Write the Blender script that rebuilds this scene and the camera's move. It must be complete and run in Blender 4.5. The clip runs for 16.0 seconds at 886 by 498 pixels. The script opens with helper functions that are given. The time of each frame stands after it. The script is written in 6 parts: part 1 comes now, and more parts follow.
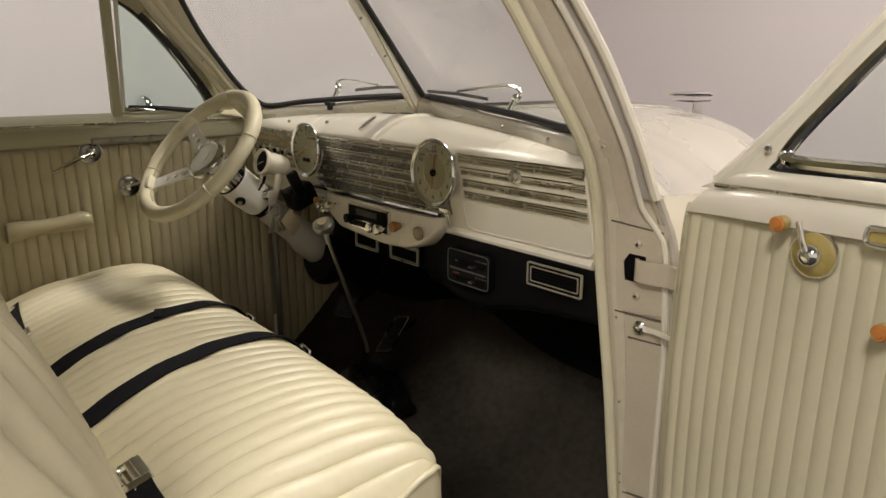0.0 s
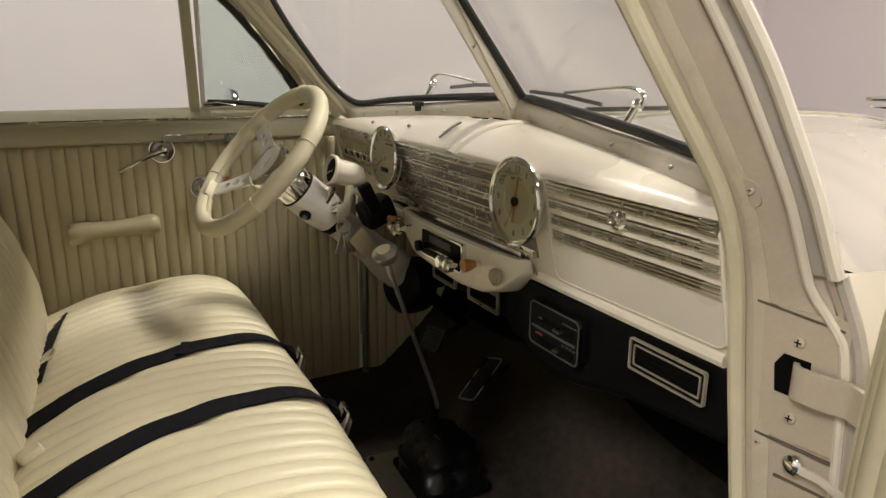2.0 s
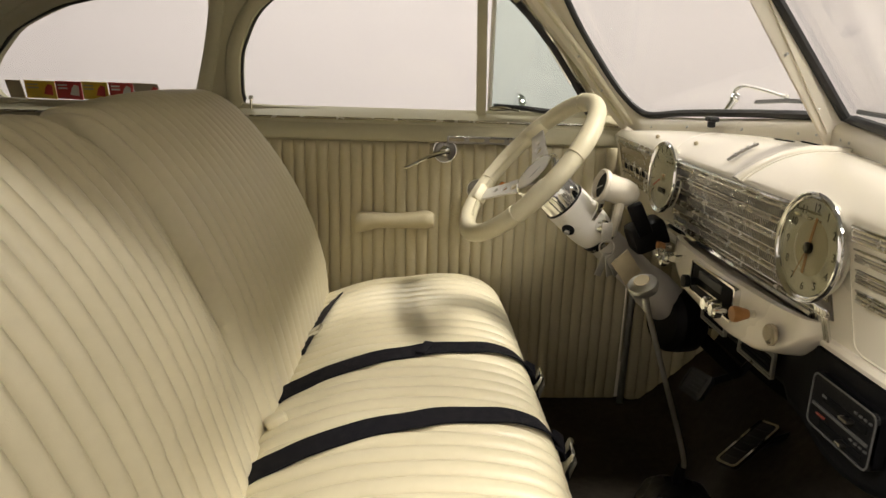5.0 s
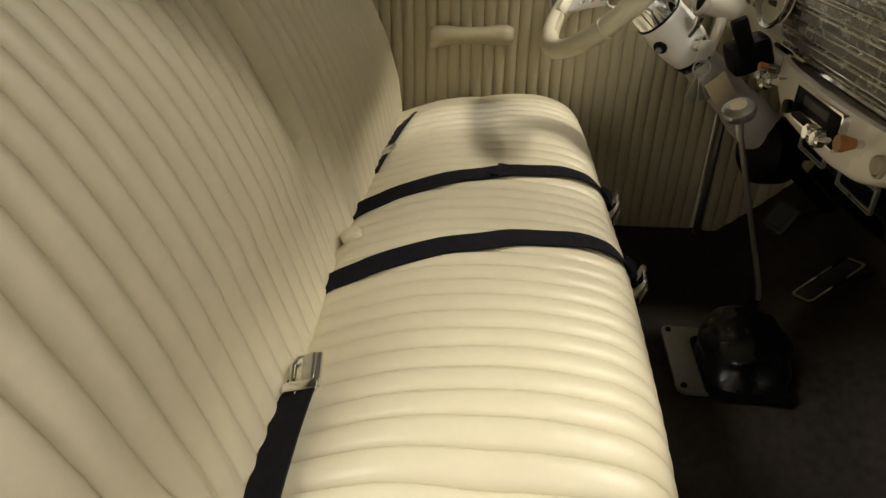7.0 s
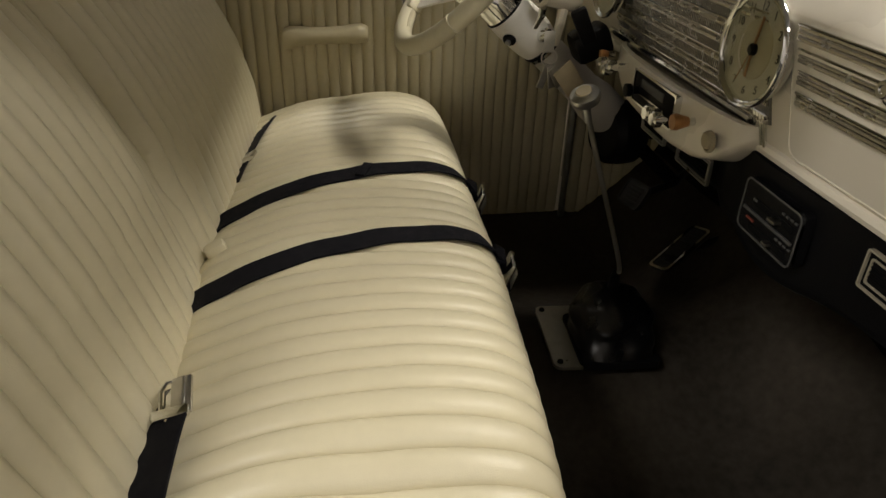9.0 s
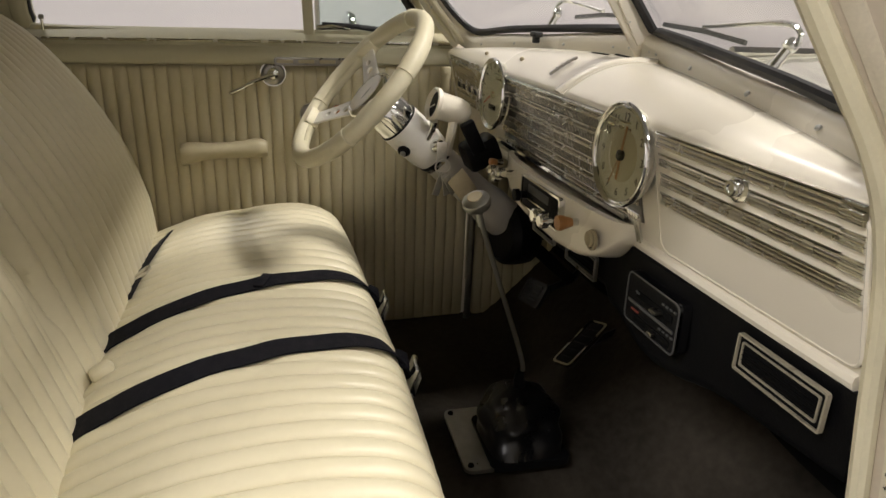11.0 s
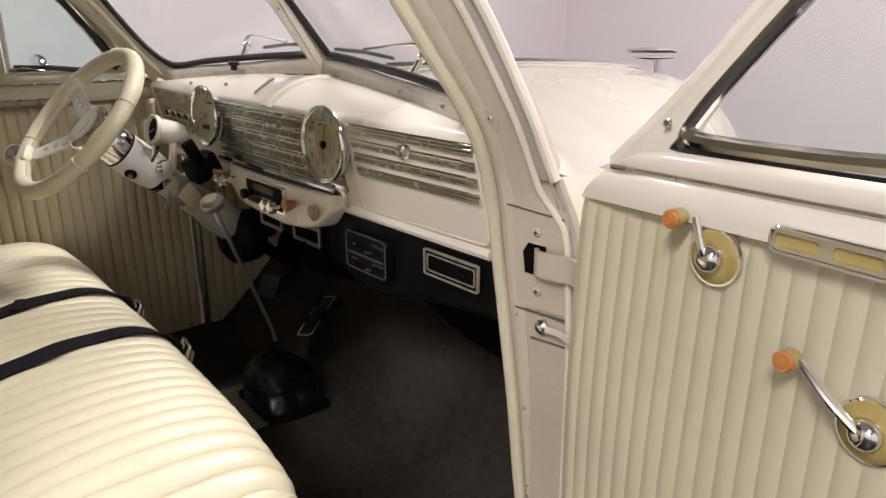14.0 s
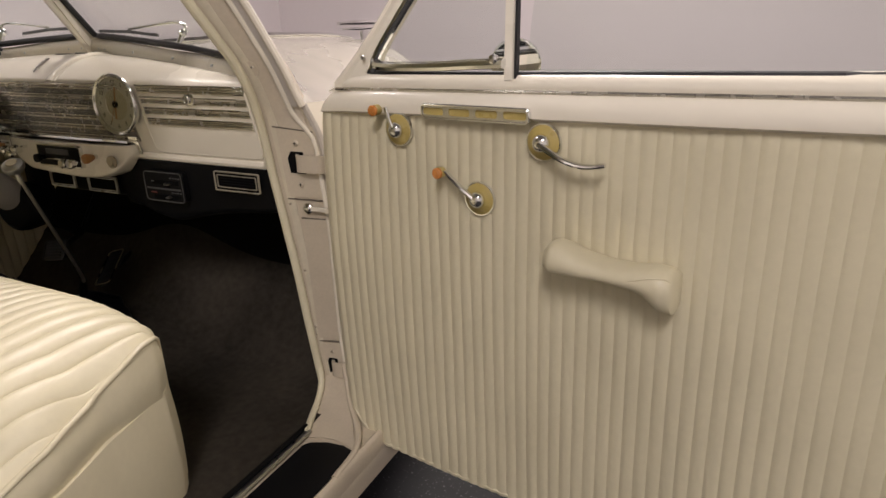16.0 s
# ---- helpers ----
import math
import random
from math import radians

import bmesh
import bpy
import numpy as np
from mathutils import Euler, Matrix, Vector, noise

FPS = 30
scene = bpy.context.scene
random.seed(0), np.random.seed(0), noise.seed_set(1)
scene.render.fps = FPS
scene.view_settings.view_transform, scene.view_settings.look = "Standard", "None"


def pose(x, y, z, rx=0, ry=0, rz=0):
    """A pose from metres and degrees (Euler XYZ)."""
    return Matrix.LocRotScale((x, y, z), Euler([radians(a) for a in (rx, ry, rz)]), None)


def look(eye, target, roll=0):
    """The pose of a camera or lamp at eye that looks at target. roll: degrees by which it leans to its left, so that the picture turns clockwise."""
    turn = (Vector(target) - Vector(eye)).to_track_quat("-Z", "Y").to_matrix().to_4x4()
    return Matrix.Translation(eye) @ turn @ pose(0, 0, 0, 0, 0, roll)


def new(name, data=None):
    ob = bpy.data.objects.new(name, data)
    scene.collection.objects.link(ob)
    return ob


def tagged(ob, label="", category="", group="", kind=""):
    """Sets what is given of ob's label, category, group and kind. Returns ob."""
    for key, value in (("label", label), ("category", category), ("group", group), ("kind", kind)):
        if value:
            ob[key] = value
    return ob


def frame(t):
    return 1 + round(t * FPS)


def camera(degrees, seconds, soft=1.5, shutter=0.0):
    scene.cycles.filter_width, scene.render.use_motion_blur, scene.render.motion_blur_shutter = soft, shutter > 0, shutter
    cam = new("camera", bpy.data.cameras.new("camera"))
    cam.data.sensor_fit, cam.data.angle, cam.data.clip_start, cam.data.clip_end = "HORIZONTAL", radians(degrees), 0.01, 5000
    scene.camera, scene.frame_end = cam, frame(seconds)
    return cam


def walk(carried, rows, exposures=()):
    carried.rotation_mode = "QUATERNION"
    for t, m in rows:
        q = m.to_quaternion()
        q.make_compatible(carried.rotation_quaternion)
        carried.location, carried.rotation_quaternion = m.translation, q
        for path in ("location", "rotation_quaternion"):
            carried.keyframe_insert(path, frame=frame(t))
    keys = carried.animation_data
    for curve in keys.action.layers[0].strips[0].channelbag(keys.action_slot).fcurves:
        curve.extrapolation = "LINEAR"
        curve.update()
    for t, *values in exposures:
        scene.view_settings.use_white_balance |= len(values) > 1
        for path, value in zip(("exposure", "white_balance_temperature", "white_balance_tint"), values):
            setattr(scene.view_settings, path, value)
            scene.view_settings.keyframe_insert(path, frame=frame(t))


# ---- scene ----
cam = camera(65.7, 16.0)
PATH = [
    (0, (1.335, -0.914, 1.194), (-0.124, 0.356, 0.686), -0.1),
    (0.5, (1.255, -0.805, 1.195), (-0.301, 0.343, 0.685), 0.1),
    (1, (1.2, -0.725, 1.195), (-0.403, 0.356, 0.685), 0.3),
    (1.5, (1.159, -0.66, 1.198), (-0.492, 0.341, 0.675), 0.4),
    (2, (1.131, -0.595, 1.198), (-0.57, 0.314, 0.667), 0.5),
    (2.5, (1.108, -0.538, 1.199), (-0.645, 0.255, 0.651), 0.7),
    (3, (1.081, -0.498, 1.2), (-0.731, 0.137, 0.641), 1.0),
    (3.5, (1.068, -0.483, 1.202), (-0.799, 0.002, 0.672), 1.2),
    (4, (1.067, -0.49, 1.204), (-0.84, -0.123, 0.726), 1.4),
    (4.5, (1.066, -0.495, 1.203), (-0.865, -0.252, 0.741), 1.5),
    (5, (1.062, -0.504, 1.199), (-0.863, -0.397, 0.67), 1.7),
    (5.2, (1.056, -0.502, 1.198), (-0.859, -0.452, 0.625), 1.7),
    (7.5, (1.037, -0.508, 1.178), (-0.643, -0.529, 0.093), 1.8),
    (8, (1.034, -0.504, 1.176), (-0.621, -0.421, 0.055), 1.8),
    (8.5, (1.035, -0.496, 1.18), (-0.638, -0.313, 0.1), 1.7),
    (9, (1.038, -0.492, 1.184), (-0.675, -0.235, 0.184), 1.5),
    (9.5, (1.044, -0.491, 1.186), (-0.715, -0.168, 0.29), 1.3),
    (11.8, (1.067, -0.466, 1.191), (-0.719, 0.148, 0.534), 0.9),
    (12, (1.074, -0.474, 1.192), (-0.694, 0.187, 0.53), 0.7),
    (12.5, (1.105, -0.506, 1.191), (-0.597, 0.309, 0.529), 0.5),
    (13, (1.156, -0.541, 1.193), (-0.467, 0.433, 0.547), 0.2),
    (13.5, (1.225, -0.584, 1.193), (-0.325, 0.516, 0.572), 0.1),
    (14, (1.325, -0.656, 1.194), (-0.1, 0.6, 0.568), -0.2),
    (14.5, (1.41, -0.734, 1.188), (0.126, 0.661, 0.552), -0.6),
    (15, (1.491, -0.835, 1.186), (0.414, 0.713, 0.52), -1.3),
    (15.5, (1.571, -0.965, 1.187), (0.64, 0.67, 0.51), -1.9),
    (16, (1.646, -1.108, 1.191), (0.802, 0.569, 0.503), -2.2),
]
walk(cam, [(t, look(eye, target, roll)) for t, eye, target, roll in PATH], [(0, -0.30, 6600, 11), (1, -0.25, 6600, 11), (2, -0.15, 6600, 11), (3, 0, 6600, 11), (4, 0.15, 6600, 11), (4.5, 0.30, 6600, 11), (5.2, 0.30, 6600, 11), (7.3, -0.35, 6600, 10), (8.5, -0.64, 6600, 10), (9.7, -0.62, 6550, 10), (11.8, 0.25, 6150, 14), (13, 0.19, 6050, 16), (14, 0.12, 6050, 17), (15, -0.11, 6200, 17), (16, -0.38, 6450, 19)])

# ---- world, light, exposure ----
world = bpy.data.worlds.new("studio_world")
scene.world = world
world.use_nodes = True
world.node_tree.nodes["Background"].inputs[0].default_value = (0.9, 0.92, 1.0, 1)
world.node_tree.nodes["Background"].inputs[1].default_value = 0.05


def lamp(name, loc, target, size, power, colour):
    d = bpy.data.lights.new(name, "AREA")
    d.shape, d.size, d.size_y, d.energy, d.color = "RECTANGLE", size[0], size[1], power, colour
    ob = new(name, d)
    ob.matrix_world = look(loc, target)
    return ob


LAMPS = [  # unseen fittings added under the studio ceiling: place, size of the diffuser, power, colour
    ((2.7, -4.0, 4.6), (0.60, 2.0), 270, (1, 0.955, 0.90)),
    ((-0.11, 2.4, 4.6), (0.85, 0.70), 262, (1, 0.93, 0.82)),
    # from here on plain fill, added to brighten backrest, seat and walls
    ((3.6, 1.5, 4.6), (0.60, 2.0), 110, (1, 0.95, 0.88)),
    ((-2.7, -1.2, 4.6), (0.60, 2.0), 95, (1, 0.95, 0.88)),
    ((0.4, 5.5, 4.6), (2.0, 0.5), 30, (1, 0.95, 0.88)),
]

# ---- materials ----


def material(name, base, rough=0.5, metal=0.0, vary=0.06, scale=8.0, bump=0.0, bump_scale=300.0, coat=0.0, spec=0.5, per_object=0.0):
    """A surface with colour variation at two scales and a fine relief."""
    m = bpy.data.materials.new(name)
    m.use_nodes = True
    nt = m.node_tree
    b = nt.nodes["Principled BSDF"]
    b.inputs["Roughness"].default_value = rough
    b.inputs["Metallic"].default_value = metal
    b.inputs["Coat Weight"].default_value = coat
    b.inputs["Coat Roughness"].default_value = 0.06
    b.inputs["Specular IOR Level"].default_value = spec
    tc = nt.nodes.new("ShaderNodeTexCoord")
    n1 = nt.nodes.new("ShaderNodeTexNoise")
    n1.inputs["Scale"].default_value = scale
    n1.inputs["Detail"].default_value = 5
    n2 = nt.nodes.new("ShaderNodeTexNoise")
    n2.inputs["Scale"].default_value = scale * 14
    n2.inputs["Detail"].default_value = 3
    for n in (n1, n2):
        nt.links.new(tc.outputs["Object"], n.inputs["Vector"])
    mix = nt.nodes.new("ShaderNodeMix")
    mix.data_type = "FLOAT"
    mix.inputs[0].default_value = 0.35
    nt.links.new(n1.outputs[0], mix.inputs[2])
    nt.links.new(n2.outputs[0], mix.inputs[3])
    ramp = nt.nodes.new("ShaderNodeValToRGB")
    ramp.color_ramp.elements[0].position, ramp.color_ramp.elements[1].position = 0.3, 0.7
    lo = [max(0.0, c * (1 - vary)) for c in base]
    hi = [min(1.0, c * (1 + vary)) for c in base]
    ramp.color_ramp.elements[0].color, ramp.color_ramp.elements[1].color = (*lo, 1), (*hi, 1)
    nt.links.new(mix.outputs[0], ramp.inputs[0])
    nt.links.new(ramp.outputs[0], b.inputs["Base Color"])
    rr = nt.nodes.new("ShaderNodeMapRange")
    rr.inputs[1].default_value, rr.inputs[2].default_value = 0.3, 0.7
    rr.inputs[3].default_value, rr.inputs[4].default_value = max(0.02, rough * 0.85), min(1, rough * 1.15)
    nt.links.new(n1.outputs[0], rr.inputs[0])
    nt.links.new(rr.outputs[0], b.inputs["Roughness"])
    if bump > 0:
        nb = nt.nodes.new("ShaderNodeTexNoise")
        nb.inputs["Scale"].default_value = bump_scale
        nb.inputs["Detail"].default_value = 3
        nt.links.new(tc.outputs["Object"], nb.inputs["Vector"])
        bp = nt.nodes.new("ShaderNodeBump")
        bp.inputs["Strength"].default_value = bump
        bp.inputs["Distance"].default_value = 0.002
        nt.links.new(nb.outputs[0], bp.inputs["Height"])
        nt.links.new(bp.outputs[0], b.inputs["Normal"])
    return m


def glass_material(name, tint):
    m = bpy.data.materials.new(name)
    m.use_nodes = True
    nt = m.node_tree
    for n in list(nt.nodes):
        nt.nodes.remove(n)
    out = nt.nodes.new("ShaderNodeOutputMaterial")
    tr = nt.nodes.new("ShaderNodeBsdfTransparent")
    tr.inputs[0].default_value = (*tint, 1)
    gl = nt.nodes.new("ShaderNodeBsdfGlossy")
    gl.inputs["Roughness"].default_value = 0.02
    lw = nt.nodes.new("ShaderNodeLayerWeight")
    lw.inputs[0].default_value = 0.5
    pw = nt.nodes.new("ShaderNodeMath")
    pw.operation, pw.inputs[1].default_value = "POWER", 4.0
    nt.links.new(lw.outputs["Facing"], pw.inputs[0])
    fr = nt.nodes.new("ShaderNodeMapRange")
    fr.inputs[3].default_value, fr.inputs[4].default_value = 0.02, 0.45
    nt.links.new(pw.outputs[0], fr.inputs[0])
    mx = nt.nodes.new("ShaderNodeMixShader")
    nt.links.new(fr.outputs[0], mx.inputs[0])
    nt.links.new(tr.outputs[0], mx.inputs[1])
    nt.links.new(gl.outputs[0], mx.inputs[2])
    nt.links.new(mx.outputs[0], out.inputs[0])
    return m


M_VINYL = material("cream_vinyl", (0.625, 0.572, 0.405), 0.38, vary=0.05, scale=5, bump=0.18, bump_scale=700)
# same cream vinyl, darkened: the left side's shade is put into its colour
M_VINYL_SHADE = material("cream_vinyl_shaded", (0.51, 0.455, 0.30), 0.45, vary=0.06, scale=5, bump=0.18, bump_scale=700)
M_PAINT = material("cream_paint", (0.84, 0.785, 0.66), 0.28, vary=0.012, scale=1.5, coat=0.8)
# the same cream paint, darkened so the hood looks less strongly lit
M_PAINT_DIM = material("cream_paint_dimmed", (0.50, 0.465, 0.385), 0.26, vary=0.012, scale=1.5, coat=0.8)
M_PAINT.node_tree.nodes["Principled BSDF"].inputs["Coat Roughness"].default_value = 0.14
M_JAMB = material("jamb_paint", (0.55, 0.48, 0.37), 0.38, vary=0.09, scale=12, bump=0.1, bump_scale=60, coat=0.2)
M_PIPING = material("windlace_vinyl", (0.69, 0.64, 0.46), 0.5, vary=0.06, scale=20, bump=0.15, bump_scale=900)
M_CHROME = material("chrome", (0.78, 0.78, 0.76), 0.09, metal=1.0, vary=0.04, scale=30)
M_STRIP = material("dull_chrome", (0.58, 0.555, 0.49), 0.26, metal=1.0, vary=0.10, scale=40)
M_STEEL = material("worn_steel", (0.5, 0.5, 0.48), 0.32, metal=1.0, vary=0.15, scale=40)
M_ROD = material("dull_rod_steel", (0.46, 0.45, 0.42), 0.34, metal=1.0, vary=0.15, scale=40)
M_BLADE = material("dark_grey_blade", (0.09, 0.09, 0.09), 0.35, vary=0.2, scale=30)
# dark tone painted for the shadow in the pillar's panel gaps
M_SEAM = material("seam_shadow", (0.13, 0.11, 0.085), 0.8, vary=0.3, scale=80)
M_KEY = material("worn_key_metal", (0.62, 0.60, 0.54), 0.38, metal=0.8, vary=0.15, scale=60)
M_TAG = material("tan_card", (0.52, 0.44, 0.28), 0.7, vary=0.12, scale=60)
M_FLAP = material("bright_buckle_metal", (0.58, 0.56, 0.52), 0.20, metal=0.9, vary=0.08, scale=50)
M_RUBBER = material("black_rubber", (0.015, 0.015, 0.016), 0.5, vary=0.2, scale=20)
M_BLACK = material("black_plastic", (0.005, 0.005, 0.0055), 0.45, vary=0.15, scale=15, bump=0.2, bump_scale=500, spec=0.12)
M_DARK = material("black_lining", (0.004, 0.004, 0.004), 0.9, vary=0.2, scale=15, spec=0.1)
M_CARPET = material("brown_carpet", (0.046, 0.039, 0.030), 0.95, vary=0.5, scale=4, bump=1.0, bump_scale=900, spec=0.1)
M_WEB = material("black_webbing", (0.007, 0.007, 0.010), 0.75, vary=0.2, scale=60, bump=0.3, bump_scale=1500, spec=0.12)
M_HEAD = material("cream_headliner", (0.48, 0.45, 0.31), 0.7, vary=0.05, scale=6, bump=0.2, bump_scale=600)
M_WALL_DARK = material("grey_wall_paint", (0.62, 0.59, 0.56), 0.85, vary=0.04, scale=1.2, bump=0.05, bump_scale=40)
M_WALL = material("studio_wall_paint", (0.70, 0.645, 0.655), 0.85, vary=0.02, scale=1.2, bump=0.05, bump_scale=40)
M_FLOOR = material("speckled_floor", (0.05, 0.05, 0.055), 0.45, vary=0.9, scale=9, spec=0.2)
for n in M_FLOOR.node_tree.nodes:
    if n.type == "VALTORGB":          # a black ground with sparse pale flecks
        n.color_ramp.elements[0].position, n.color_ramp.elements[1].position = 0.63, 0.74
        n.color_ramp.elements[0].color, n.color_ramp.elements[1].color = (0.005, 0.005, 0.006, 1), (0.17, 0.17, 0.18, 1)
    if n.type == "MIX":
        n.inputs[0].default_value = 0.95
M_CEIL = material("studio_ceiling", (0.38, 0.37, 0.36), 0.9, vary=0.03, scale=2)
M_GLASS = glass_material("clear_glass", (0.95, 0.97, 0.96))
M_VENT = glass_material("green_tinted_glass", (0.86, 0.92, 0.90))
M_LENS = glass_material("dial_glass", (0.93, 0.93, 0.89))
M_AMBER = material("amber_plastic", (0.55, 0.20, 0.04), 0.2, vary=0.12, scale=60, coat=0.6)
M_AMBER_OLD = material("dull_amber_plastic", (0.40, 0.19, 0.06), 0.35, vary=0.2, scale=60)
M_HAND = material("faded_orange_paint", (0.42, 0.22, 0.09), 0.5, vary=0.15, scale=80)
M_IVORY = material("yellowed_ivory_plastic", (0.44, 0.34, 0.11), 0.3, vary=0.1, scale=40, coat=0.3)
M_GOLD = material("dial_gold_cream", (0.50, 0.455, 0.32), 0.4, vary=0.06, scale=30)
M_DIAL = material("dial_silver_cream", (0.58, 0.56, 0.45), 0.45, vary=0.05, scale=30)
M_WHITE = material("white_paint", (0.80, 0.78, 0.72), 0.3, vary=0.02, scale=10)
M_NUMERAL = material("faded_numeral_print", (0.07, 0.065, 0.05), 0.5, vary=0.3, scale=60)
M_LOUVRE = material("dark_louvre_chrome", (0.30, 0.29, 0.27), 0.3, metal=1.0, vary=0.2, scale=60)
M_CHANNEL = material("grey_weatherstrip", (0.48, 0.44, 0.385), 0.5, vary=0.1, scale=25, bump=0.1, bump_scale=200)
M_LINE = material("grey_printed_line", (0.07, 0.07, 0.068), 0.5, vary=0.1, scale=30)
M_SEALGREY = material("grey_green_strip", (0.60, 0.545, 0.42), 0.55, vary=0.1, scale=25, bump=0.15, bump_scale=300)
M_VENTFRAME = material("pale_brass_trim", (0.31, 0.28, 0.21), 0.3, vary=0.1, scale=40)
M_GREY = material("grey_column_paint", (0.50, 0.47, 0.41), 0.4, vary=0.05, scale=10)
M_RED = material("faded_red", (0.55, 0.06, 0.05), 0.5, vary=0.08, scale=50)
M_DULLRED = material("dull_red_print", (0.16, 0.03, 0.02), 0.5, vary=0.1, scale=60)
M_YELLOW = material("faded_yellow", (0.72, 0.50, 0.05), 0.5, vary=0.08, scale=50)
M_TAN = material("faded_tan", (0.42, 0.36, 0.24), 0.6, vary=0.12, scale=60)

# ---- builders ----


def thing(name, at, label, category, group="", kind=""):
    ob = new(name)
    ob.location = at
    ob.empty_display_size = 0.05
    return tagged(ob, label, category, group, kind)


def finish(bm, name, mat, sharp=35):
    me = bpy.data.meshes.new(name)
    bmesh.ops.remove_doubles(bm, verts=bm.verts, dist=1e-5)
    bmesh.ops.recalc_face_normals(bm, faces=bm.faces)
    bm.to_mesh(me)
    bm.free()
    me.polygons.foreach_set("use_smooth", [True] * len(me.polygons))
    me.set_sharp_from_angle(angle=radians(sharp))
    me.materials.append(mat)
    return me


def part(name, bm, mat, parent, label="", sharp=35):
    """Links a bmesh, in world coordinates, as one mesh object under a thing or a part."""
    ob = new(name, finish(bm, name, mat, sharp))
    ob.parent = parent
    if parent.type == "EMPTY":
        ob.matrix_parent_inverse = Matrix.Translation(-parent.location)
    return tagged(ob, label)


def whole(name, bm, mat, label, category, kind="", sharp=35):
    return tagged(new(name, finish(bm, name, mat, sharp)), label, category, "", kind)


def rbox(c, size, bevel=0.004, rot=None, seg=2):
    bm = bmesh.new()
    bmesh.ops.create_cube(bm, size=1)
    bmesh.ops.scale(bm, vec=size, verts=bm.verts)
    if bevel > 0:
        bmesh.ops.bevel(bm, geom=bm.edges[:], offset=min(bevel, min(size) * 0.45), segments=seg, profile=0.5, affect="EDGES")
    m = Matrix.Translation(c) @ (rot.to_4x4() if rot else Matrix.Identity(4))
    bmesh.ops.transform(bm, matrix=m, verts=bm.verts)
    return bm


def join(*bms):
    out = bms[0]
    for b in bms[1:]:
        me = bpy.data.meshes.new("tmp")
        b.to_mesh(me)
        b.free()
        out.from_mesh(me)
        bpy.data.meshes.remove(me)
    return out


def smooth_path(pts, n=6, closed=False):
    """Catmull-Rom points through pts."""
    p = [Vector(q) for q in pts]
    k, out = len(p), []
    for i in range(k if closed else k - 1):
        a, b, c, d = (p[j % k] if closed else p[max(0, min(k - 1, j))] for j in (i - 1, i, i + 1, i + 2))
        for s in range(n):
            t = s / n
            out.append(0.5 * (2 * b + (c - a) * t + (2 * a - 5 * b + 4 * c - d) * t * t + (3 * b - a - 3 * c + d) * t ** 3))
    if not closed:
        out.append(p[-1])
    return out


def tube(pts, r, n=10, closed=False, flat=1.0, up=None):
    """A tube along pts; r a number or one for each point; flat squeezes it across 'up'."""
    pts = [Vector(q) for q in pts]
    k = len(pts)
    rs = r if isinstance(r, (list, tuple)) else [r] * k
    bm, rings, prev = bmesh.new(), [], None
    for i, p in enumerate(pts):
        a = pts[(i - 1) % k] if closed or i else p
        b = pts[(i + 1) % k] if closed or i < k - 1 else p
        d = (b - a).normalized()
        if up is not None:
            u = Vector(up)
        elif prev is None:
            u = Vector((0, 0, 1)) if abs(d.z) < 0.9 else Vector((1, 0, 0))
        else:
            u = prev
        u = (u - d * u.dot(d)).normalized()
        prev = u
        w = d.cross(u)
        rings.append([bm.verts.new(p + u * (rs[i] * flat * math.sin(2 * math.pi * j / n)) + w * (rs[i] * math.cos(2 * math.pi * j / n))) for j in range(n)])
    for i in range(k if closed else k - 1):
        a, b = rings[i], rings[(i + 1) % k]
        for j in range(n):
            bm.faces.new((a[j], a[(j + 1) % n], b[(j + 1) % n], b[j]))
    if not closed:
        bm.faces.new(rings[0])
        bm.faces.new(rings[-1])
    return bm


def ribbon(pts, width, thick, side):
    """A flat strap along pts, 'side' its direction across."""
    pts = [Vector(q) for q in pts]
    bm, rings = bmesh.new(), []
    for i, p in enumerate(pts):
        d = (pts[min(i + 1, len(pts) - 1)] - pts[max(i - 1, 0)]).normalized()
        s = Vector(side)
        s = (s - d * s.dot(d)).normalized()
        u = s.cross(d)
        rings.append([bm.verts.new(p + s * (width / 2 * a) + u * (thick / 2 * b)) for a, b in ((-1, -1), (1, -1), (1, 1), (-1, 1))])
    for a, b in zip(rings, rings[1:]):
        for j in range(4):
            bm.faces.new((a[j], a[(j + 1) % 4], b[(j + 1) % 4], b[j]))
    bm.faces.new(rings[0])
    bm.faces.new(rings[-1])
    return bm


def lathe(profile, m, n=32, cap=True):
    """Turns (radius, height) pairs round z, then poses it by m."""
    bm, rings = bmesh.new(), []
    for r, h in profile:
        if r < 1e-6:
            rings.append([bm.verts.new(m @ Vector((0, 0, h)))])
        else:
            rings.append([bm.verts.new(m @ Vector((r * math.cos(2 * math.pi * j / n), r * math.sin(2 * math.pi * j / n), h))) for j in range(n)])
    for a, b in zip(rings, rings[1:]):
        for j in range(n):
            i = (j + 1) % n
            q = [a[j % len(a)], a[i % len(a)], b[i % len(b)], b[j % len(b)]]
            q = list(dict.fromkeys(q))
            if len(q) > 2:
                bm.faces.new(q)
    for ring in (rings[0], rings[-1]):
        if cap and len(ring) > 2:
            bm.faces.new(ring)
    return bm


def aim(at, axis, spin=None):
    """A pose whose z points along axis."""
    z = Vector(axis).normalized()
    x = Vector(spin) if spin else (Vector((0, 0, 1)) if abs(z.z) < 0.9 else Vector((1, 0, 0)))
    x = (x - z * x.dot(z)).normalized()
    y = z.cross(x)
    m = Matrix((x, y, z)).transposed().to_4x4()
    m.translation = at
    return m


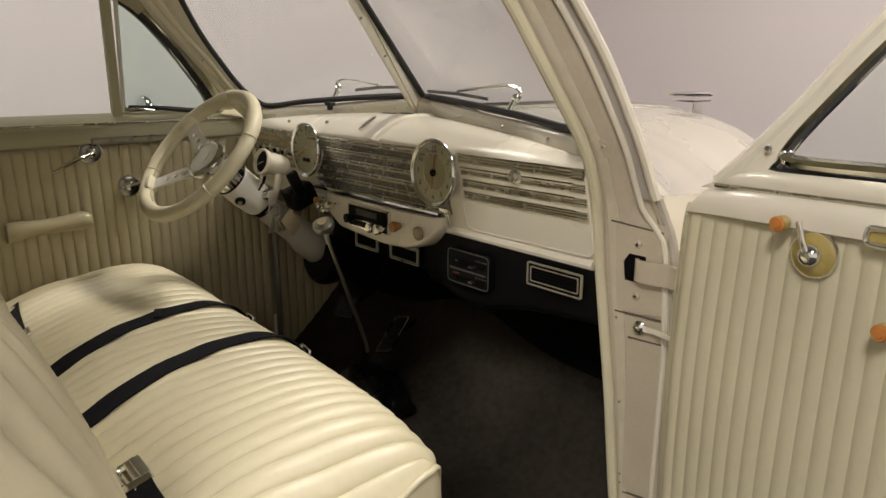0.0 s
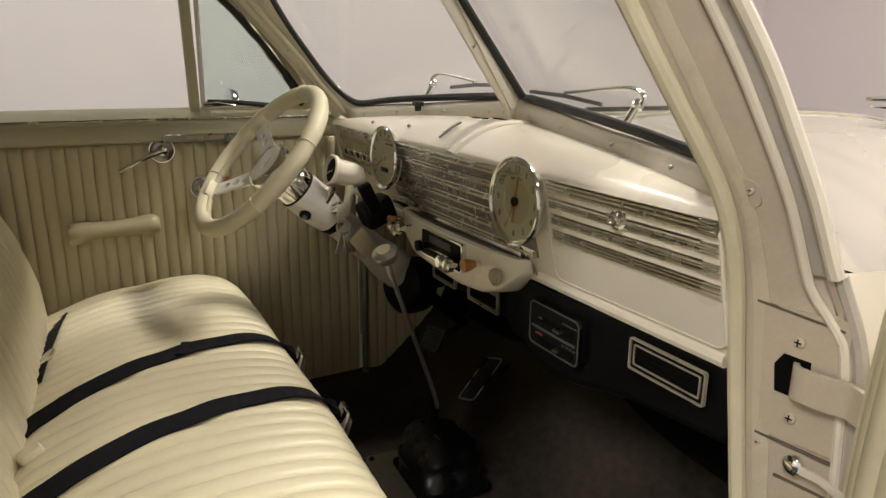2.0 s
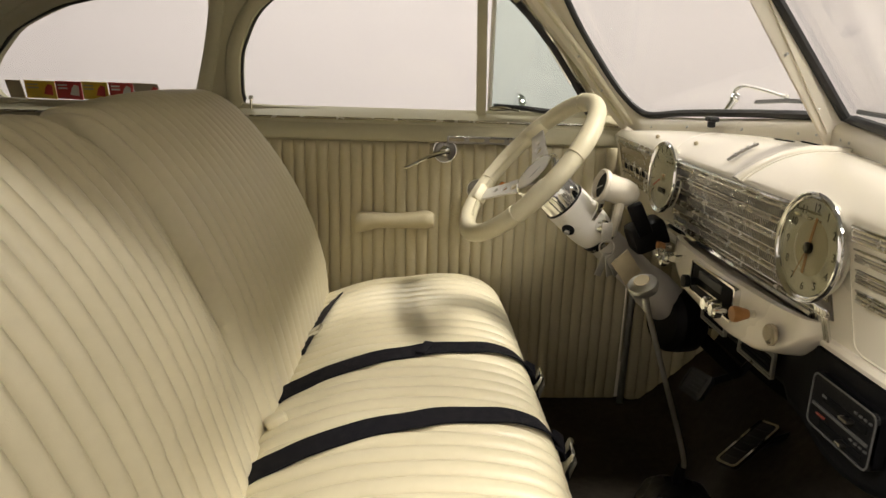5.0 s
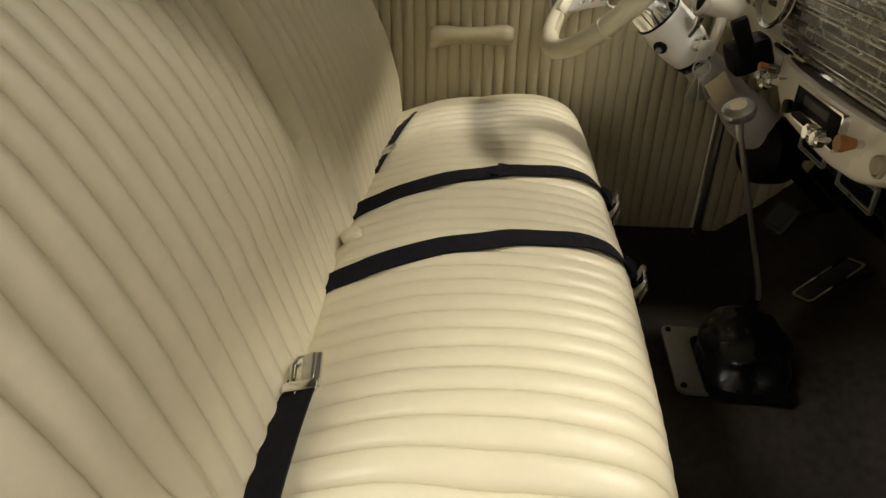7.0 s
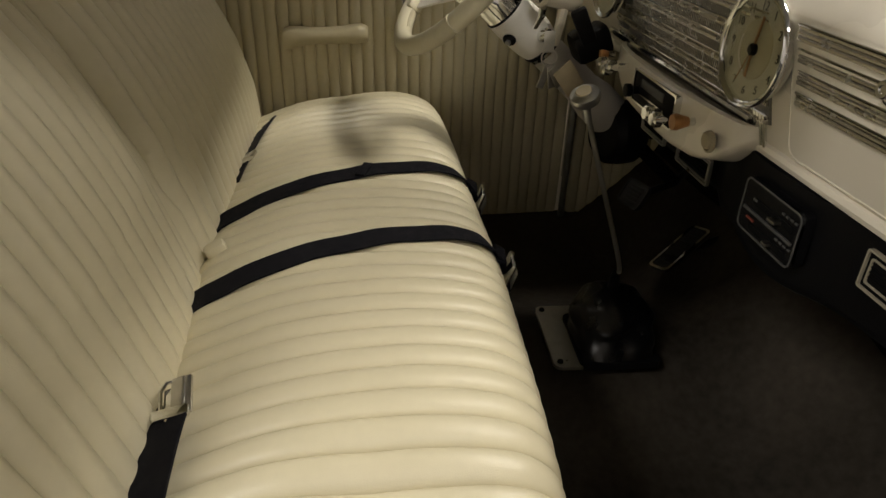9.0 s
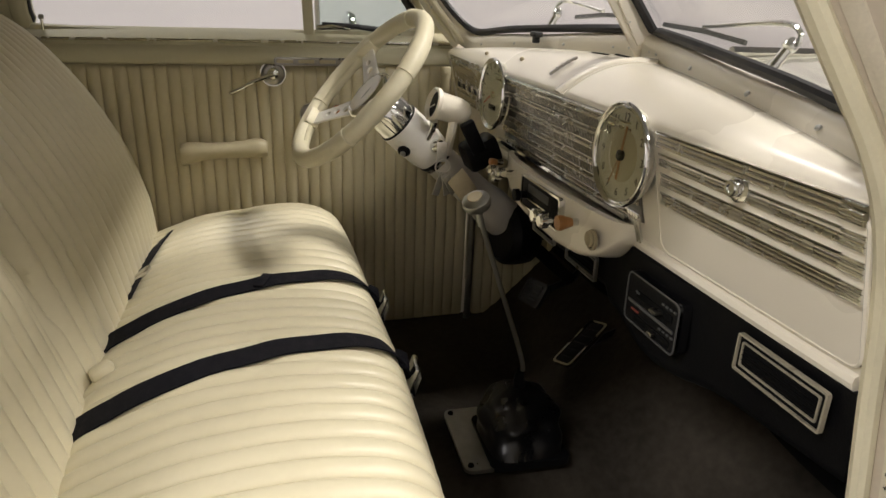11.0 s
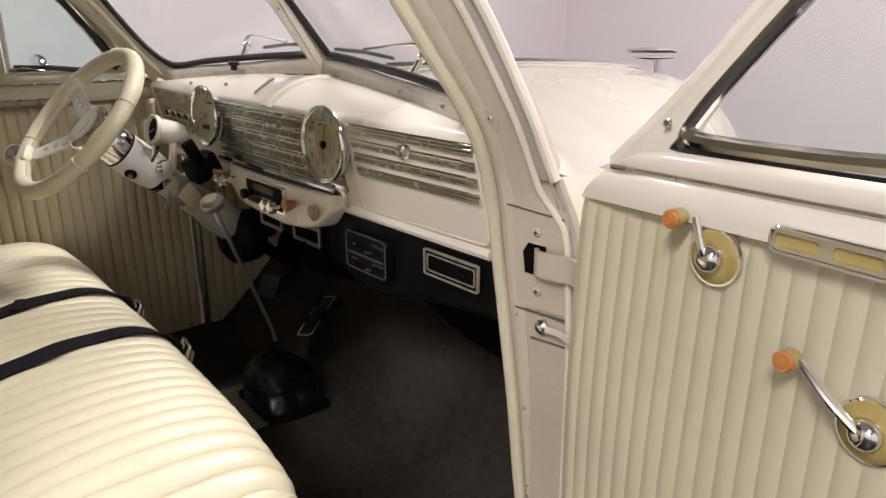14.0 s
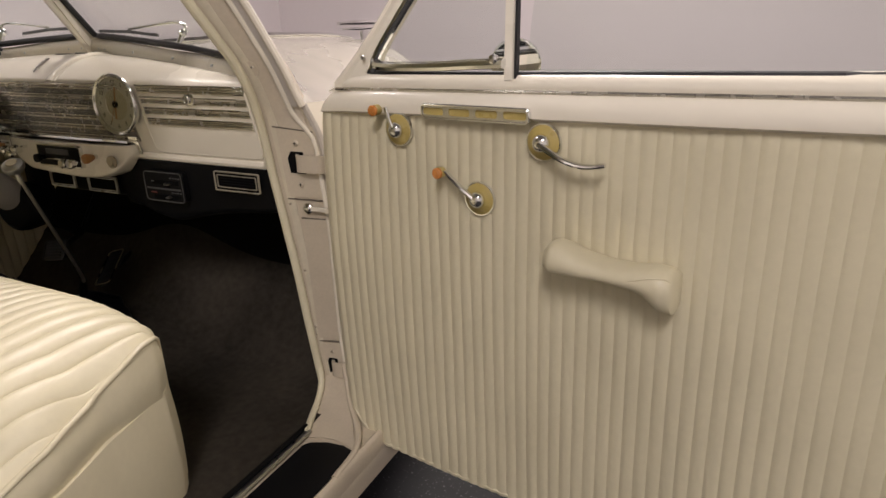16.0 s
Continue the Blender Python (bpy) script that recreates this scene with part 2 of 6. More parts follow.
def sheet(fn, nu, nv, thick=0.0, off=None):
    """A surface fn(u, v) over 0..1, with a back side moved by off(u, v) or by thick along its normals."""
    bm = bmesh.new()
    g = [[Vector(fn(i / nu, j / nv)) for j in range(nv + 1)] for i in range(nu + 1)]
    top = [[bm.verts.new(p) for p in row] for row in g]
    for i in range(nu):
        for j in range(nv):
            bm.faces.new((top[i][j], top[i + 1][j], top[i + 1][j + 1], top[i][j + 1]))
    if thick or off:
        bot = []
        for i in range(nu + 1):
            row = []
            for j in range(nv + 1):
                if off:
                    o = Vector(off)
                else:
                    du = g[min(i + 1, nu)][j] - g[max(i - 1, 0)][j]
                    dv = g[i][min(j + 1, nv)] - g[i][max(j - 1, 0)]
                    o = du.cross(dv).normalized() * thick
                row.append(bm.verts.new(g[i][j] + o))
            bot.append(row)
        for i in range(nu):
            for j in range(nv):
                bm.faces.new((bot[i][j], bot[i][j + 1], bot[i + 1][j + 1], bot[i + 1][j]))
        for i in range(nu):
            bm.faces.new((top[i][0], bot[i][0], bot[i + 1][0], top[i + 1][0]))
            bm.faces.new((top[i][nv], top[i + 1][nv], bot[i + 1][nv], bot[i][nv]))
        for j in range(nv):
            bm.faces.new((top[0][j], top[0][j + 1], bot[0][j + 1], bot[0][j]))
            bm.faces.new((top[nu][j], bot[nu][j], bot[nu][j + 1], top[nu][j + 1]))
    return bm


def plate(outer, holes, near, far):
    """A plate with holes: near(u, v) and far(u, v) give its two faces."""
    bm = bmesh.new()
    loops = [outer, *holes]
    made = []
    for f in (near, far):
        edges, rings = [], []
        for lp in loops:
            vs = [bm.verts.new(f(*q)) for q in lp]
            rings.append(vs)
            edges += [bm.edges.new((vs[i], vs[(i + 1) % len(vs)])) for i in range(len(vs))]
        bmesh.ops.triangle_fill(bm, use_beauty=True, use_dissolve=False, edges=edges)
        made.append(rings)
    for a, b in zip(*made):
        for i in range(len(a)):
            j = (i + 1) % len(a)
            bm.faces.new((a[i], a[j], b[j], b[i]))
    return bm


def rrect(w, h, r, n=4, cx=0.0, cy=0.0):
    out = []
    for k, (sx, sy) in enumerate(((1, 1), (-1, 1), (-1, -1), (1, -1))):
        for i in range(n + 1):
            a = math.pi / 2 * (k + i / n)
            out.append((cx + sx * (w / 2 - r) + r * math.cos(a), cy + sy * (h / 2 - r) + r * math.sin(a)))
    return out


def pleat(s, pitch, depth, full=0.55, broad=2.4):
    """Height of stuffed pleats along s: broad round backs and narrow sewn valleys."""
    f = (s / pitch) % 1.0
    return depth * max(0.0, 1 - abs(2 * f - 1) ** broad) ** full


def gathered(u, n):
    """u over 0..1, drawn together at the seams of n pleats."""
    i = min(int(u * n + 1e-6), n - 1)
    f = min(1.0, max(0.0, u * n - i))
    return (i + (1 - math.cos(math.pi * f)) / 2) / n


def lerp(table, t):
    """Linear reading of a table of (t, values...)."""
    if t <= table[0][0]:
        return table[0][1:]
    for a, b in zip(table, table[1:]):
        if t <= b[0]:
            k = (t - a[0]) / (b[0] - a[0])
            return tuple(x + (y - x) * k for x, y in zip(a[1:], b[1:]))
    return table[-1][1:]

# ---- studio room ----
RX0, RX1, RY0, RY1, RZ = -4.2, 5.4, -6.0, 6.2, 4.9
whole("floor", rbox(((RX0 + RX1) / 2, (RY0 + RY1) / 2, -0.05), (RX1 - RX0 + 0.4, RY1 - RY0 + 0.4, 0.1), 0), M_FLOOR, "dark speckled glossy showroom floor", "floor", "structure")
whole("ceiling", rbox(((RX0 + RX1) / 2, (RY0 + RY1) / 2, RZ + 0.05), (RX1 - RX0 + 0.4, RY1 - RY0 + 0.4, 0.1), 0), M_CEIL, "plain pale grey studio ceiling", "ceiling", "structure")
for nm, c, s in (
    ("wall_west", (RX0 - 0.1, (RY0 + RY1) / 2, RZ / 2), (0.2, RY1 - RY0 + 0.4, RZ - 0.004)),
    ("wall_east", (RX1 + 0.1, (RY0 + RY1) / 2, RZ / 2), (0.2, RY1 - RY0 + 0.4, RZ - 0.004)),
    ("wall_north", ((RX0 + RX1) / 2, RY1 + 0.1, RZ / 2), (RX1 - RX0 - 0.004, 0.2, RZ - 0.004)),
    ("wall_south", ((RX0 + RX1) / 2, RY0 - 0.1, RZ / 2), (RX1 - RX0 - 0.004, 0.2, RZ - 0.004)),
):
    whole(nm, rbox(c, s, 0), M_WALL if nm in ("wall_west", "wall_north") else M_WALL_DARK, "plain painted studio wall", "wall", "structure")

# unseen ceiling fittings added for the light, each with its lamp just below
M_TUBE = bpy.data.materials.new("lit_diffuser")
M_TUBE.use_nodes = True
M_TUBE.node_tree.nodes["Principled BSDF"].inputs["Emission Color"].default_value = (1, 0.95, 0.88, 1)
M_TUBE.node_tree.nodes["Principled BSDF"].inputs["Emission Strength"].default_value = 4.0
for (x, y, z), (wx, wy), power, tone in LAMPS:
    lt = thing("unseen_ceiling_light", (x, y, RZ), "unseen white fitting added under the studio ceiling to light the car", "light fitting", "studio lights")
    part("housing", rbox((x, y, z + 0.09), (wx + 0.06, wy + 0.1, 0.08), 0.01), M_WHITE, lt)
    part("diffuser", rbox((x, y, z + 0.035), (wx, wy, 0.03), 0.006), M_TUBE, lt, "lit opal diffuser")
    for s in (-0.4 * wy, 0.4 * wy):
        part("rod", tube([(x, y + s, z + 0.12), (x, y + s, RZ - 0.002)], 0.008, 6), M_STEEL, lt)
    lamp("lamp", (x, y, z), (x, y, 0), (wx, wy), power, tone)

# ---- car shell: left side ----
BELT = 1.066
FLOOR_Z = 0.262


def side_x(z):
    """Inner face of the side above the belt, on the left."""
    return -0.762 + 0.2 * (z - BELT)


DOOR_WIN = smooth_path([(-0.905, 1.067, 0), (-0.928, 1.09, 0), (-0.931, 1.126, 0), (-0.924, 1.194, 0), (-0.910, 1.235, 0), (-0.882, 1.289, 0), (-0.842, 1.330, 0), (-0.78, 1.365, 0), (-0.62, 1.395, 0), (-0.45, 1.40, 0), (-0.33, 1.39, 0), (-0.241, 1.341, 0), (-0.153, 1.251, 0), (-0.082, 1.161, 0), (-0.046, 1.110, 0), (-0.036, 1.082, 0), (-0.052, 1.067, 0), (-0.3, 1.066, 0), (-0.6, 1.066, 0)], 3, True)
DOOR_WIN = [(p.x, p.y) for p in DOOR_WIN]
QUARTER_WIN = smooth_path([(-1.50, 1.068, 0), (-1.548, 1.085, 0), (-1.556, 1.125, 0), (-1.53, 1.172, 0), (-1.50, 1.206, 0), (-1.45, 1.252, 0), (-1.347, 1.30, 0), (-1.278, 1.318, 0), (-1.16, 1.345, 0), (-1.05, 1.362, 0), (-0.995, 1.352, 0), (-0.982, 1.32, 0), (-0.997, 1.246, 0), (-1.030, 1.137, 0), (-1.046, 1.095, 0), (-1.075, 1.075, 0), (-1.28, 1.070, 0)], 3, True)
QUARTER_WIN = [(p.x, p.y) for p in QUARTER_WIN]
UPPER = [(-2.05, BELT - 0.02), (0.045, BELT - 0.02), (0.045, 1.085), (0.0, 1.14), (-0.06, 1.205), (-0.13, 1.275), (-0.21, 1.345), (-0.30, 1.42), (-0.40, 1.49), (-2.05, 1.49)]
shell = thing("car_shell_side", (-0.76, -0.9, 0), "cream painted left body side of the car", "car body", "", "structure")
part("upper_side", plate(UPPER, [DOOR_WIN, QUARTER_WIN], lambda y, z: (side_x(z), y, z), lambda y, z: (side_x(z) - 0.05, y, z)), M_HEAD, shell, "cream trimmed inner side above the belt")
part("outer_skin", plate([(-2.05, 0.2), (0.45, 0.2), (0.45, 1.04), (-2.05, 1.04)], [], lambda y, z: (-0.80 - 0.05 * math.sin((z - 0.2) * 3.4), y, z), lambda y, z: (-0.81 - 0.05 * math.sin((z - 0.2) * 3.4), y, z)), M_PAINT, shell)


def ring3(outline, grow=0.0, dx=0.0):
    cy = sum(p[0] for p in outline) / len(outline)
    cz = sum(p[1] for p in outline) / len(outline)
    out = []
    for y, z in outline:
        d = Vector((y - cy, z - cz))
        k = 1 + grow / d.length
        yy, zz = cy + d.x * k, cz + d.y * k
        out.append((side_x(zz) + dx, yy, zz))
    return out


for nm, lp in (("door_window_moulding", DOOR_WIN), ("quarter_window_moulding", QUARTER_WIN)):
    part(nm, tube(ring3(lp, 0.016, 0.006), 0.019, 10, True, 0.55, (1, 0, 0)), M_HEAD, shell, "rounded cream window garnish moulding")
    part("window_seal", tube(ring3(lp, -0.001, -0.012), 0.006, 8, True), M_RUBBER, shell, "thin dark rubber window seal")
for nm, lp in (("door_glass", DOOR_WIN), ("quarter_glass", QUARTER_WIN)):
    ob = part(nm, plate(lp, [], lambda y, z: (side_x(z) - 0.020, y, z), lambda y, z: (side_x(z) - 0.024, y, z)), M_GLASS, shell, "clear side window glass")
    ob.visible_shadow = False

front_edge = [p for p in ring3(DOOR_WIN, -0.004, 0.014) if p[1] > -0.26 and p[2] > 1.075]
part("vent_channel", tube(front_edge, 0.007, 8), M_RUBBER, shell, "black channel of the vent window")
part("vent_chrome", tube([Vector(p) + Vector((0.004, 0.008, 0.007)) for p in front_edge], 0.005, 8), M_CHROME, shell, "chrome edge beside the vent window")

# belt garnish below the windows
BELT_PROF = [(-0.712, 0.992), (-0.700, 0.998), (-0.698, 1.012), (-0.705, 1.028), (-0.716, 1.036), (-0.718, 1.044), (-0.726, 1.052), (-0.742, 1.060), (-0.756, 1.070), (-0.775, 1.072)]


def belt_fn(u, v):
    x, z = BELT_PROF[round(u * (len(BELT_PROF) - 1))]
    y = -1.95 + 2.0 * v
    return (x, y, z + 0.004 * math.sin(v * 3))


garnish = thing("belt_garnish", (-0.73, -0.9, 1.0), "smooth cream garnish rail under the left windows", "window garnish", "", "structure")
part("rail", sheet(belt_fn, len(BELT_PROF) - 1, 12), M_HEAD, garnish)
part("chrome_bead", tube([(-0.716, -1.95 + 2.0 * k / 20, 1.047 + 0.004 * math.sin(k / 20 * 3)) for k in range(21)], 0.0035, 6), M_STRIP, garnish, "thin chrome bead along the rail")

# ---- left door trim ----
ldoor = thing("driver_door", (-0.73, -0.45, 0.28), "closed driver door with cream vertically pleated vinyl trim", "car door")
PITCH = 1.105 / 38


def ldoor_fn(u, v):
    y = -1.0 + 1.105 * u
    v = 1 - (1 - v) ** 1.8
    z = 0.268 + 0.728 * v
    edge = min(1.0, max(0.0, 1 - v) * 34) ** 0.5 * min(1.0, v * 10 + 0.5)
    return (-0.722 + pleat(y + 1.0, PITCH, 0.0065, 0.7) * edge - 0.005 * (1 - edge) + 0.004 * math.sin(v * 2.6) + 0.0012 * math.sin(y * 23 + z * 11), y, z)


part("trim_panel", sheet(lambda u, v: ldoor_fn(gathered(u, 38), v), 380, 20, off=(-0.03, 0, 0)), M_VINYL_SHADE, ldoor, "cream vertically pleated vinyl panel", 60)

kick = thing("kick_panel", (-0.70, 0.25, 0.28), "cream pleated vinyl kick panel beside the pedals", "kick panel", "", "structure")


def kick_fn(u, v):
    y = 0.135 + 0.30 * u
    z = 0.27 + 0.56 * v
    return (-0.715 + 0.08 * u * u + pleat(u, 1 / 10, 0.0065), y, z)


part("kick_trim", sheet(lambda u, v: kick_fn(gathered(u, 10), v), 100, 10, off=(-0.03, 0, 0)), M_VINYL_SHADE, kick, "", 60)
part("hinge_post_trim", tube([(-0.706, 0.118, 0.26), (-0.706, 0.122, 0.6), (-0.704, 0.115, 0.9)], 0.010, 8), M_STEEL, kick, "dull metal edge strip")
rq = thing("rear_trim_panel", (-0.74, -1.5, 0.3), "cream pleated vinyl panel beside the rear seat space", "trim panel", "", "structure")


def rq_fn(u, v):
    y = -2.0 + 0.995 * u
    return (-0.722 + pleat(u, 1 / 34, 0.0065), y, 0.268 + 0.728 * v)


part("rear_trim", sheet(lambda u, v: rq_fn(gathered(u, 34), v), 272, 8, off=(-0.03, 0, 0)), M_VINYL_SHADE, rq, "", 60)

# ---- roof, rear and right rear side ----


def roof_fn(u, v):
    y = -0.045 - 2.055 * v
    x = -0.70 + 1.40 * u
    front = max(0.0, 0.35 - v) / 0.35
    return (x, y - 0.14 * (1 - (x / 0.7) ** 2) * 0 - 0.10 * front * (abs(x) / 0.7) ** 2, 1.475 + 0.09 * (1 - (x / 0.7) ** 2) * min(1.0, 0.4 + 2.5 * v) - 0.10 * max(0, v - 0.75))


whole("roof", sheet(roof_fn, 20, 16, off=(0, 0, 0.05)), M_HEAD, "cream cloth headliner under the car roof", "car roof", "structure")
whole("rear_bulkhead", sheet(lambda u, v: (-0.76 + 1.52 * u, -2.02 - 0.05 * math.sin(3.1 * u), 0.2 + 1.25 * v), 12, 6, off=(0, -0.04, 0)), M_HEAD, "cream trimmed bulkhead behind the seats", "bulkhead", "structure")
rside = thing("car_shell_rear_quarter", (0.76, -1.5, 0), "cream right rear quarter of the car body", "car body", "", "structure")
part("quarter_panel", plate([(-2.05, 0.2), (-1.06, 0.2), (-1.06, 1.06), (-1.0, 1.32), (-0.9, 1.49), (-2.05, 1.49)], [QUARTER_WIN], lambda y, z: (0.74 - 0.2 * max(0, z - BELT), y, z), lambda y, z: (0.79 - 0.2 * max(0, z - BELT), y, z)), M_PAINT, rside)

# ---- windshield ----
WC0, WC1 = Vector((0, 0.178, 1.140)), Vector((0, -0.045, 1.420))     # centre post, foot and head
WS_N = Vector((-0.182, 0.768, 0.614))


def ws_point(x, z, side, lift=0.0):
    """A point of the left (side -1) or right pane's plane at |x| and z."""
    n = WS_N if side < 0 else Vector((0.182, 0.768, 0.614))
    xx = side * abs(x)
    p0 = Vector((0, 0.178, 1.140))
    y = p0.y - (n.x * xx + n.z * (z - p0.z)) / n.y
    return Vector((xx, y, z)) - n * lift


WS_OUT = [(0.012, 1.135), (0.15, 1.128), (0.30, 1.118), (0.45, 1.106), (0.575, 1.092), (0.620, 1.098), (0.645, 1.125), (0.655, 1.165), (0.652, 1.21), (0.642, 1.28), (0.618, 1.345), (0.585, 1.40), (0.50, 1.435), (0.30, 1.45), (0.012, 1.455)]
wsh = thing("windshield", (0, 0.18, 1.13), "two-piece vee windshield with cream inner frame and black rubber seal", "windshield", "", "structure")
for side in (-1, 1):
    lp = [(p.x * (1.0 if side < 0 else 0.925), p.y) for p in smooth_path([(*q, 0) for q in WS_OUT], 3)]
    ob = part("glass_pane", plate(lp, [], lambda x, z: ws_point(x, z, side), lambda x, z: ws_point(x, z, side, -0.005)), M_GLASS, wsh, "clear windshield glass with dust specks")
    ob.visible_shadow = False
    seal = [ws_point(x, z, side, 0.006) for x, z in lp]
    part("rubber_seal", tube(seal, 0.0078, 8, True), M_RUBBER, wsh, "black rubber glazing seal")
    # garnish: a wide rolled moulding inside the seal
    cx, cz = 0.34, 1.28
    inner, outer = [], []
    for x, z in lp:
        d = Vector((x - cx, z - cz)).normalized()
        inner.append(ws_point(max(0.006, x + d.x * 0.008), z + d.y * 0.008, side, 0.010))
        w = 0.040 if z < 1.13 else (0.036 if side < 0 else 0.014)
        k = 0.0 if x < 0.02 else 1.0
        low = z < 1.137 and 0.005 < x < 0.60
        outer.append(inner[-1] + Vector((0, -0.014, -0.044)) if low else ws_point(max(0.001, x + d.x * (0.008 + w * k)), z + d.y * (0.008 + w * (k if z < 1.4 else 1)), side, 0.034 if z < 1.2 else 0.03))
    bm = bmesh.new()
    rows = []
    for a, b in zip(inner, outer):
        mid = a.lerp(b, 0.5) + Vector((0, -0.007, 0.004))
        rows.append([bm.verts.new(q) for q in (a + Vector((0, 0.012, -0.004)), a, a.lerp(mid, 0.6) + Vector((0, -0.004, 0.002)), mid, b.lerp(mid, 0.4), b, b + Vector((0, 0.02, -0.012)))])
    for i in range(len(rows)):
        p, q = rows[i], rows[(i + 1) % len(rows)]
        for j in range(len(p) - 1):
            bm.faces.new((p[j], q[j], q[j + 1], p[j + 1]))
    part("garnish_frame", bm, M_PAINT, wsh, "cream inner windshield moulding", 50)
part("centre_post", ribbon([WC0 + Vector((0, -0.02, -0.03)), WC0.lerp(WC1, 0.5) + Vector((0, -0.018, 0.0)), WC1 + Vector((0, -0.018, 0.03))], 0.016, 0.014, (1, 0, 0)), M_PAINT, wsh, "slim cream centre post")

# left front pillar, between windshield and door window
lp_pts = [Vector((-0.675, 0.085, 1.06)), Vector((-0.690, 0.03, 1.125)), Vector((-0.690, -0.03, 1.20)), Vector((-0.682, -0.10, 1.275)), Vector((-0.662, -0.17, 1.345)), Vector((-0.62, -0.25, 1.43)), Vector((-0.58, -0.33, 1.49))]
pil = thing("left_pillar", (-0.69, 0.05, 1.05), "cream front pillar between windshield and driver window", "pillar", "", "structure")
part("pillar_trim", tube([p + Vector((-0.012, -0.020, 0)) for p in smooth_path(lp_pts, 4)], 0.030, 10), M_PAINT, pil)
for dx, dy, r in ((0.030, -0.030, 0.007), (0.004, -0.040, 0.008)):
    part("windlace", tube([p + Vector((dx, dy, 0)) for p in smooth_path(lp_pts, 4)], r, 8), M_PIPING, pil, "cream windlace bead")

# ---- car floor ----


def floor_fn(u, v):
    x = -0.74 + 1.475 * u
    y = -1.9 + 2.255 * v
    hump = 0.105 * math.exp(-((x - 0.0) / 0.20) ** 2) * (0.8 + 0.2 * min(1, max(0, (y + 0.6) / 0.6)))
    toe = max(0.0, y - 0.16)
    return (x, y, FLOOR_Z + hump * (1 - min(1, toe * 1.2)) + toe * 0.75 + toe * toe * 1.8)


whole("car_floor", sheet(floor_fn, 50, 60, off=(0, 0, -0.03)), M_CARPET, "dark brown carpet over the car floor and tunnel", "carpet", "structure")
def toe_fn(u, v):
    x, y, z = floor_fn(u, 1.0)
    return (x, y + 0.12 * v, z + 0.30 * v)


whole("toe_board", sheet(toe_fn, 50, 6, off=(0, 0.02, -0.02)), M_DARK, "black lined toe board under the dashboard", "toe board", "structure")
whole("firewall", sheet(lambda u, v: (-0.62 + 1.24 * u, 0.47 + 0.03 * v, 0.55 + 0.32 * v), 8, 4, off=(0, 0.03, 0)), M_DARK, "black lined firewall behind the dashboard", "firewall", "structure")
whole("right_kick_panel", sheet(lambda u, v: (0.640 + 0.02 * u, 0.15 + 0.35 * u, 0.24 + 0.60 * v), 8, 6, off=(0.02, 0, 0)), M_DARK, "black lined right kick panel in the footwell", "kick panel", "structure")

# ---- dashboard ----
dash = thing("dashboard", (0, 0.1, 0.82), "cream painted steel dashboard with chrome strips", "dashboard")


def dash_back(x):
    """Where the dash top meets the windshield frame."""
    k = min(1.0, abs(x) / 0.62)
    return 0.152 - 0.104 * k ** 1.25, 1.088 - 0.046 * k ** 1.7


def dash_fn(u, v):
    x = min(0.634, -0.655 + 1.305 * u)
    k = abs(x) / 0.65
    by, bz = dash_back(x)
    fy, fz = 0.012 + 0.010 * k * k, 1.035 - 0.004 * k
    if v < 0.42:                       # top, from the windshield to the brow
        t = v / 0.42
        y = by + (fy - 0.006 - by) * t
        z = bz + (fz - bz) * t ** 1.9 + 0.006 * math.sin(math.pi * t)
        return (x, y, z)
    t = (v - 0.42) / 0.58              # face, leaning forward at its foot
    return (x, fy - 0.006 + 0.010 * min(1, t * 4) + 0.036 * t ** 1.6, fz - 0.178 * t)


part("dash_panel", sheet(dash_fn, 60, 40, off=(0, 0.015, -0.004)), M_PAINT, dash, "glossy cream painted dash panel", 60)

# ---- bench seat ----
seat = thing("bench_seat", (0, -0.5, 0.30), "cream vinyl bench seat with stuffed pleats", "seat")
SP = 1.402 / 38
CUSH = [(-0.770, 0.500), (-0.755, 0.560), (-0.715, 0.612), (-0.667, 0.637), (-0.587, 0.665), (-0.50, 0.677), (-0.42, 0.677), (-0.345, 0.663), (-0.302, 0.638), (-0.282, 0.600), (-0.275, 0.545), (-0.285, 0.485)]
CUSH_S = smooth_path([(y, z, 0) for y, z in CUSH], 5)
SX0, SX1 = -0.672, 0.730      # thirty-eight pleats


def seat_end(y):
    """Where the cushion ends at y: its front corner is cut away in a curve."""
    return lerp([(-0.78, 0.730), (-0.60, 0.708), (-0.48, 0.664), (-0.40, 0.655), (-0.325, 0.640), (-0.293, 0.618), (-0.270, 0.590)], y)[0]


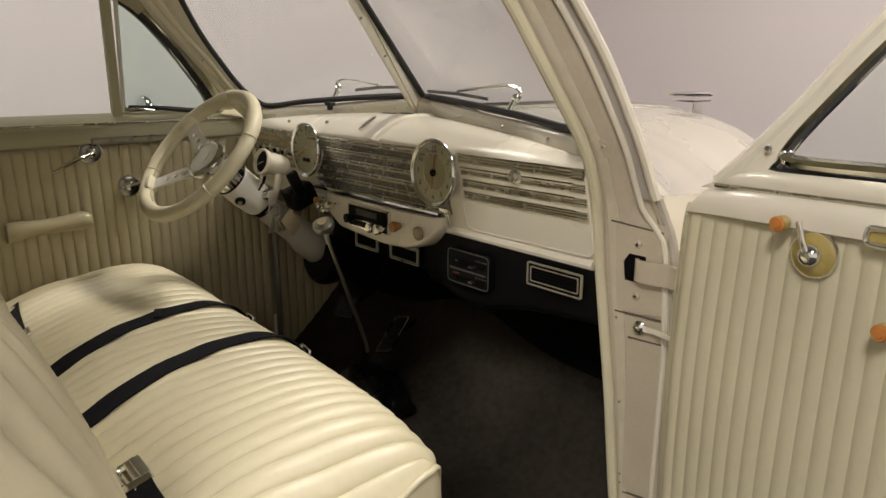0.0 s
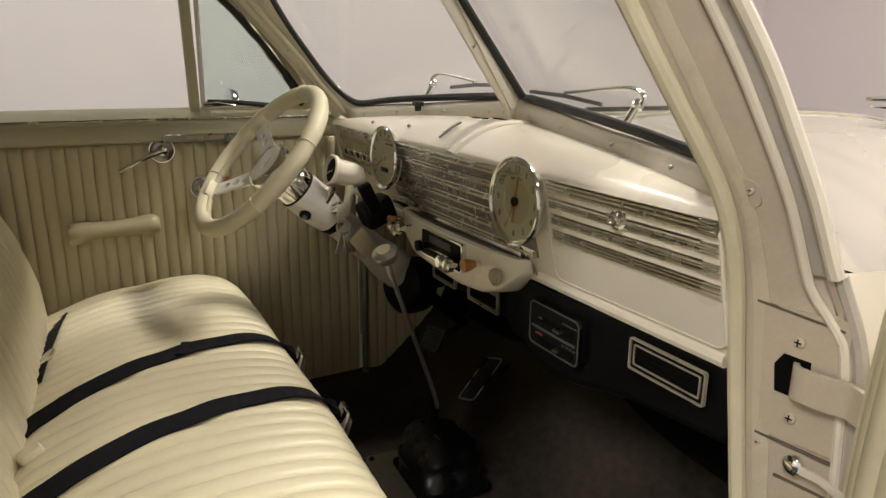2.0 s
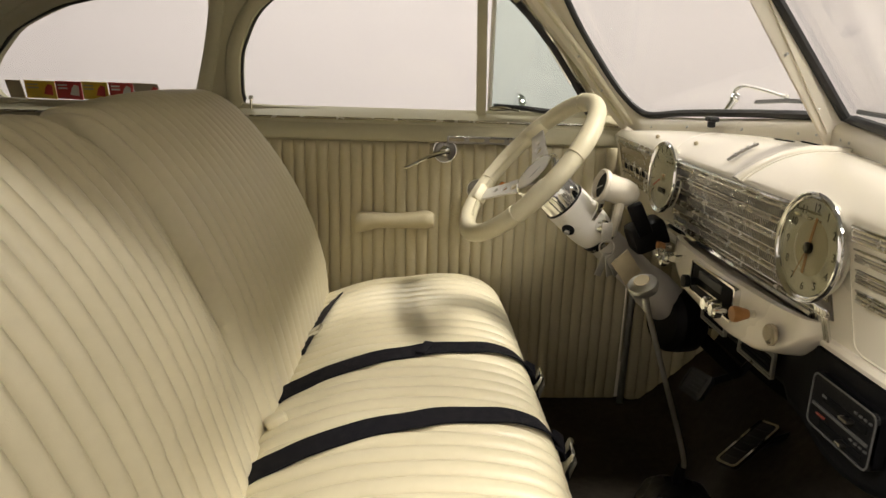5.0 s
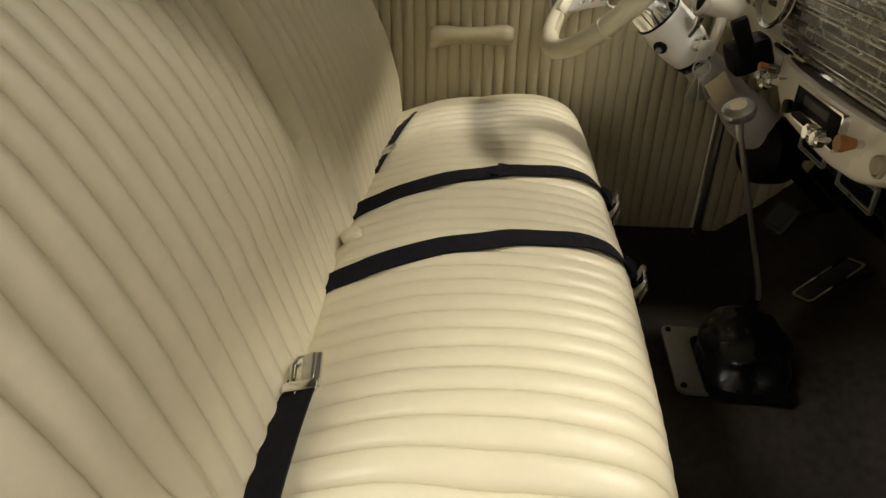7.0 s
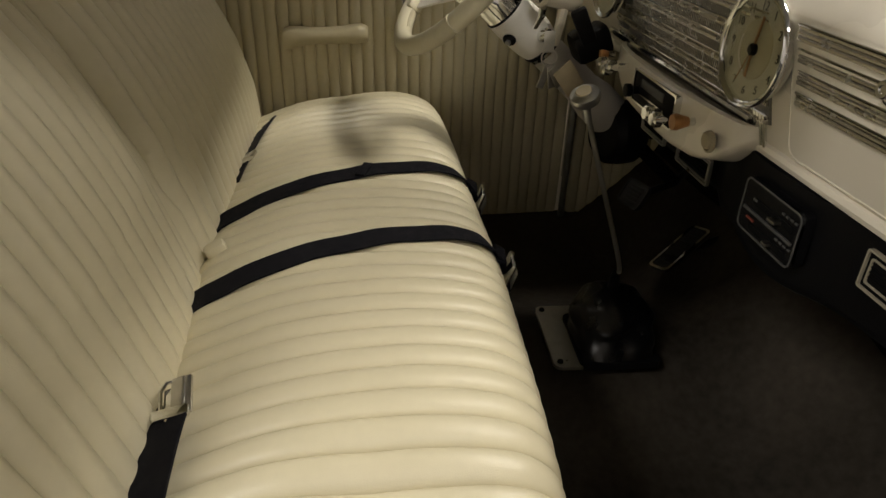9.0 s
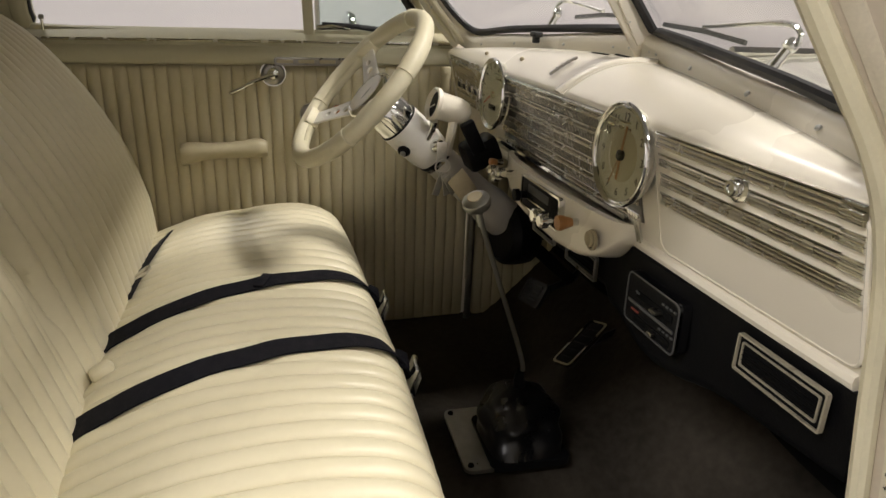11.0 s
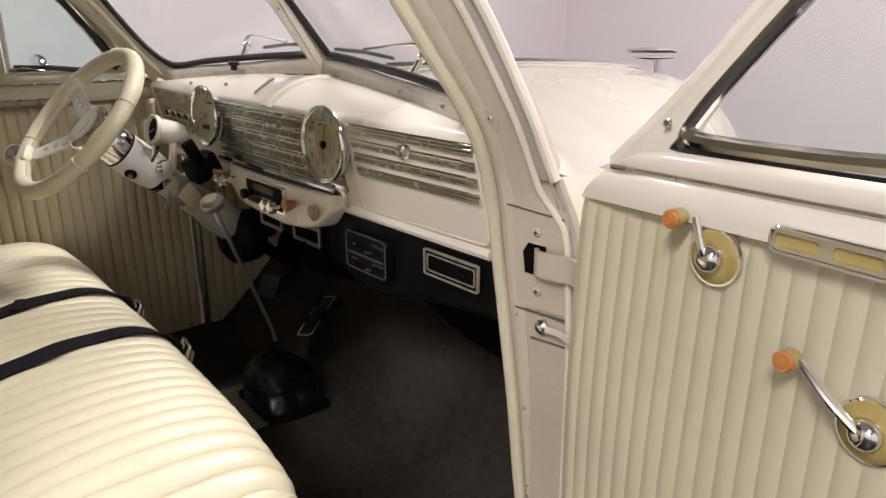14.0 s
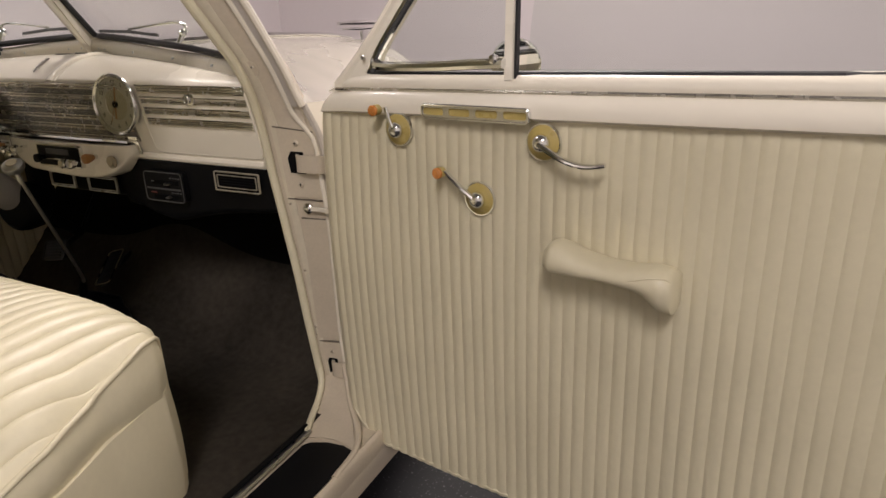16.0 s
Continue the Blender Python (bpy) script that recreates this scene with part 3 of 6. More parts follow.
def cush_fn(u, v):
    x = SX0 + (SX1 - SX0) * u
    i = v * (len(CUSH_S) - 1)
    a = CUSH_S[int(i)]
    a0, a1 = CUSH_S[max(0, int(i) - 1)], CUSH_S[min(len(CUSH_S) - 1, int(i) + 1)]
    nrm = Vector((-(a1.y - a0.y), a1.x - a0.x)).normalized()
    xe = seat_end(a.x)
    er, el = max(0.0, xe - x), x - SX0
    puff = pleat(u, 1 / 38, 0.0100) * min(1, el / 0.03, er / 0.018) * min(1.0, 0.6 + v * 6)
    sag = lerp([(-0.72, 0.065), (-0.60, 0.088), (-0.50, 0.095), (-0.42, 0.074), (-0.36, 0.050), (-0.30, 0.030), (-0.26, 0.022)], a.x)[0]
    drop = -0.030 * max(0.0, 1 - el / 0.028) ** 2.2 - sag * max(0.0, 1 - er / 0.20) ** 2.2
    drop += -0.034 * max(0.0, 1 - el / 0.16) ** 2 - 0.008 * min(1.0, max(0.0, (0.42 - x) / 0.35)) * min(1.0, max(0.0, (a.x + 0.74) / 0.25))
    bow = lerp([(-0.60, 0.010), (-0.25, 0.014), (0.09, 0.016), (0.30, 0.006), (0.45, -0.002), (0.64, -0.010)], x)[0]
    y = a.x + nrm.x * puff + bow * min(1.0, max(0.0, (a.x + 0.46) / 0.12))
    lift = 0.010 * math.cos(x * 2.2) - 0.004 + 0.016 * min(1.0, max(0.0, (-0.12 - x) / 0.25)) * min(1.0, max(0.0, (a.x + 0.50) / 0.12))
    dz = (drop if a.y > 0.56 else drop * max(0, (a.y - 0.5) / 0.06)) + (lift if a.y > 0.58 else 0)
    return (min(x, xe), y, a.y + nrm.y * puff + dz)


part("cushion_top", sheet(lambda u, v: cush_fn(gathered(u, 38), v), 456, len(CUSH_S) - 1, off=(0, 0, -0.05)), M_VINYL, seat, "cream vinyl cushion with front-to-back pleats", 70)


def end_cap(x, yz, dx, mat, name):
    bm = bmesh.new()
    a = [bm.verts.new((x, y, z)) for y, z in yz]
    b = [bm.verts.new((x + dx, y, z)) for y, z in yz]
    bm.faces.new(a)
    bm.faces.new(b)
    for i in range(len(a)):
        j = (i + 1) % len(a)
        bm.faces.new((a[i], a[j], b[j], b[i]))
    return part(name, bm, mat, seat)


SIDE_V = [k / (len(CUSH_S) - 1) for k, p in enumerate(CUSH_S) if p.y > 0.50 and p.x > -0.76]


def side_fn(u, v):
    """The upright boxing round the right end of the cushion."""
    x, y, z = cush_fn(1.0, SIDE_V[round(u * (len(SIDE_V) - 1))])
    return (x + 0.003 + 0.008 * math.sin(math.pi * v), y, 0.488 + max(0.004, z - 0.488) * v)


part("cushion_side", sheet(side_fn, len(SIDE_V) - 1, 6, off=(-0.03, 0, 0)), M_VINYL, seat, "plain cream boxing of the cushion")


def base_fn(u, v):
    """Seat riser: round its right end and along its front."""
    pts = [(0.742, -0.76), (0.720, -0.60), (0.678, -0.48), (0.660, -0.40), (0.640, -0.325), (0.614, -0.291), (0.580, -0.268), (0.30, -0.266), (-0.30, -0.275), (-0.66, -0.285)]
    k = u * (len(pts) - 1)
    i = min(int(k), len(pts) - 2)
    x = pts[i][0] + (pts[i + 1][0] - pts[i][0]) * (k - i)
    y = pts[i][1] + (pts[i + 1][1] - pts[i][1]) * (k - i)
    puff = 0.010 * math.sin(math.pi * min(1.0, 0.15 + v * 0.85))
    return (x + (puff if y < -0.30 else 0), y + (puff if x < 0.6 else 0), 0.235 + 0.262 * v)


part("seat_base", sheet(base_fn, 88, 8, off=(-0.02, -0.02, 0)), M_VINYL, seat, "cream vinyl covered seat riser", 60)

BACK = [(-0.700, 0.560), (-0.706, 0.62), (-0.722, 0.72), (-0.762, 0.83), (-0.812, 0.93), (-0.868, 1.01), (-0.925, 1.070), (-0.975, 1.098), (-1.02, 1.085), (-1.045, 1.03), (-1.02, 0.85), (-0.98, 0.65)]
BACK_S = smooth_path([(y, z, 0) for y, z in BACK], 5)


BACK_P = [(-0.712, 0.560), (-0.724, 0.62), (-0.754, 0.72), (-0.793, 0.83), (-0.836, 0.93), (-0.884, 1.01), (-0.934, 1.070), (-0.978, 1.098), (-1.02, 1.085), (-1.045, 1.03), (-1.02, 0.85), (-0.98, 0.65)]
BACK_PS = smooth_path([(y, z, 0) for y, z in BACK_P], 5)      # the passenger half leans a little further back


def back_fn(x0, x1):
    def fn(u, v):
        x = x0 + (x1 - x0) * u
        i = v * (len(BACK_S) - 1)
        lean = min(1.0, max(0.0, (x + 0.45) / 0.5))
        a, a0, a1 = (BACK_S[k].lerp(BACK_PS[k], lean) for k in (int(i), max(0, int(i) - 1), min(len(BACK_S) - 1, int(i) + 1)))
        nrm = Vector((-(a1.y - a0.y), a1.x - a0.x)).normalized() * -1
        e = min(x - x0, x1 - x)
        swell = min(1.0, 0.22 + max(0.0, v - 0.11) * 4.5)
        puff = pleat(u, 1 / round((x1 - x0) / SP), 0.0225, 0.6, 1.7) * min(1, e / 0.03) * (1 if v < 0.72 else 0) * swell
        inner = (x1 - x if x1 < 0.5 else x - x0) < 0.2
        edge = (0.048 * max(0.0, 1 - e / 0.075) ** 1.4 if x1 < 0.5 else 0.034 * max(0.0, 1 - e / 0.030) ** 1.6) if inner else 0.06 * max(0.0, 1 - e / 0.075) ** 2
        if x1 > 0.5:
            edge = max(edge, 0.062 * max(0.0, 1 - (x1 - x) / 0.13) ** 1.7)
        c = Vector((-0.93, 0.85))
        q = Vector((a.x, a.y))
        inw = (c - q).normalized() * edge * (0.35 if a.y < 0.7 else 1)
        crown = 0.012 * math.sin(math.pi * u)
        q = q + nrm * (puff - 0.006 * swell + crown) + inw
        return (x, q.x, q.y)
    return fn


for x0, x1, lab in ((-0.672, 0.098, "driver side folding backrest in cream pleated vinyl"), (0.101, 0.730, "passenger side folding backrest in cream pleated vinyl")):
    fold, pleats = back_fn(x0, x1), round((x1 - x0) / SP)
    part("backrest", sheet(lambda u, v: fold(gathered(u, pleats), v), 12 * pleats, len(BACK_S) - 1, off=(0, -0.02, 0)), M_VINYL, seat, lab, 70)

# ---- passenger door, open ----
DP0 = Vector((0.83, 0.030, 0))
DU = Vector((1, -0.17, 0)).normalized()     # along the door, away from the hinge
DN = Vector((-DU.y, DU.x, 0)) * -1          # out of the trim, towards the rear


def dpt(s, z, out=0.0):
    p = DP0 + DU * s + DN * out
    return Vector((p.x, p.y, z))


rdoor = thing("passenger_door", dpt(0.5, 0.22), "wide open passenger door with cream vertically pleated trim", "car door")


def rdoor_fn(u, v):
    s = -0.044 + 1.132 * u
    v = 1 - (1 - v) ** 1.8
    lo = 0.222 + 0.135 * max(0.0, 1 - (s + 0.044) / 0.150) ** 2.6      # rounded lower corner
    top = 0.990 + 0.028 * s
    z = lo + (top - lo) * v
    edge = min(1.0, max(0.0, top - z) * 42) ** 0.5
    front = -0.030 * max(0.0, 1 - (s + 0.044) / 0.040) ** 2.2
    wave = 0.0012 * math.sin(s * 21 + z * 9)
    return dpt(s + 0.012 * math.sin(math.pi * v) * max(0.0, 1 - s / 0.3) * -0.6, z, pleat(u, 1 / 48, 0.0029, 1.0, 2.0) * edge - 0.005 * (1 - edge) + 0.006 * math.sin(3 * v) + wave + front - 0.004)


part("trim_panel", sheet(lambda u, v: rdoor_fn(gathered(u, 48), v), 480, 22, off=-DN * 0.03), M_VINYL, rdoor, "cream vertically pleated vinyl panel", 60)
part("door_shell", plate([(-0.036, 0.36), (-0.02, 0.30), (0.02, 0.25), (0.09, 0.225), (1.08, 0.212), (1.10, 1.05), (0.0, 1.00), (-0.036, 0.96)], [], lambda s, z: dpt(s, z, -0.034), lambda s, z: dpt(s, z, -0.125)), M_PAINT, rdoor, "cream painted outer door shell")
RB = [(-0.004, 0.984), (0.010, 0.990), (0.012, 1.004), (0.007, 1.018), (-0.002, 1.027), (-0.006, 1.031), (-0.003, 1.037), (-0.004, 1.046), (-0.009, 1.053), (-0.018, 1.058), (-0.05, 1.059)]


def rbelt_fn(u, v):
    o, z = RB[round(u * (len(RB) - 1))]
    s0 = -0.028 + (z - 0.984) * 0.75
    s = s0 + (1.088 - s0) * v
    return dpt(s, z + 0.028 * s + (-0.004 if v == 0 else 0), o - (0.01 if v == 0 else 0))


part("rail_end", sheet(lambda u, v: Vector(rbelt_fn(u, 0.0)).lerp(dpt(0.012, 1.0, -0.05) + Vector((0, 0, 0.8 * (rbelt_fn(u, 0.0)[2] - 1.0))), v), len(RB) - 1, 3), M_PAINT, rdoor, "closed front end of the garnish rail", 50)
part("belt_rail", sheet(rbelt_fn, len(RB) - 1, 16), M_PAINT, rdoor, "smooth cream garnish rail", 50)

# ---- right hinge pillar ----
jamb = thing("hinge_pillar", (0.69, 0.09, 0.24), "cream painted hinge pillar of the passenger door opening", "pillar", "", "structure")
J_IN = [(0.20, 0.690, 0.118), (0.24, 0.688, 0.116), (0.47, 0.674, 0.096), (0.61, 0.664, 0.088), (0.71, 0.653, 0.082), (0.85, 0.641, 0.070), (0.95, 0.642, 0.053), (1.01, 0.648, 0.030), (1.07, 0.648, 0.002), (1.20, 0.626, -0.085), (1.29, 0.603, -0.135), (1.42, 0.562, -0.230), (1.49, 0.53, -0.29)]
J_OUT = [(0.20, 0.765, 0.125), (0.42, 0.747, 0.120), (0.72, 0.764, 0.100), (0.91, 0.757, 0.090), (0.95, 0.740, 0.085), (0.99, 0.728, 0.072), (1.07, 0.722, 0.035), (1.20, 0.692, -0.022), (1.29, 0.668, -0.078), (1.42, 0.622, -0.178), (1.49, 0.585, -0.24)]
ZS = [0.20 + 1.29 * k / 90 for k in range(91)]


def soft(table, z):
    """Reading of a table with its corners rounded off."""
    r = [lerp(table, z + d) for d in (-0.03, -0.015, 0.0, 0.015, 0.03)]
    return tuple(sum(q) / 5 for q in zip(*r))



def jamb_sec(z):
    a, b = Vector(soft(J_IN, z)), Vector(soft(J_OUT, z))
    d = (b - a).normalized()
    n = Vector((d.y, -d.x))               # out of the jamb face
    w = (b - a).length
    up = max(0.0, min(1.0, (z - 0.945) / 0.02))
    pts = [a - n * 0.05, a, a + d * 0.012 + n * 0.001]
    step = 0.010 * up
    pts += [a + d * w * 0.45 + n * 0.001, a + d * w * 0.62 - n * step * 0.3, a + d * w * 0.70 - n * step, a + d * w * 0.90 - n * step, a + d * w * 0.93 + n * 0.004 * up, b + n * 0.006 * up, b - n * 0.05]
    return [(p.x, p.y, z) for p in pts]


def jamb_mid(k, z, out):
    """A point of the jamb face at the share k of its width."""
    a, b = Vector(soft(J_IN, z)), Vector(soft(J_OUT, z))
    d = (b - a).normalized()
    p = a.lerp(b, k) + Vector((d.y, -d.x)) * out
    return (p.x, p.y, z)


secs = [jamb_sec(z) for z in ZS]
part("pillar_face", sheet(lambda u, v: secs[round(v * 90)][round(u * 9)], 9, 90), M_JAMB, jamb, "cream painted jamb with seams and screws", 40)
part("windlace", tube([Vector((*soft(J_IN, z), z)) + Vector((-0.003, -0.008, 0)) for z in ZS], 0.0100, 10), M_PIPING, jamb, "round cream windlace bead")
part("seal_strip", sheet(lambda u, v: jamb_mid(0.11 + 0.17 * u, 0.20 + 1.27 * v, 0.0025 + 0.001 * math.sin(math.pi * u)), 4, 50, off=(0, 0.006, 0)), M_SEALGREY, jamb, "grey green flat seal strip")
part("outer_ridge", tube([Vector(jamb_mid(0.72 + 0.2 * max(0.0, min(1.0, (0.97 - z) / 0.05)), z, 0.002)) for z in ZS], 0.0055, 8), M_PAINT, jamb, "pale painted ridge")
part("seal_channel", sheet(lambda u, v: jamb_mid(0.765 + 0.165 * u, 0.985 + 0.50 * v, -0.004), 4, 30, off=(0, 0.006, 0)), M_CHANNEL, jamb, "grey weatherstrip channel")
part("outer_weatherstrip", tube([Vector((*soft(J_OUT, z), z)) + Vector((0.003, 0.005, 0)) for z in ZS if z < 1.0], 0.008, 8), M_CHANNEL, jamb, "grey weatherstrip")
part("drip_moulding", tube([Vector((*soft(J_OUT, z), z)) + Vector((0.004, -0.002, 0)) for z in ZS if z > 0.985], 0.008, 8), M_PAINT, jamb, "cream drip moulding")



def foot_fn(u, v):
    """The pillar's foot: it sweeps back and outwards from the jamb on to the sill."""
    k = 1 - math.cos(v * math.pi / 2)
    x0, x1 = 0.684 + 0.056 * v ** 1.6, 0.757 + 0.135 * v ** 1.8
    return (x0 + (x1 - x0) * u, 0.112 - 0.182 * k + 0.022 * math.sin(math.pi * u) * v, 0.256 + 0.075 * (1 - v) ** 2.2 + 0.006 * math.sin(math.pi * u) * (1 - v))


part("pillar_foot", sheet(foot_fn, 10, 14, off=(0, 0.012, -0.012)), M_JAMB, jamb, "cream painted curved foot of the pillar")
part("foot_bead", tube(smooth_path([(0.682, 0.100, 0.34), (0.692, 0.086, 0.300), (0.706, 0.048, 0.276), (0.726, -0.008, 0.266), (0.746, -0.055, 0.262)], 5), 0.008, 8), M_PIPING, jamb, "cream bead curving on to the sill")
part("foot_ridge", tube(smooth_path([(0.752, 0.104, 0.36), (0.766, 0.092, 0.315), (0.802, 0.050, 0.281), (0.856, -0.008, 0.268), (0.888, -0.070, 0.261), (0.894, -0.16, 0.256)], 5), 0.0075, 8), M_JAMB, jamb, "raised painted ridge running into the sill lip")

# sill
sill = thing("door_sill", (0.83, -0.5, 0.2), "cream painted door sill with black step mat", "door sill", "", "structure")
SILL = [(0.738, 0.225), (0.742, 0.248), (0.752, 0.252), (0.886, 0.250), (0.890, 0.257), (0.895, 0.261), (0.900, 0.259), (0.904, 0.250), (0.905, 0.225), (0.903, 0.19)]


def sill_fn(u, v):
    x, z = SILL[round(u * (len(SILL) - 1))]
    return (x, 0.10 - 1.26 * v, z)


part("sill_body", sheet(sill_fn, len(SILL) - 1, 20, off=(0, 0, -0.03)), M_JAMB, sill, "cream painted sill with a rolled outer lip", 50)
MAT = [(0.764, -1.12), (0.884, -1.12), (0.888, -0.085), (0.880, -0.068), (0.850, -0.060), (0.810, -0.064), (0.774, -0.080), (0.764, -0.095)]
part("step_mat", plate(MAT, [], lambda x, y: (x, y, 0.2575), lambda x, y: (x, y, 0.2490)), M_BLACK, sill, "black rubber step mat")
part("carpet_binding", tube([(0.750, -0.05, 0.262), (0.750, -0.3, 0.262), (0.750, -0.7, 0.262), (0.750, -1.1, 0.262)], 0.008, 8, False, 0.7), M_STEEL, sill, "dull metal carpet strip")
part("carpet_edge", tube([(0.736, -0.04, 0.266), (0.736, -0.3, 0.266), (0.736, -0.7, 0.266), (0.736, -1.1, 0.266)], 0.0065, 8), M_DARK, sill, "black carpet edge")

# ---- hood and fender ----
hood = thing("hood", (0, 0.9, 0.7), "long cream painted rounded hood and fender", "car hood")


def front_w(y):
    return lerp([(0.10, 0.772), (0.4, 0.755), (0.7, 0.70), (1.0, 0.61), (1.2, 0.52), (1.4, 0.38), (1.54, 0.21), (1.62, 0.02)], y)[0]


def front_top(y):
    return lerp([(0.10, 1.086), (0.55, 1.094), (0.8, 1.088), (1.1, 1.074), (1.25, 1.063), (1.4, 1.042), (1.54, 0.975), (1.62, 0.82)], y)[0]


HOOD_S = smooth_path([(0, 1, 0), (0.22, 0.986, 0), (0.40, 0.963, 0), (0.56, 0.928, 0), (0.70, 0.878, 0), (0.82, 0.80, 0), (0.91, 0.67, 0), (0.97, 0.5, 0), (1, 0.28, 0), (1, 0, 0)], 4)

HOOD_C = smooth_path([(0, 1, 0), (0.22, 0.998, 0), (0.40, 0.994, 0), (0.56, 0.984, 0), (0.70, 0.965, 0), (0.82, 0.935, 0), (0.91, 0.892, 0), (0.97, 0.80, 0), (1, 0.55, 0), (1, 0, 0)], 4)


def hood_fn(u, v):
    """Half rounded body ahead of the windshield, one section for every y."""
    n = len(HOOD_S) - 1
    k = round((2 * u - 1) * n)
    p = HOOD_S[min(n, abs(k))]
    x = p.x * 0.765
    y0 = 0.128 if p.y < 0.60 else max(0.085, 0.205 - 0.24 * x)
    y = y0 + (1.62 - y0) * v ** 1.15
    full = max(0.0, min(1.0, 1 - (y - 0.12) / 0.50)) ** 1.4       # squarer shoulders at the cowl
    zf = p.y + (HOOD_C[min(n, abs(k))].y - p.y) * full
    return (math.copysign(p.x, k) * front_w(y), y, 0.36 + (front_top(y) - 0.36) * zf)


part("hood_skin", sheet(hood_fn, 2 * (len(HOOD_S) - 1), 60), M_PAINT_DIM, hood, "glossy cream hood panel", 60)
part("nose_trim", tube([Vector((0, y, front_top(y) + 0.003)) for y in (1.46, 1.52, 1.57, 1.61)], 0.008, 8), M_CHROME, hood, "chrome strip down the nose")
cowl = thing("cowl", (0.76, 0.13, 0.3), "cream cowl side panel behind the hinge pillar", "cowl", "", "structure")
part("cowl_side", sheet(lambda u, v: Vector((*soft(J_OUT, 0.25 + 0.74 * v), 0.25 + 0.74 * v)).lerp(Vector((front_w(0.13) - 0.004, 0.20, 0.25 + 0.74 * v)), u) + Vector((0, 0.012 * (1 - u), 0)), 4, 20), M_PAINT, cowl)

# ---- dashboard fittings ----
def dash_y(x, z):
    """The dash face at x and height z."""
    k = abs(x) / 0.65
    fy, fz = 0.012 + 0.010 * k * k, 1.035 - 0.004 * k
    t = max(0.0, min(1.0, (fz - z) / 0.178))
    return fy - 0.006 + 0.010 * min(1, t * 4) + 0.036 * t ** 1.6


def rib_strip(x0, x1, z, h, ribs=3, out=0.0036, n=24, lift=0.0):
    """A ribbed bright strip lying along the dash face."""
    prof = []
    for r in range(ribs):
        for k in range(5):
            a = math.pi * k / 5
            prof.append((h * (r + (1 - math.cos(a)) / 2) / ribs, 0.002 + (out - 0.002) * math.sin(a) * (1.25 if r == ribs // 2 else 1)))
    prof.append((h, 0.002))

    def fn(u, v):
        x = x0 + (x1 - x0) * v
        dz, o = prof[round(u * (len(prof) - 1))]
        return (x, dash_y(x, z) - o - lift, z + h / 2 - dz)
    return sheet(fn, len(prof) - 1, n, off=(0, 0.006, 0))


for k, z in enumerate((1.022, 0.9965, 0.9715, 0.9465)):
    st = part("trim_strip", rib_strip(0.325, 0.606, z, 0.0155 if k else 0.018, lift=0.0035), M_STRIP, dash, "ribbed dull chrome strip on the glove box")
    part("bead", tube([(0.325 + 0.281 * i / 12, dash_y(0.325 + 0.281 * i / 12, z + 0.008) - 0.0065, z + (0.0075 if k else 0.0088)) for i in range(13)], 0.0016, 6), M_CHROME, st, "thin bright bead")
    part("end_cap", rib_strip(0.604, 0.630, z, 0.0165 if k else 0.019, 3, 0.0055, 4, 0.0035), M_CHROME, st, "bright chrome end")

# glove box door: a slightly raised panel with a rolled edge and a knob
part("glove_box_gap", plate(rrect(0.322, 0.158, 0.018, 4, 0.472, 0.948), [], lambda x, z: (x, dash_y(x, z) - 0.0006, z), lambda x, z: (x, dash_y(x, z) + 0.006, z)), M_JAMB, dash, "thin gap round the glove box door")
gbm = plate(rrect(0.318, 0.154, 0.016, 4, 0.472, 0.948), [], lambda x, z: (x, dash_y(x, z) - 0.0045, z), lambda x, z: (x, dash_y(x, z) + 0.004, z))
gd = part("glove_box_door", gbm, M_PAINT, dash, "cream glove box door")
part("door_roll", tube([(x, dash_y(x, z) - 0.0025, z) for x, z in rrect(0.318, 0.154, 0.016, 4, 0.472, 0.948)], 0.0028, 6, True), M_PAINT, gd, "rolled edge of the glove box door")
KN = aim((0.474, dash_y(0.474, 1.0) - 0.006, 1.002), (0, -1, 0.05))
part("knob", lathe([(0.0, 0.0), (0.0150, 0.0), (0.0150, 0.003), (0.0125, 0.0045), (0.0095, 0.005), (0.0090, 0.013), (0.0078, 0.0145), (0.0045, 0.0145), (0.0035, 0.013), (0.0, 0.013)], KN, 24), M_CHROME, gd, "round chrome lock knob")
# grille between the dials
# darker chrome behind the strips: the dark reflection is put into its colour
grille = part("grille_back", plate([(-0.27, 0.893), (0.268, 0.893), (0.268, 1.032), (-0.27, 1.032)], [], lambda x, z: (x, dash_y(x, z) - 0.003, z), lambda x, z: (x, dash_y(x, z) + 0.004, z)), M_LOUVRE, dash, "chrome centre grille, coloured dark for what it reflects")
ROWS_Z = [1.024, 0.9985, 0.9735, 0.9485, 0.9235, 0.8985]
for k, z in enumerate(ROWS_Z):
    gs = part("grille_strip", rib_strip(-0.265, 0.265, z, 0.012 if k else 0.016, 2, 0.0055, 40), M_STRIP, grille, "ribbed chrome grille strip")
    for dz in (0.0055, -0.0055):
        part("bead", tube([(-0.265 + 0.53 * i / 24, dash_y(-0.265 + 0.53 * i / 24, z + dz) - 0.0056, z + dz) for i in range(25)], 0.0012, 6), M_STRIP if dz < 0 else M_CHROME, gs, "thin bright bead")
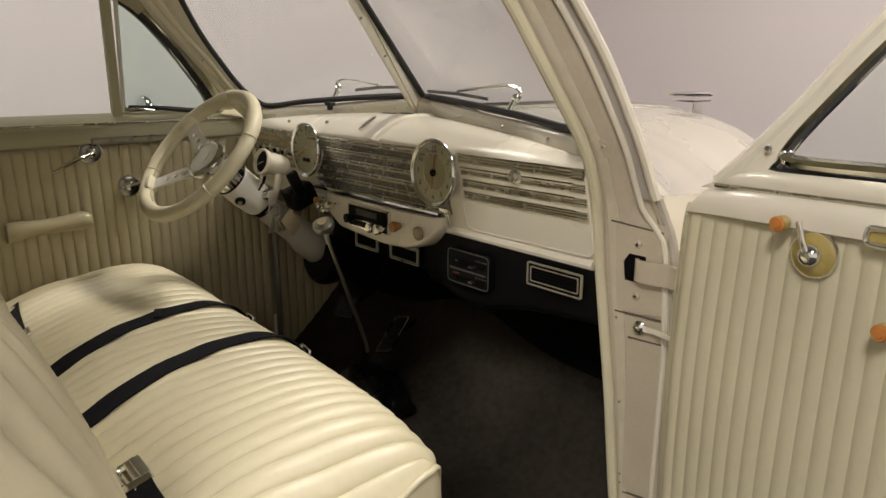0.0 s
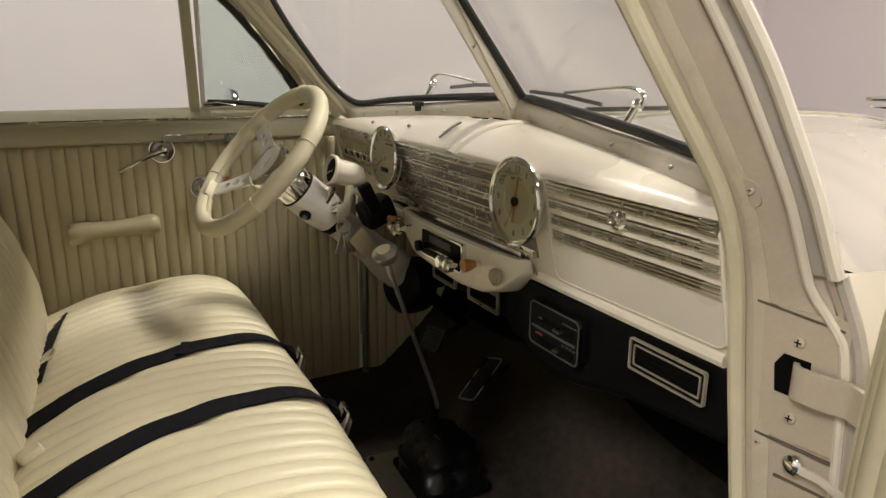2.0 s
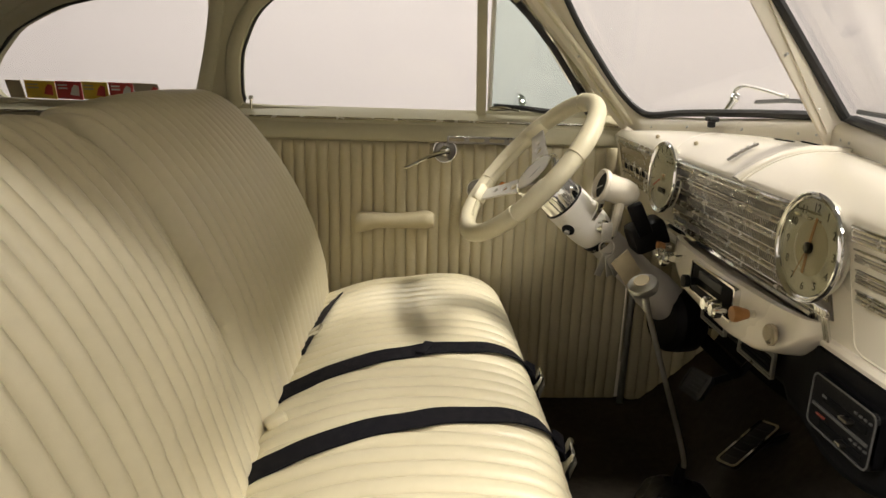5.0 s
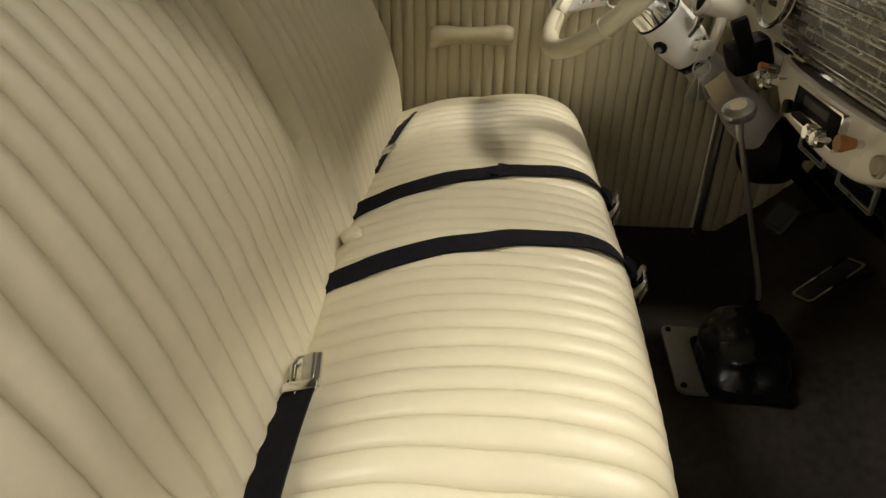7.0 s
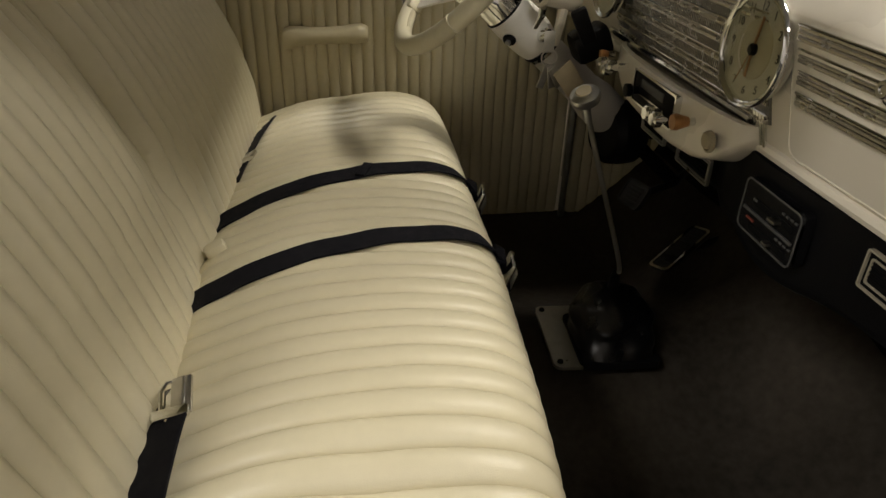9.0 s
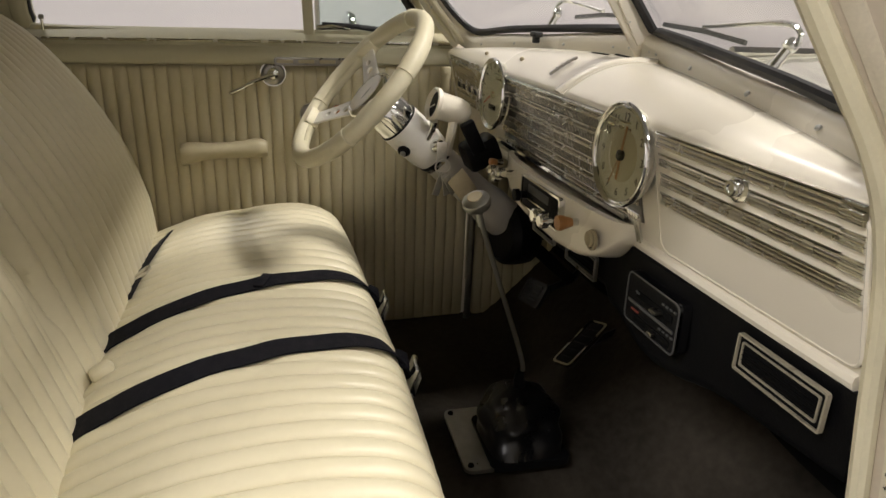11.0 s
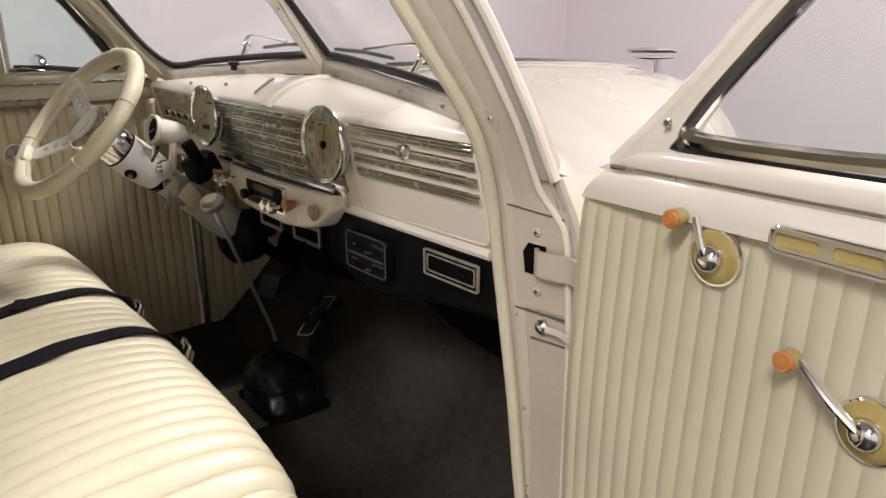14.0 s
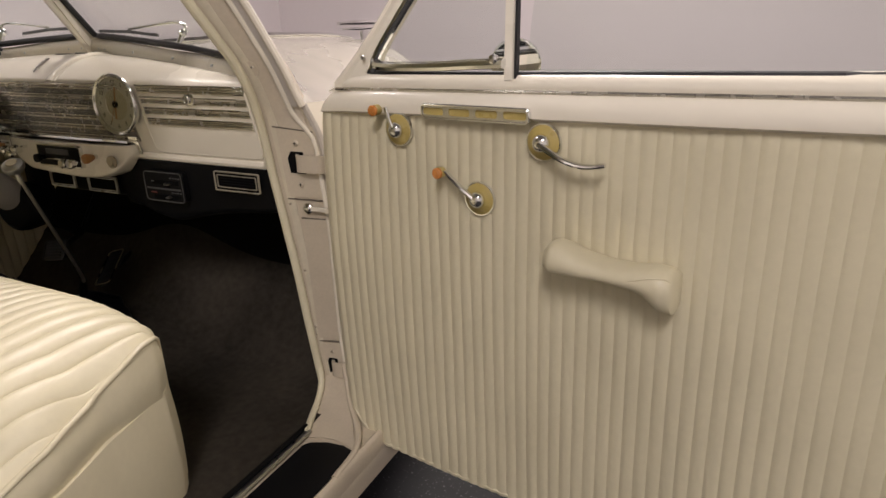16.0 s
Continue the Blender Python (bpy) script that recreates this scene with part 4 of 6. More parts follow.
for k in range(5):
    z = (ROWS_Z[k] + ROWS_Z[k + 1]) / 2
    x0 = -0.150 - 0.012 * k
    bm = bmesh.new()
    nf = int((0.186 - x0) / 0.0052)
    for i in range(nf):
        x = x0 + 0.0052 * i
        y = dash_y(x, z)
        vs = [bm.verts.new((x + a * 0.0016, y - o, z + b * 0.0058)) for a, b, o in ((-1, -1, 0.002), (1, -1, 0.002), (1, 1, 0.002), (-1, 1, 0.002), (-0.4, -0.9, 0.0065), (0.4, -0.9, 0.0065), (0.4, 0.9, 0.0065), (-0.4, 0.9, 0.0065))]
        for f in ((0, 1, 5, 4), (1, 2, 6, 5), (2, 3, 7, 6), (3, 0, 4, 7), (4, 5, 6, 7)):
            bm.faces.new([vs[j] for j in f])
    part("louvre_panel", bm, M_STRIP, grille, "fine upright dull chrome louvres")
    part("louvre_slot", rbox(((x0 + 0.186) / 2, dash_y(0.05, z) - 0.0042, z), (0.186 - x0, 0.003, 0.0125), 0), M_LINE, grille, "grey slot behind the louvres")
# strips left of the speedometer
lst = part("side_strip_panel", plate([(-0.615, 0.930), (-0.335, 0.930), (-0.335, 1.032), (-0.615, 1.032)], [], lambda x, z: (x, dash_y(x, z) - 0.003, z), lambda x, z: (x, dash_y(x, z) + 0.004, z)), M_STRIP, dash, "dull chrome panel beside the speedometer")
for z, h in ((1.024, 0.014), (0.985, 0.010), (0.950, 0.010), (0.930, 0.010)):
    part("trim_strip", rib_strip(-0.612, -0.335, z, h, 2, 0.005), M_STRIP, lst)
part("plate", rbox((-0.50, dash_y(-0.5, 1.005) - 0.005, 1.006), (0.16, 0.004, 0.014), 0.002), M_TAN, lst, "brownish name plate strip")
for i in range(5):
    part("switch", rbox((-0.565 + 0.045 * i, dash_y(-0.5, 0.968) - 0.0042, 0.968), (0.020, 0.004, 0.013), 0.001), M_BLACK, lst, "small black slot")
    part("switch_frame", plate(rrect(0.030, 0.019, 0.003, 2, -0.565 + 0.045 * i, 0.968), [rrect(0.021, 0.0135, 0.002, 2, -0.565 + 0.045 * i, 0.968)], lambda x, z: (x, dash_y(x, z) - 0.0075, z), lambda x, z: (x, dash_y(x, z) - 0.002, z)), M_CHROME, lst, "chrome slot frame")
# raised band over the middle of the dash top, and the badge on it


def band(dx, w, h):
    pts = []
    for k in range(21):
        v = 0.42 * k / 20
        x = 0.028 + dx + 0.060 * (1 - k / 20) ** 2
        p = Vector(dash_fn((x + 0.655) / 1.305, v))
        pts.append(p)
    return tube(pts, w / 2, 12, False, h, (0, -0.45, 0.9))


part("raised_band", band(0.0, 0.026, 0.32), M_PAINT, dash, "raised cream band over the dash top")
part("raised_band", band(0.020, 0.006, 0.6), M_PAINT, dash, "raised cream band over the dash top")
bd = part("badge", ribbon([Vector(dash_fn((-0.045 + 0.655) / 1.305, v)) + Vector((0, -0.003, 0.004)) for v in (0.22, 0.26, 0.30, 0.34, 0.36)], 0.0045, 0.004, (1, 0, 0)), M_LOUVRE, dash, "chrome winged badge")
for v in (0.23, 0.26, 0.29, 0.32):
    part("feather", ribbon([Vector(dash_fn((-0.050 + 0.655) / 1.305, v)) + Vector((0, -0.003, 0.005)), Vector(dash_fn((-0.038 + 0.655) / 1.305, v + 0.012)) + Vector((0, -0.003, 0.005))], 0.0035, 0.003, (0, 1, 0)), M_LOUVRE, bd)
for x, v in ((-0.02, 0.10), (0.03, 0.06)):
    part("defroster_slot", ribbon([Vector(dash_fn((x - 0.05 + 0.655) / 1.305, v)) + Vector((0, 0, 0.001)), Vector(dash_fn((x + 0.655) / 1.305, v)) + Vector((0, 0, 0.001))], 0.004, 0.002, (0, 1, 0)), M_DARK, dash, "narrow dark defroster slot")
for x, v in ((-0.40, 0.30), (-0.215, 0.30)):
    p = Vector(dash_fn((x + 0.655) / 1.305, v))
    part("warning_lamp", lathe([(0.0, 0.0), (0.0045, 0.0), (0.0045, 0.003), (0.003, 0.006), (0.0, 0.007)], aim(p, (0, -0.5, 0.85)), 12), M_TAN, dash, "tiny brownish warning lamp")
# rolled lower edge and chrome belt bar
part("lower_roll", tube([(x, dash_y(x, 0.86) + 0.004, 0.8575 - 0.004 * abs(x) / 0.65) for x in [-0.65 + 1.275 * k / 26 for k in range(27)]], 0.011, 10), M_PAINT, dash, "rolled cream lower edge")
part("belt_bar", tube([(x, dash_y(x, 0.893) - 0.006, 0.888) for x in (-0.30, -0.15, 0.0, 0.15, 0.232)], 0.0065, 8), M_CHROME, dash, "chrome bar above the switches")
for k in range(4):
    part("clip_band", tube([(0.236 + 0.007 * k, dash_y(0.24, 0.90 - 0.045 * j / 6) - 0.005, 0.905 - 0.045 * j / 6) for j in range(7)], 0.0034, 6), M_CHROME, dash, "chrome clip band")
# console bulge under the grille


def bulge_z(x):
    return lerp([(-0.22, 0.852), (-0.17, 0.822), (-0.12, 0.802), (0.08, 0.792), (0.15, 0.797), (0.195, 0.812), (0.225, 0.835), (0.25, 0.858)], x)[0]


def bulge_fn(u, v):
    x = -0.22 + 0.47 * u
    zb = bulge_z(x)
    k = math.sin(math.pi * min(1, max(0, u))) ** 0.35
    if v < 0.7:
        return (x, 0.036 - 0.036 * k, 0.884 - (0.884 - zb - 0.010) * v / 0.7)
    a = (v - 0.7) / 0.3 * math.pi / 2
    return (x, 0.036 - 0.036 * k + (0.05 * (1 - math.cos(a))), zb + 0.010 - 0.010 * math.sin(a))


part("switch_console", sheet(bulge_fn, 40, 20, off=(0, 0.012, 0)), M_PAINT, dash, "cream switch console below the grille", 60)

RX = 0.030
radio = thing("radio", (-0.03, 0.0, 0.83), "small black car radio with chrome frame and knobs", "radio")
part("frame", plate(rrect(0.162, 0.056, 0.006, 3, RX - 0.008, 0.852), [rrect(0.155, 0.049, 0.004, 3, RX - 0.008, 0.852)], lambda x, z: (x, -0.008, z), lambda x, z: (x, 0.004, z)), M_CHROME, radio, "thin chrome radio frame")
part("faceplate", rbox((RX - 0.008, -0.003, 0.852), (0.155, 0.006, 0.049), 0.001), M_BLACK, radio, "black radio face")
part("tuning_scale", rbox((RX - 0.014, -0.0066, 0.862), (0.085, 0.003, 0.014), 0.001), M_LINE, radio, "grey tuning scale")
part("chrome_bar", rbox((RX - 0.012, -0.0075, 0.8435), (0.10, 0.003, 0.004), 0.001), M_CHROME, radio, "slim chrome bar")
for x in (-0.040, ):
    part("knob", lathe([(0.0, 0.0), (0.007, 0.0), (0.007, 0.010), (0.011, 0.013), (0.011, 0.022), (0.0, 0.024)], aim((x, -0.006, 0.846), (0, -1, 0)), 16), M_BLACK, radio, "black radio knob")
for x in (0.060, 0.088):
    part("knob", lathe([(0.0, 0.0), (0.007, 0.0), (0.007, 0.012), (0.0125, 0.015), (0.0125, 0.026), (0.009, 0.029), (0.0, 0.029)], aim((x, -0.006, 0.840), (0, -1, 0)), 16), M_CHROME, radio, "chrome radio knob")
for x, z in ((-0.165, 0.860), (-0.142, 0.852), (-0.118, 0.866)):
    sw = thing("pull_switch", (x, 0.0, z), "small chrome dashboard pull switch", "switch", "dash switches")
    part("stem", lathe([(0.0, 0.0), (0.004, 0.0), (0.004, 0.022), (0.0, 0.022)], aim((x, 0.006, z), (0, -1, 0)), 10), M_CHROME, sw)
    part("knob", lathe([(0.0, 0.0), (0.006, 0.0), (0.010, 0.006), (0.010, 0.016), (0.006, 0.020), (0.0, 0.020)], aim((x, -0.016, z), (0, -1, 0)), 14), M_CHROME, sw)
for x, z, k in ((0.146, 0.856, 1.0), (-0.190, 0.868, 0.7)):
    sw = thing("amber_switch", (x, 0.0, z), "amber plastic dashboard pull knob", "switch", "dash switches")
    part("stem", lathe([(0.0, 0.0), (0.006, 0.0), (0.006, 0.012), (0.0, 0.012)], aim((x, 0.004, z), (0, -1, 0)), 10), M_CHROME, sw)
    part("knob", lathe([(r * k, h * k) for r, h in ((0.0, 0.0), (0.007, 0.0), (0.010, 0.010), (0.0125, 0.018), (0.011, 0.024), (0.0, 0.025))], aim((x, -0.006, z), (0, -1, 0)), 18), M_AMBER_OLD, sw, "amber plastic knob")
lig = thing("cigarette_lighter", (0.200, 0.0, 0.846), "cream round lighter plug in the dash console", "lighter")
part("bezel", lathe([(0.0155, 0.0), (0.0155, 0.004), (0.0125, 0.005), (0.0125, 0.0)], aim((0.200, 0.004, 0.846), (0, -1, 0)), 20), M_TAN, lig)
part("plug", lathe([(0.0, 0.0), (0.0125, 0.0), (0.0125, 0.005), (0.010, 0.007), (0.0, 0.0055)], aim((0.200, 0.002, 0.848), (0, -1, 0)), 20), M_TAN, lig, "worn tan plug face")

# ---- dials ----


def text_mesh(body, size, m, mat_depth=0.0003):
    cu = bpy.data.curves.new("txt", "FONT")
    cu.body, cu.size, cu.align_x, cu.align_y, cu.extrude = body, size, "CENTER", "CENTER", mat_depth
    ob = bpy.data.objects.new("txt", cu)
    me = bpy.data.meshes.new_from_object(ob)
    bm = bmesh.new()
    bm.from_mesh(me)
    bmesh.ops.transform(bm, matrix=m, verts=bm.verts)
    bpy.data.objects.remove(ob)
    bpy.data.curves.remove(cu)
    bpy.data.meshes.remove(me)
    return bm


def dial(name, c, label, category):
    d = thing(name, c, label, category)
    m = aim(c, (0, -1, 0.03), (0, 0, 1))
    part("bezel", lathe([(0.057, -0.020), (0.0665, -0.006), (0.0704, -0.001), (0.0704, 0.002), (0.0688, 0.0045), (0.0668, 0.0035), (0.0652, 0.001), (0.0636, 0.0026), (0.0620, 0.0015), (0.0612, -0.004)], m, 64), M_CHROME, d, "polished chrome bezel")
    part("dial_face", lathe([(0.0, -0.004), (0.030, -0.0036), (0.062, -0.003), (0.062, -0.016), (0.0, -0.016)], m, 48), M_DIAL, d, "cream dial face")
    lens = part("dial_lens", lathe([(0.0, 0.0075), (0.035, 0.006), (0.062, 0.001), (0.062, 0.0002), (0.035, 0.005), (0.0, 0.0065)], m, 40, False), M_LENS, d, "domed glass")
    lens.visible_shadow = False
    return d, m


def on_dial(m, r, ang, h):
    """A point of a dial; ang clockwise from its top."""
    a = radians(ang)
    return m @ Vector((r * math.cos(a), -r * math.sin(a), h - 0.005))


def dial_bar(m, r0, r1, ang, w, h=0.003, t=0.0008):
    p, q = on_dial(m, r0, ang, h), on_dial(m, r1, ang, h)
    side = (q - p).cross(m.to_3x3() @ Vector((0, 0, 1)))
    return ribbon([p, q], w, t, side)


clock, cm = dial("dash_clock", (0.253, 0.000, 0.9855), "round dashboard clock with chrome bezel and cream face", "clock")
part("centre_disc", lathe([(0.0, -0.0025), (0.034, -0.0022), (0.036, -0.003), (0.036, -0.006), (0.0, -0.006)], cm, 36), M_GOLD, clock, "golden inner disc")
basis3 = cm.to_3x3()
for k in range(1, 13):
    p = on_dial(cm, 0.0505, 30 * k, 0.0028)
    tm = Matrix.Translation(p) @ Matrix((basis3 @ Vector((0, -1, 0)), basis3 @ Vector((1, 0, 0)), basis3 @ Vector((0, 0, 1)))).transposed().to_4x4()
    part("numeral", text_mesh(str(k), 0.0150, tm), M_NUMERAL, clock, "dark clock numeral")
for ang, r, w in ((10, 0.040, 0.0042), (184, 0.034, 0.0046)):
    part("clock_hand", dial_bar(cm, 0.006, r, ang, w, 0.0048), M_HAND, clock, "orange clock hand")
part("second_hand", dial_bar(cm, -0.012, 0.046, 205, 0.0010, 0.0056), M_HAND, clock)
part("hub_cap", lathe([(0.0, -0.005), (0.0075, -0.005), (0.0075, 0.002), (0.005, 0.004), (0.0, 0.004)], cm, 16), M_BLACK, clock, "black centre cap")
part("scale_arc", tube([on_dial(cm, 0.032, a, 0.003) for a in range(200, 300, 10)], 0.0012, 5), M_WHITE, clock, "pale scale arc")

speedo, sm = dial("speedometer", (-0.264, 0.000, 0.989), "round speedometer with chrome bezel and cream face", "speedometer")
for k in range(11):
    part("scale_mark", dial_bar(sm, 0.050, 0.060, -125 + 25 * k, 0.0022), M_BLACK, speedo)
part("needle", dial_bar(sm, -0.008, 0.050, -118, 0.0028, 0.005), M_RED, speedo, "red needle")
part("hub_cap", lathe([(0.0, -0.005), (0.007, -0.005), (0.007, 0.002), (0.0, 0.003)], sm, 14), M_GOLD, speedo)
part("mileage_window", rbox(sm @ Vector((-0.026, 0, -0.0025)), (0.036, 0.003, 0.010), 0.001), M_BLACK, speedo, "dark mileage counter window")

# small add-on tachometer pod on the column
TP = aim((-0.290, -0.105, 0.964), (0.10, -0.93, 0.28))
pod = thing("tachometer", (-0.30, -0.03, 0.93), "small cream add-on tachometer cup behind the steering wheel", "gauge")
part("cup", lathe([(0.0, -0.072), (0.014, -0.071), (0.023, -0.062), (0.027, -0.045), (0.028, -0.008), (0.0305, 0.0), (0.0335, 0.004), (0.0335, 0.012), (0.0300, 0.014), (0.0285, 0.004), (0.0, 0.003)], TP, 28), M_PAINT, pod, "cream gauge cup")
part("gauge_face", lathe([(0.0, 0.0042), (0.0280, 0.0042), (0.0280, 0.002), (0.0, 0.002)], TP, 24), M_BLACK, pod, "black gauge face")
part("needle", ribbon([TP @ Vector((0, 0, 0.006)), TP @ Vector((-0.01, 0.021, 0.006))], 0.002, 0.001, TP.to_3x3() @ Vector((1, 0, 0))), M_WHITE, pod)
part("stem", tube([(-0.285, -0.07, 0.945), (-0.290, -0.075, 0.90), (-0.312, -0.075, 0.86)], 0.010, 8), M_PAINT, pod, "cream stalk")

# ---- under-dash heater unit ----
ac = thing("heater_unit", (0.25, 0.10, 0.70), "black under-dash air conditioner with framed vents", "air conditioner")


def ac_fn(u, v):
    x = -0.13 + 0.765 * u
    zb = 0.716 - 0.026 * math.exp(-((x - 0.31) / 0.09) ** 2) + 0.02 * max(0, (x - 0.42) / 0.2)
    if x < 0.16:
        zb = 0.735
    y0 = 0.054 - 0.010 * math.exp(-((x - 0.31) / 0.085) ** 4)
    return (x, y0 + 0.012 * (1 - v) if v > 0.02 else y0 + 0.03, zb + (0.8455 - zb) * v)


part("housing", sheet(ac_fn, 44, 12, off=(0, 0.20, 0)), M_BLACK, ac, "black plastic housing", 60)


def vent(x0, x1, z0, z1, y, inner, mat_frame, slope=0.0):
    cx, cz, w, h = (x0 + x1) / 2, (z0 + z1) / 2, x1 - x0, z1 - z0

    def at(dx, dz):
        return (cx + dx, y, cz + dz + slope * dx)
    o = part("vent", plate(rrect(w, h, 0.003, 2), [rrect(w - 0.0050, h - 0.0050, 0.002, 2)], lambda a, b: Vector(at(a, b)) + Vector((0, -0.0055, 0)), lambda a, b: at(a, b)), mat_frame, ac, "bright framed rectangular air vent")
    part("vent_inner_frame", plate(rrect(w - inner, h - inner, 0.002, 2), [rrect(w - inner - 0.0036, h - inner - 0.0036, 0.002, 2)], lambda a, b: Vector(at(a, b)) + Vector((0, -0.0048, 0)), lambda a, b: at(a, b)), mat_frame, o)
    part("vent_hollow", plate(rrect(w - 0.004, h - 0.004, 0.002, 2), [], lambda a, b: Vector(at(a, b)) + Vector((0, -0.0025, 0)), lambda a, b: at(a, b)), M_DARK, o, "dark vent opening")
    for k in range(3):
        dz = (h - inner - 0.006) * (k + 1) / 4 - (h - inner - 0.006) / 2
        part("vent_slat", rbox((cx, y - 0.0035, cz + dz), (w - inner - 0.006, 0.003, 0.0012), 0), M_DARK, o)
    return o


vent(0.482, 0.613, 0.790, 0.836, 0.048, 0.016, M_VENTFRAME)
vent(0.036, 0.146, 0.750, 0.792, 0.050, 0.010, M_STEEL)
vent(-0.112, -0.014, 0.752, 0.796, 0.050, 0.010, M_STEEL)
gp = part("control_panel", plate(rrect(0.126, 0.074, 0.010, 3, 0.326, 0.787), [], lambda x, z: (x, 0.033, z), lambda x, z: (x, 0.050, z)), M_BLACK, ac, "black control panel with grey border")
part("panel_border", plate(rrect(0.126, 0.074, 0.010, 3, 0.326, 0.787), [rrect(0.121, 0.069, 0.008, 3, 0.326, 0.787)], lambda x, z: (x, 0.0315, z), lambda x, z: (x, 0.037, z)), M_LINE, gp, "thin grey border line")
part("panel_divider", rbox((0.326, 0.0325, 0.782), (0.110, 0.003, 0.004), 0), M_LINE, gp)
for z in (0.798, 0.762):
    part("lever_slot", rbox((0.333, 0.0328, z), (0.085, 0.003, 0.010), 0.001), M_DARK, gp, "black lever slot")
    for i in range(4):
        part("mark", rbox((0.353 + 0.009 * i, 0.0318, z + 0.012), (0.005, 0.002, 0.0025), 0), M_LINE, gp, "small pale mark")
part("lever", rbox((0.346, 0.027, 0.797), (0.016, 0.014, 0.005), 0.002), M_LOUVRE, gp, "bright slide lever")
part("lever", rbox((0.343, 0.028, 0.763), (0.012, 0.012, 0.005), 0.002), M_LOUVRE, gp, "bright slide lever")
part("red_mark", rbox((0.291, 0.0318, 0.772), (0.018, 0.002, 0.0025), 0), M_DULLRED, gp, "red temperature mark")
part("pale_mark", rbox((0.293, 0.0318, 0.800), (0.010, 0.002, 0.004), 0.001), M_LINE, gp)
whole("duct_shroud", sheet(lambda u, v: (-0.13 + 0.77 * u, 0.16 + 0.28 * v, 0.735 - 0.10 * v), 8, 4, off=(0, 0.01, -0.02)), M_DARK, "black shroud behind the heater unit", "duct")
br = thing("column_bracket", (-0.30, 0.0, 0.88), "black bracket holding the steering column under the dash", "bracket")
part("bracket_body", rbox((-0.288, -0.010, 0.866), (0.066, 0.075, 0.060), 0.012, Euler((0.4, 0, 0)).to_matrix()), M_BLACK, br)
part("bracket_arm", rbox((-0.250, -0.040, 0.905), (0.016, 0.030, 0.075), 0.005, Euler((0.5, 0.2, 0)).to_matrix()), M_BLACK, br)
hm = thing("heater_blower", (-0.35, 0.12, 0.60), "round black blower housing under the steering column", "blower")
part("drum", lathe([(0.0, -0.05), (0.055, -0.05), (0.070, -0.035), (0.072, 0.0), (0.070, 0.02), (0.055, 0.035), (0.0, 0.04)], aim((-0.355, 0.10, 0.652), (0.25, -0.95, 0.1)), 28), M_BLACK, hm)
part("bracket", rbox((-0.355, 0.17, 0.73), (0.06, 0.05, 0.18), 0.01), M_BLACK, hm)

# ---- steering wheel and column ----
SC = Vector((-0.338, -0.254, 0.993))
SD = Vector((-0.0607, 0.739, -0.671)).normalized()
SM = aim(SC, -SD, (1, 0.082, 0))          # x right, z towards the driver
sw = thing("steering_wheel", SC, "cream leather wrapped three-spoke steering wheel", "steering wheel")
R = 0.179
rim_pts, rim_r = [], []
for k in range(96):
    a = 2 * math.pi * k / 96
    rim_pts.append(SM @ Vector((R * math.cos(a), R * math.sin(a), 0)))
    deg = math.degrees(a) % 360
    rim_r.append(0.0180 + 0.0012 * (math.cos(3 * (a - radians(155))) > 0.86))
part("rim", tube(rim_pts, rim_r, 16, True), M_PIPING, sw, "cream leather wrapped rim")
for a0 in (100, 205, 330, 20):
    a = radians(a0)
    c = SM @ Vector((R * math.cos(a), R * math.sin(a), 0))
    t = SM.to_3x3() @ Vector((-math.sin(a), math.cos(a), 0))
    part("rim_seam", lathe([(0.0180, -0.002), (0.0196, -0.001), (0.0196, 0.001), (0.0180, 0.002)], aim(c, t), 18, False), M_PIPING, sw, "sewn seam in the leather")
bm = bmesh.new()
for k in range(150):
    a = radians(160 + 0.62 * k)
    c = SM @ Vector(((R - 0.0178) * math.cos(a), (R - 0.0178) * math.sin(a), 0.002))
    t = SM.to_3x3() @ Vector((-math.sin(a), math.cos(a), 1.4)).normalized()
    b = ribbon([c - t * 0.003, c + t * 0.003], 0.0016, 0.0012, SM.to_3x3() @ Vector((math.cos(a), math.sin(a), 0)))
    me = bpy.data.meshes.new("tmp")
    b.to_mesh(me)
    b.free()
    bm.from_mesh(me)
    bpy.data.meshes.remove(me)
tagged(part("lacing", bm, M_VINYL, sw, "fine cream lacing inside the rim"), kind="stuff")
for a0 in (152, 222, -10):
    a = radians(a0)
    ex, ey = Vector((math.cos(a), math.sin(a), 0)), Vector((-math.sin(a), math.cos(a), 0))

    def sp(r, w, dz=0.0):
        h = -0.030 * (1 - max(0, min(1, (r - 0.045) / 0.11)))
        return SM @ (ex * r + ey * w + Vector((0, 0, h + dz)))
    outl = [(0.030, -0.026), (0.10, -0.019), (0.166, -0.016), (0.166, 0.016), (0.10, 0.019), (0.030, 0.026)]
    holes = [[(r + q * math.cos(2 * math.pi * k / 14), q * math.sin(2 * math.pi * k / 14)) for k in range(14)] for r, q in ((0.072, 0.0105), (0.098, 0.0085), (0.121, 0.0065))]
    part("spoke", plate(outl, holes, lambda r, w: sp(r, w), lambda r, w: sp(r, w, -0.005)), M_WHITE, sw, "white painted spoke with three round holes")
    part("spoke_pad", rbox(SM @ (ex * 0.166), (0.020, 0.050, 0.034), 0.012, (SM.to_3x3() @ Matrix((ex, ey, Vector((0, 0, 1)))).transposed())), M_PIPING, sw, "cream leather joint pad")
HM = SM @ Matrix.Translation((0, 0, -0.030))
part("hub_ring", lathe([(0.0, 0.0), (0.056, 0.0), (0.057, 0.006), (0.054, 0.012), (0.048, 0.016), (0.045, 0.014), (0.0, 0.013)], HM, 40), M_CHROME, sw, "chrome horn ring")
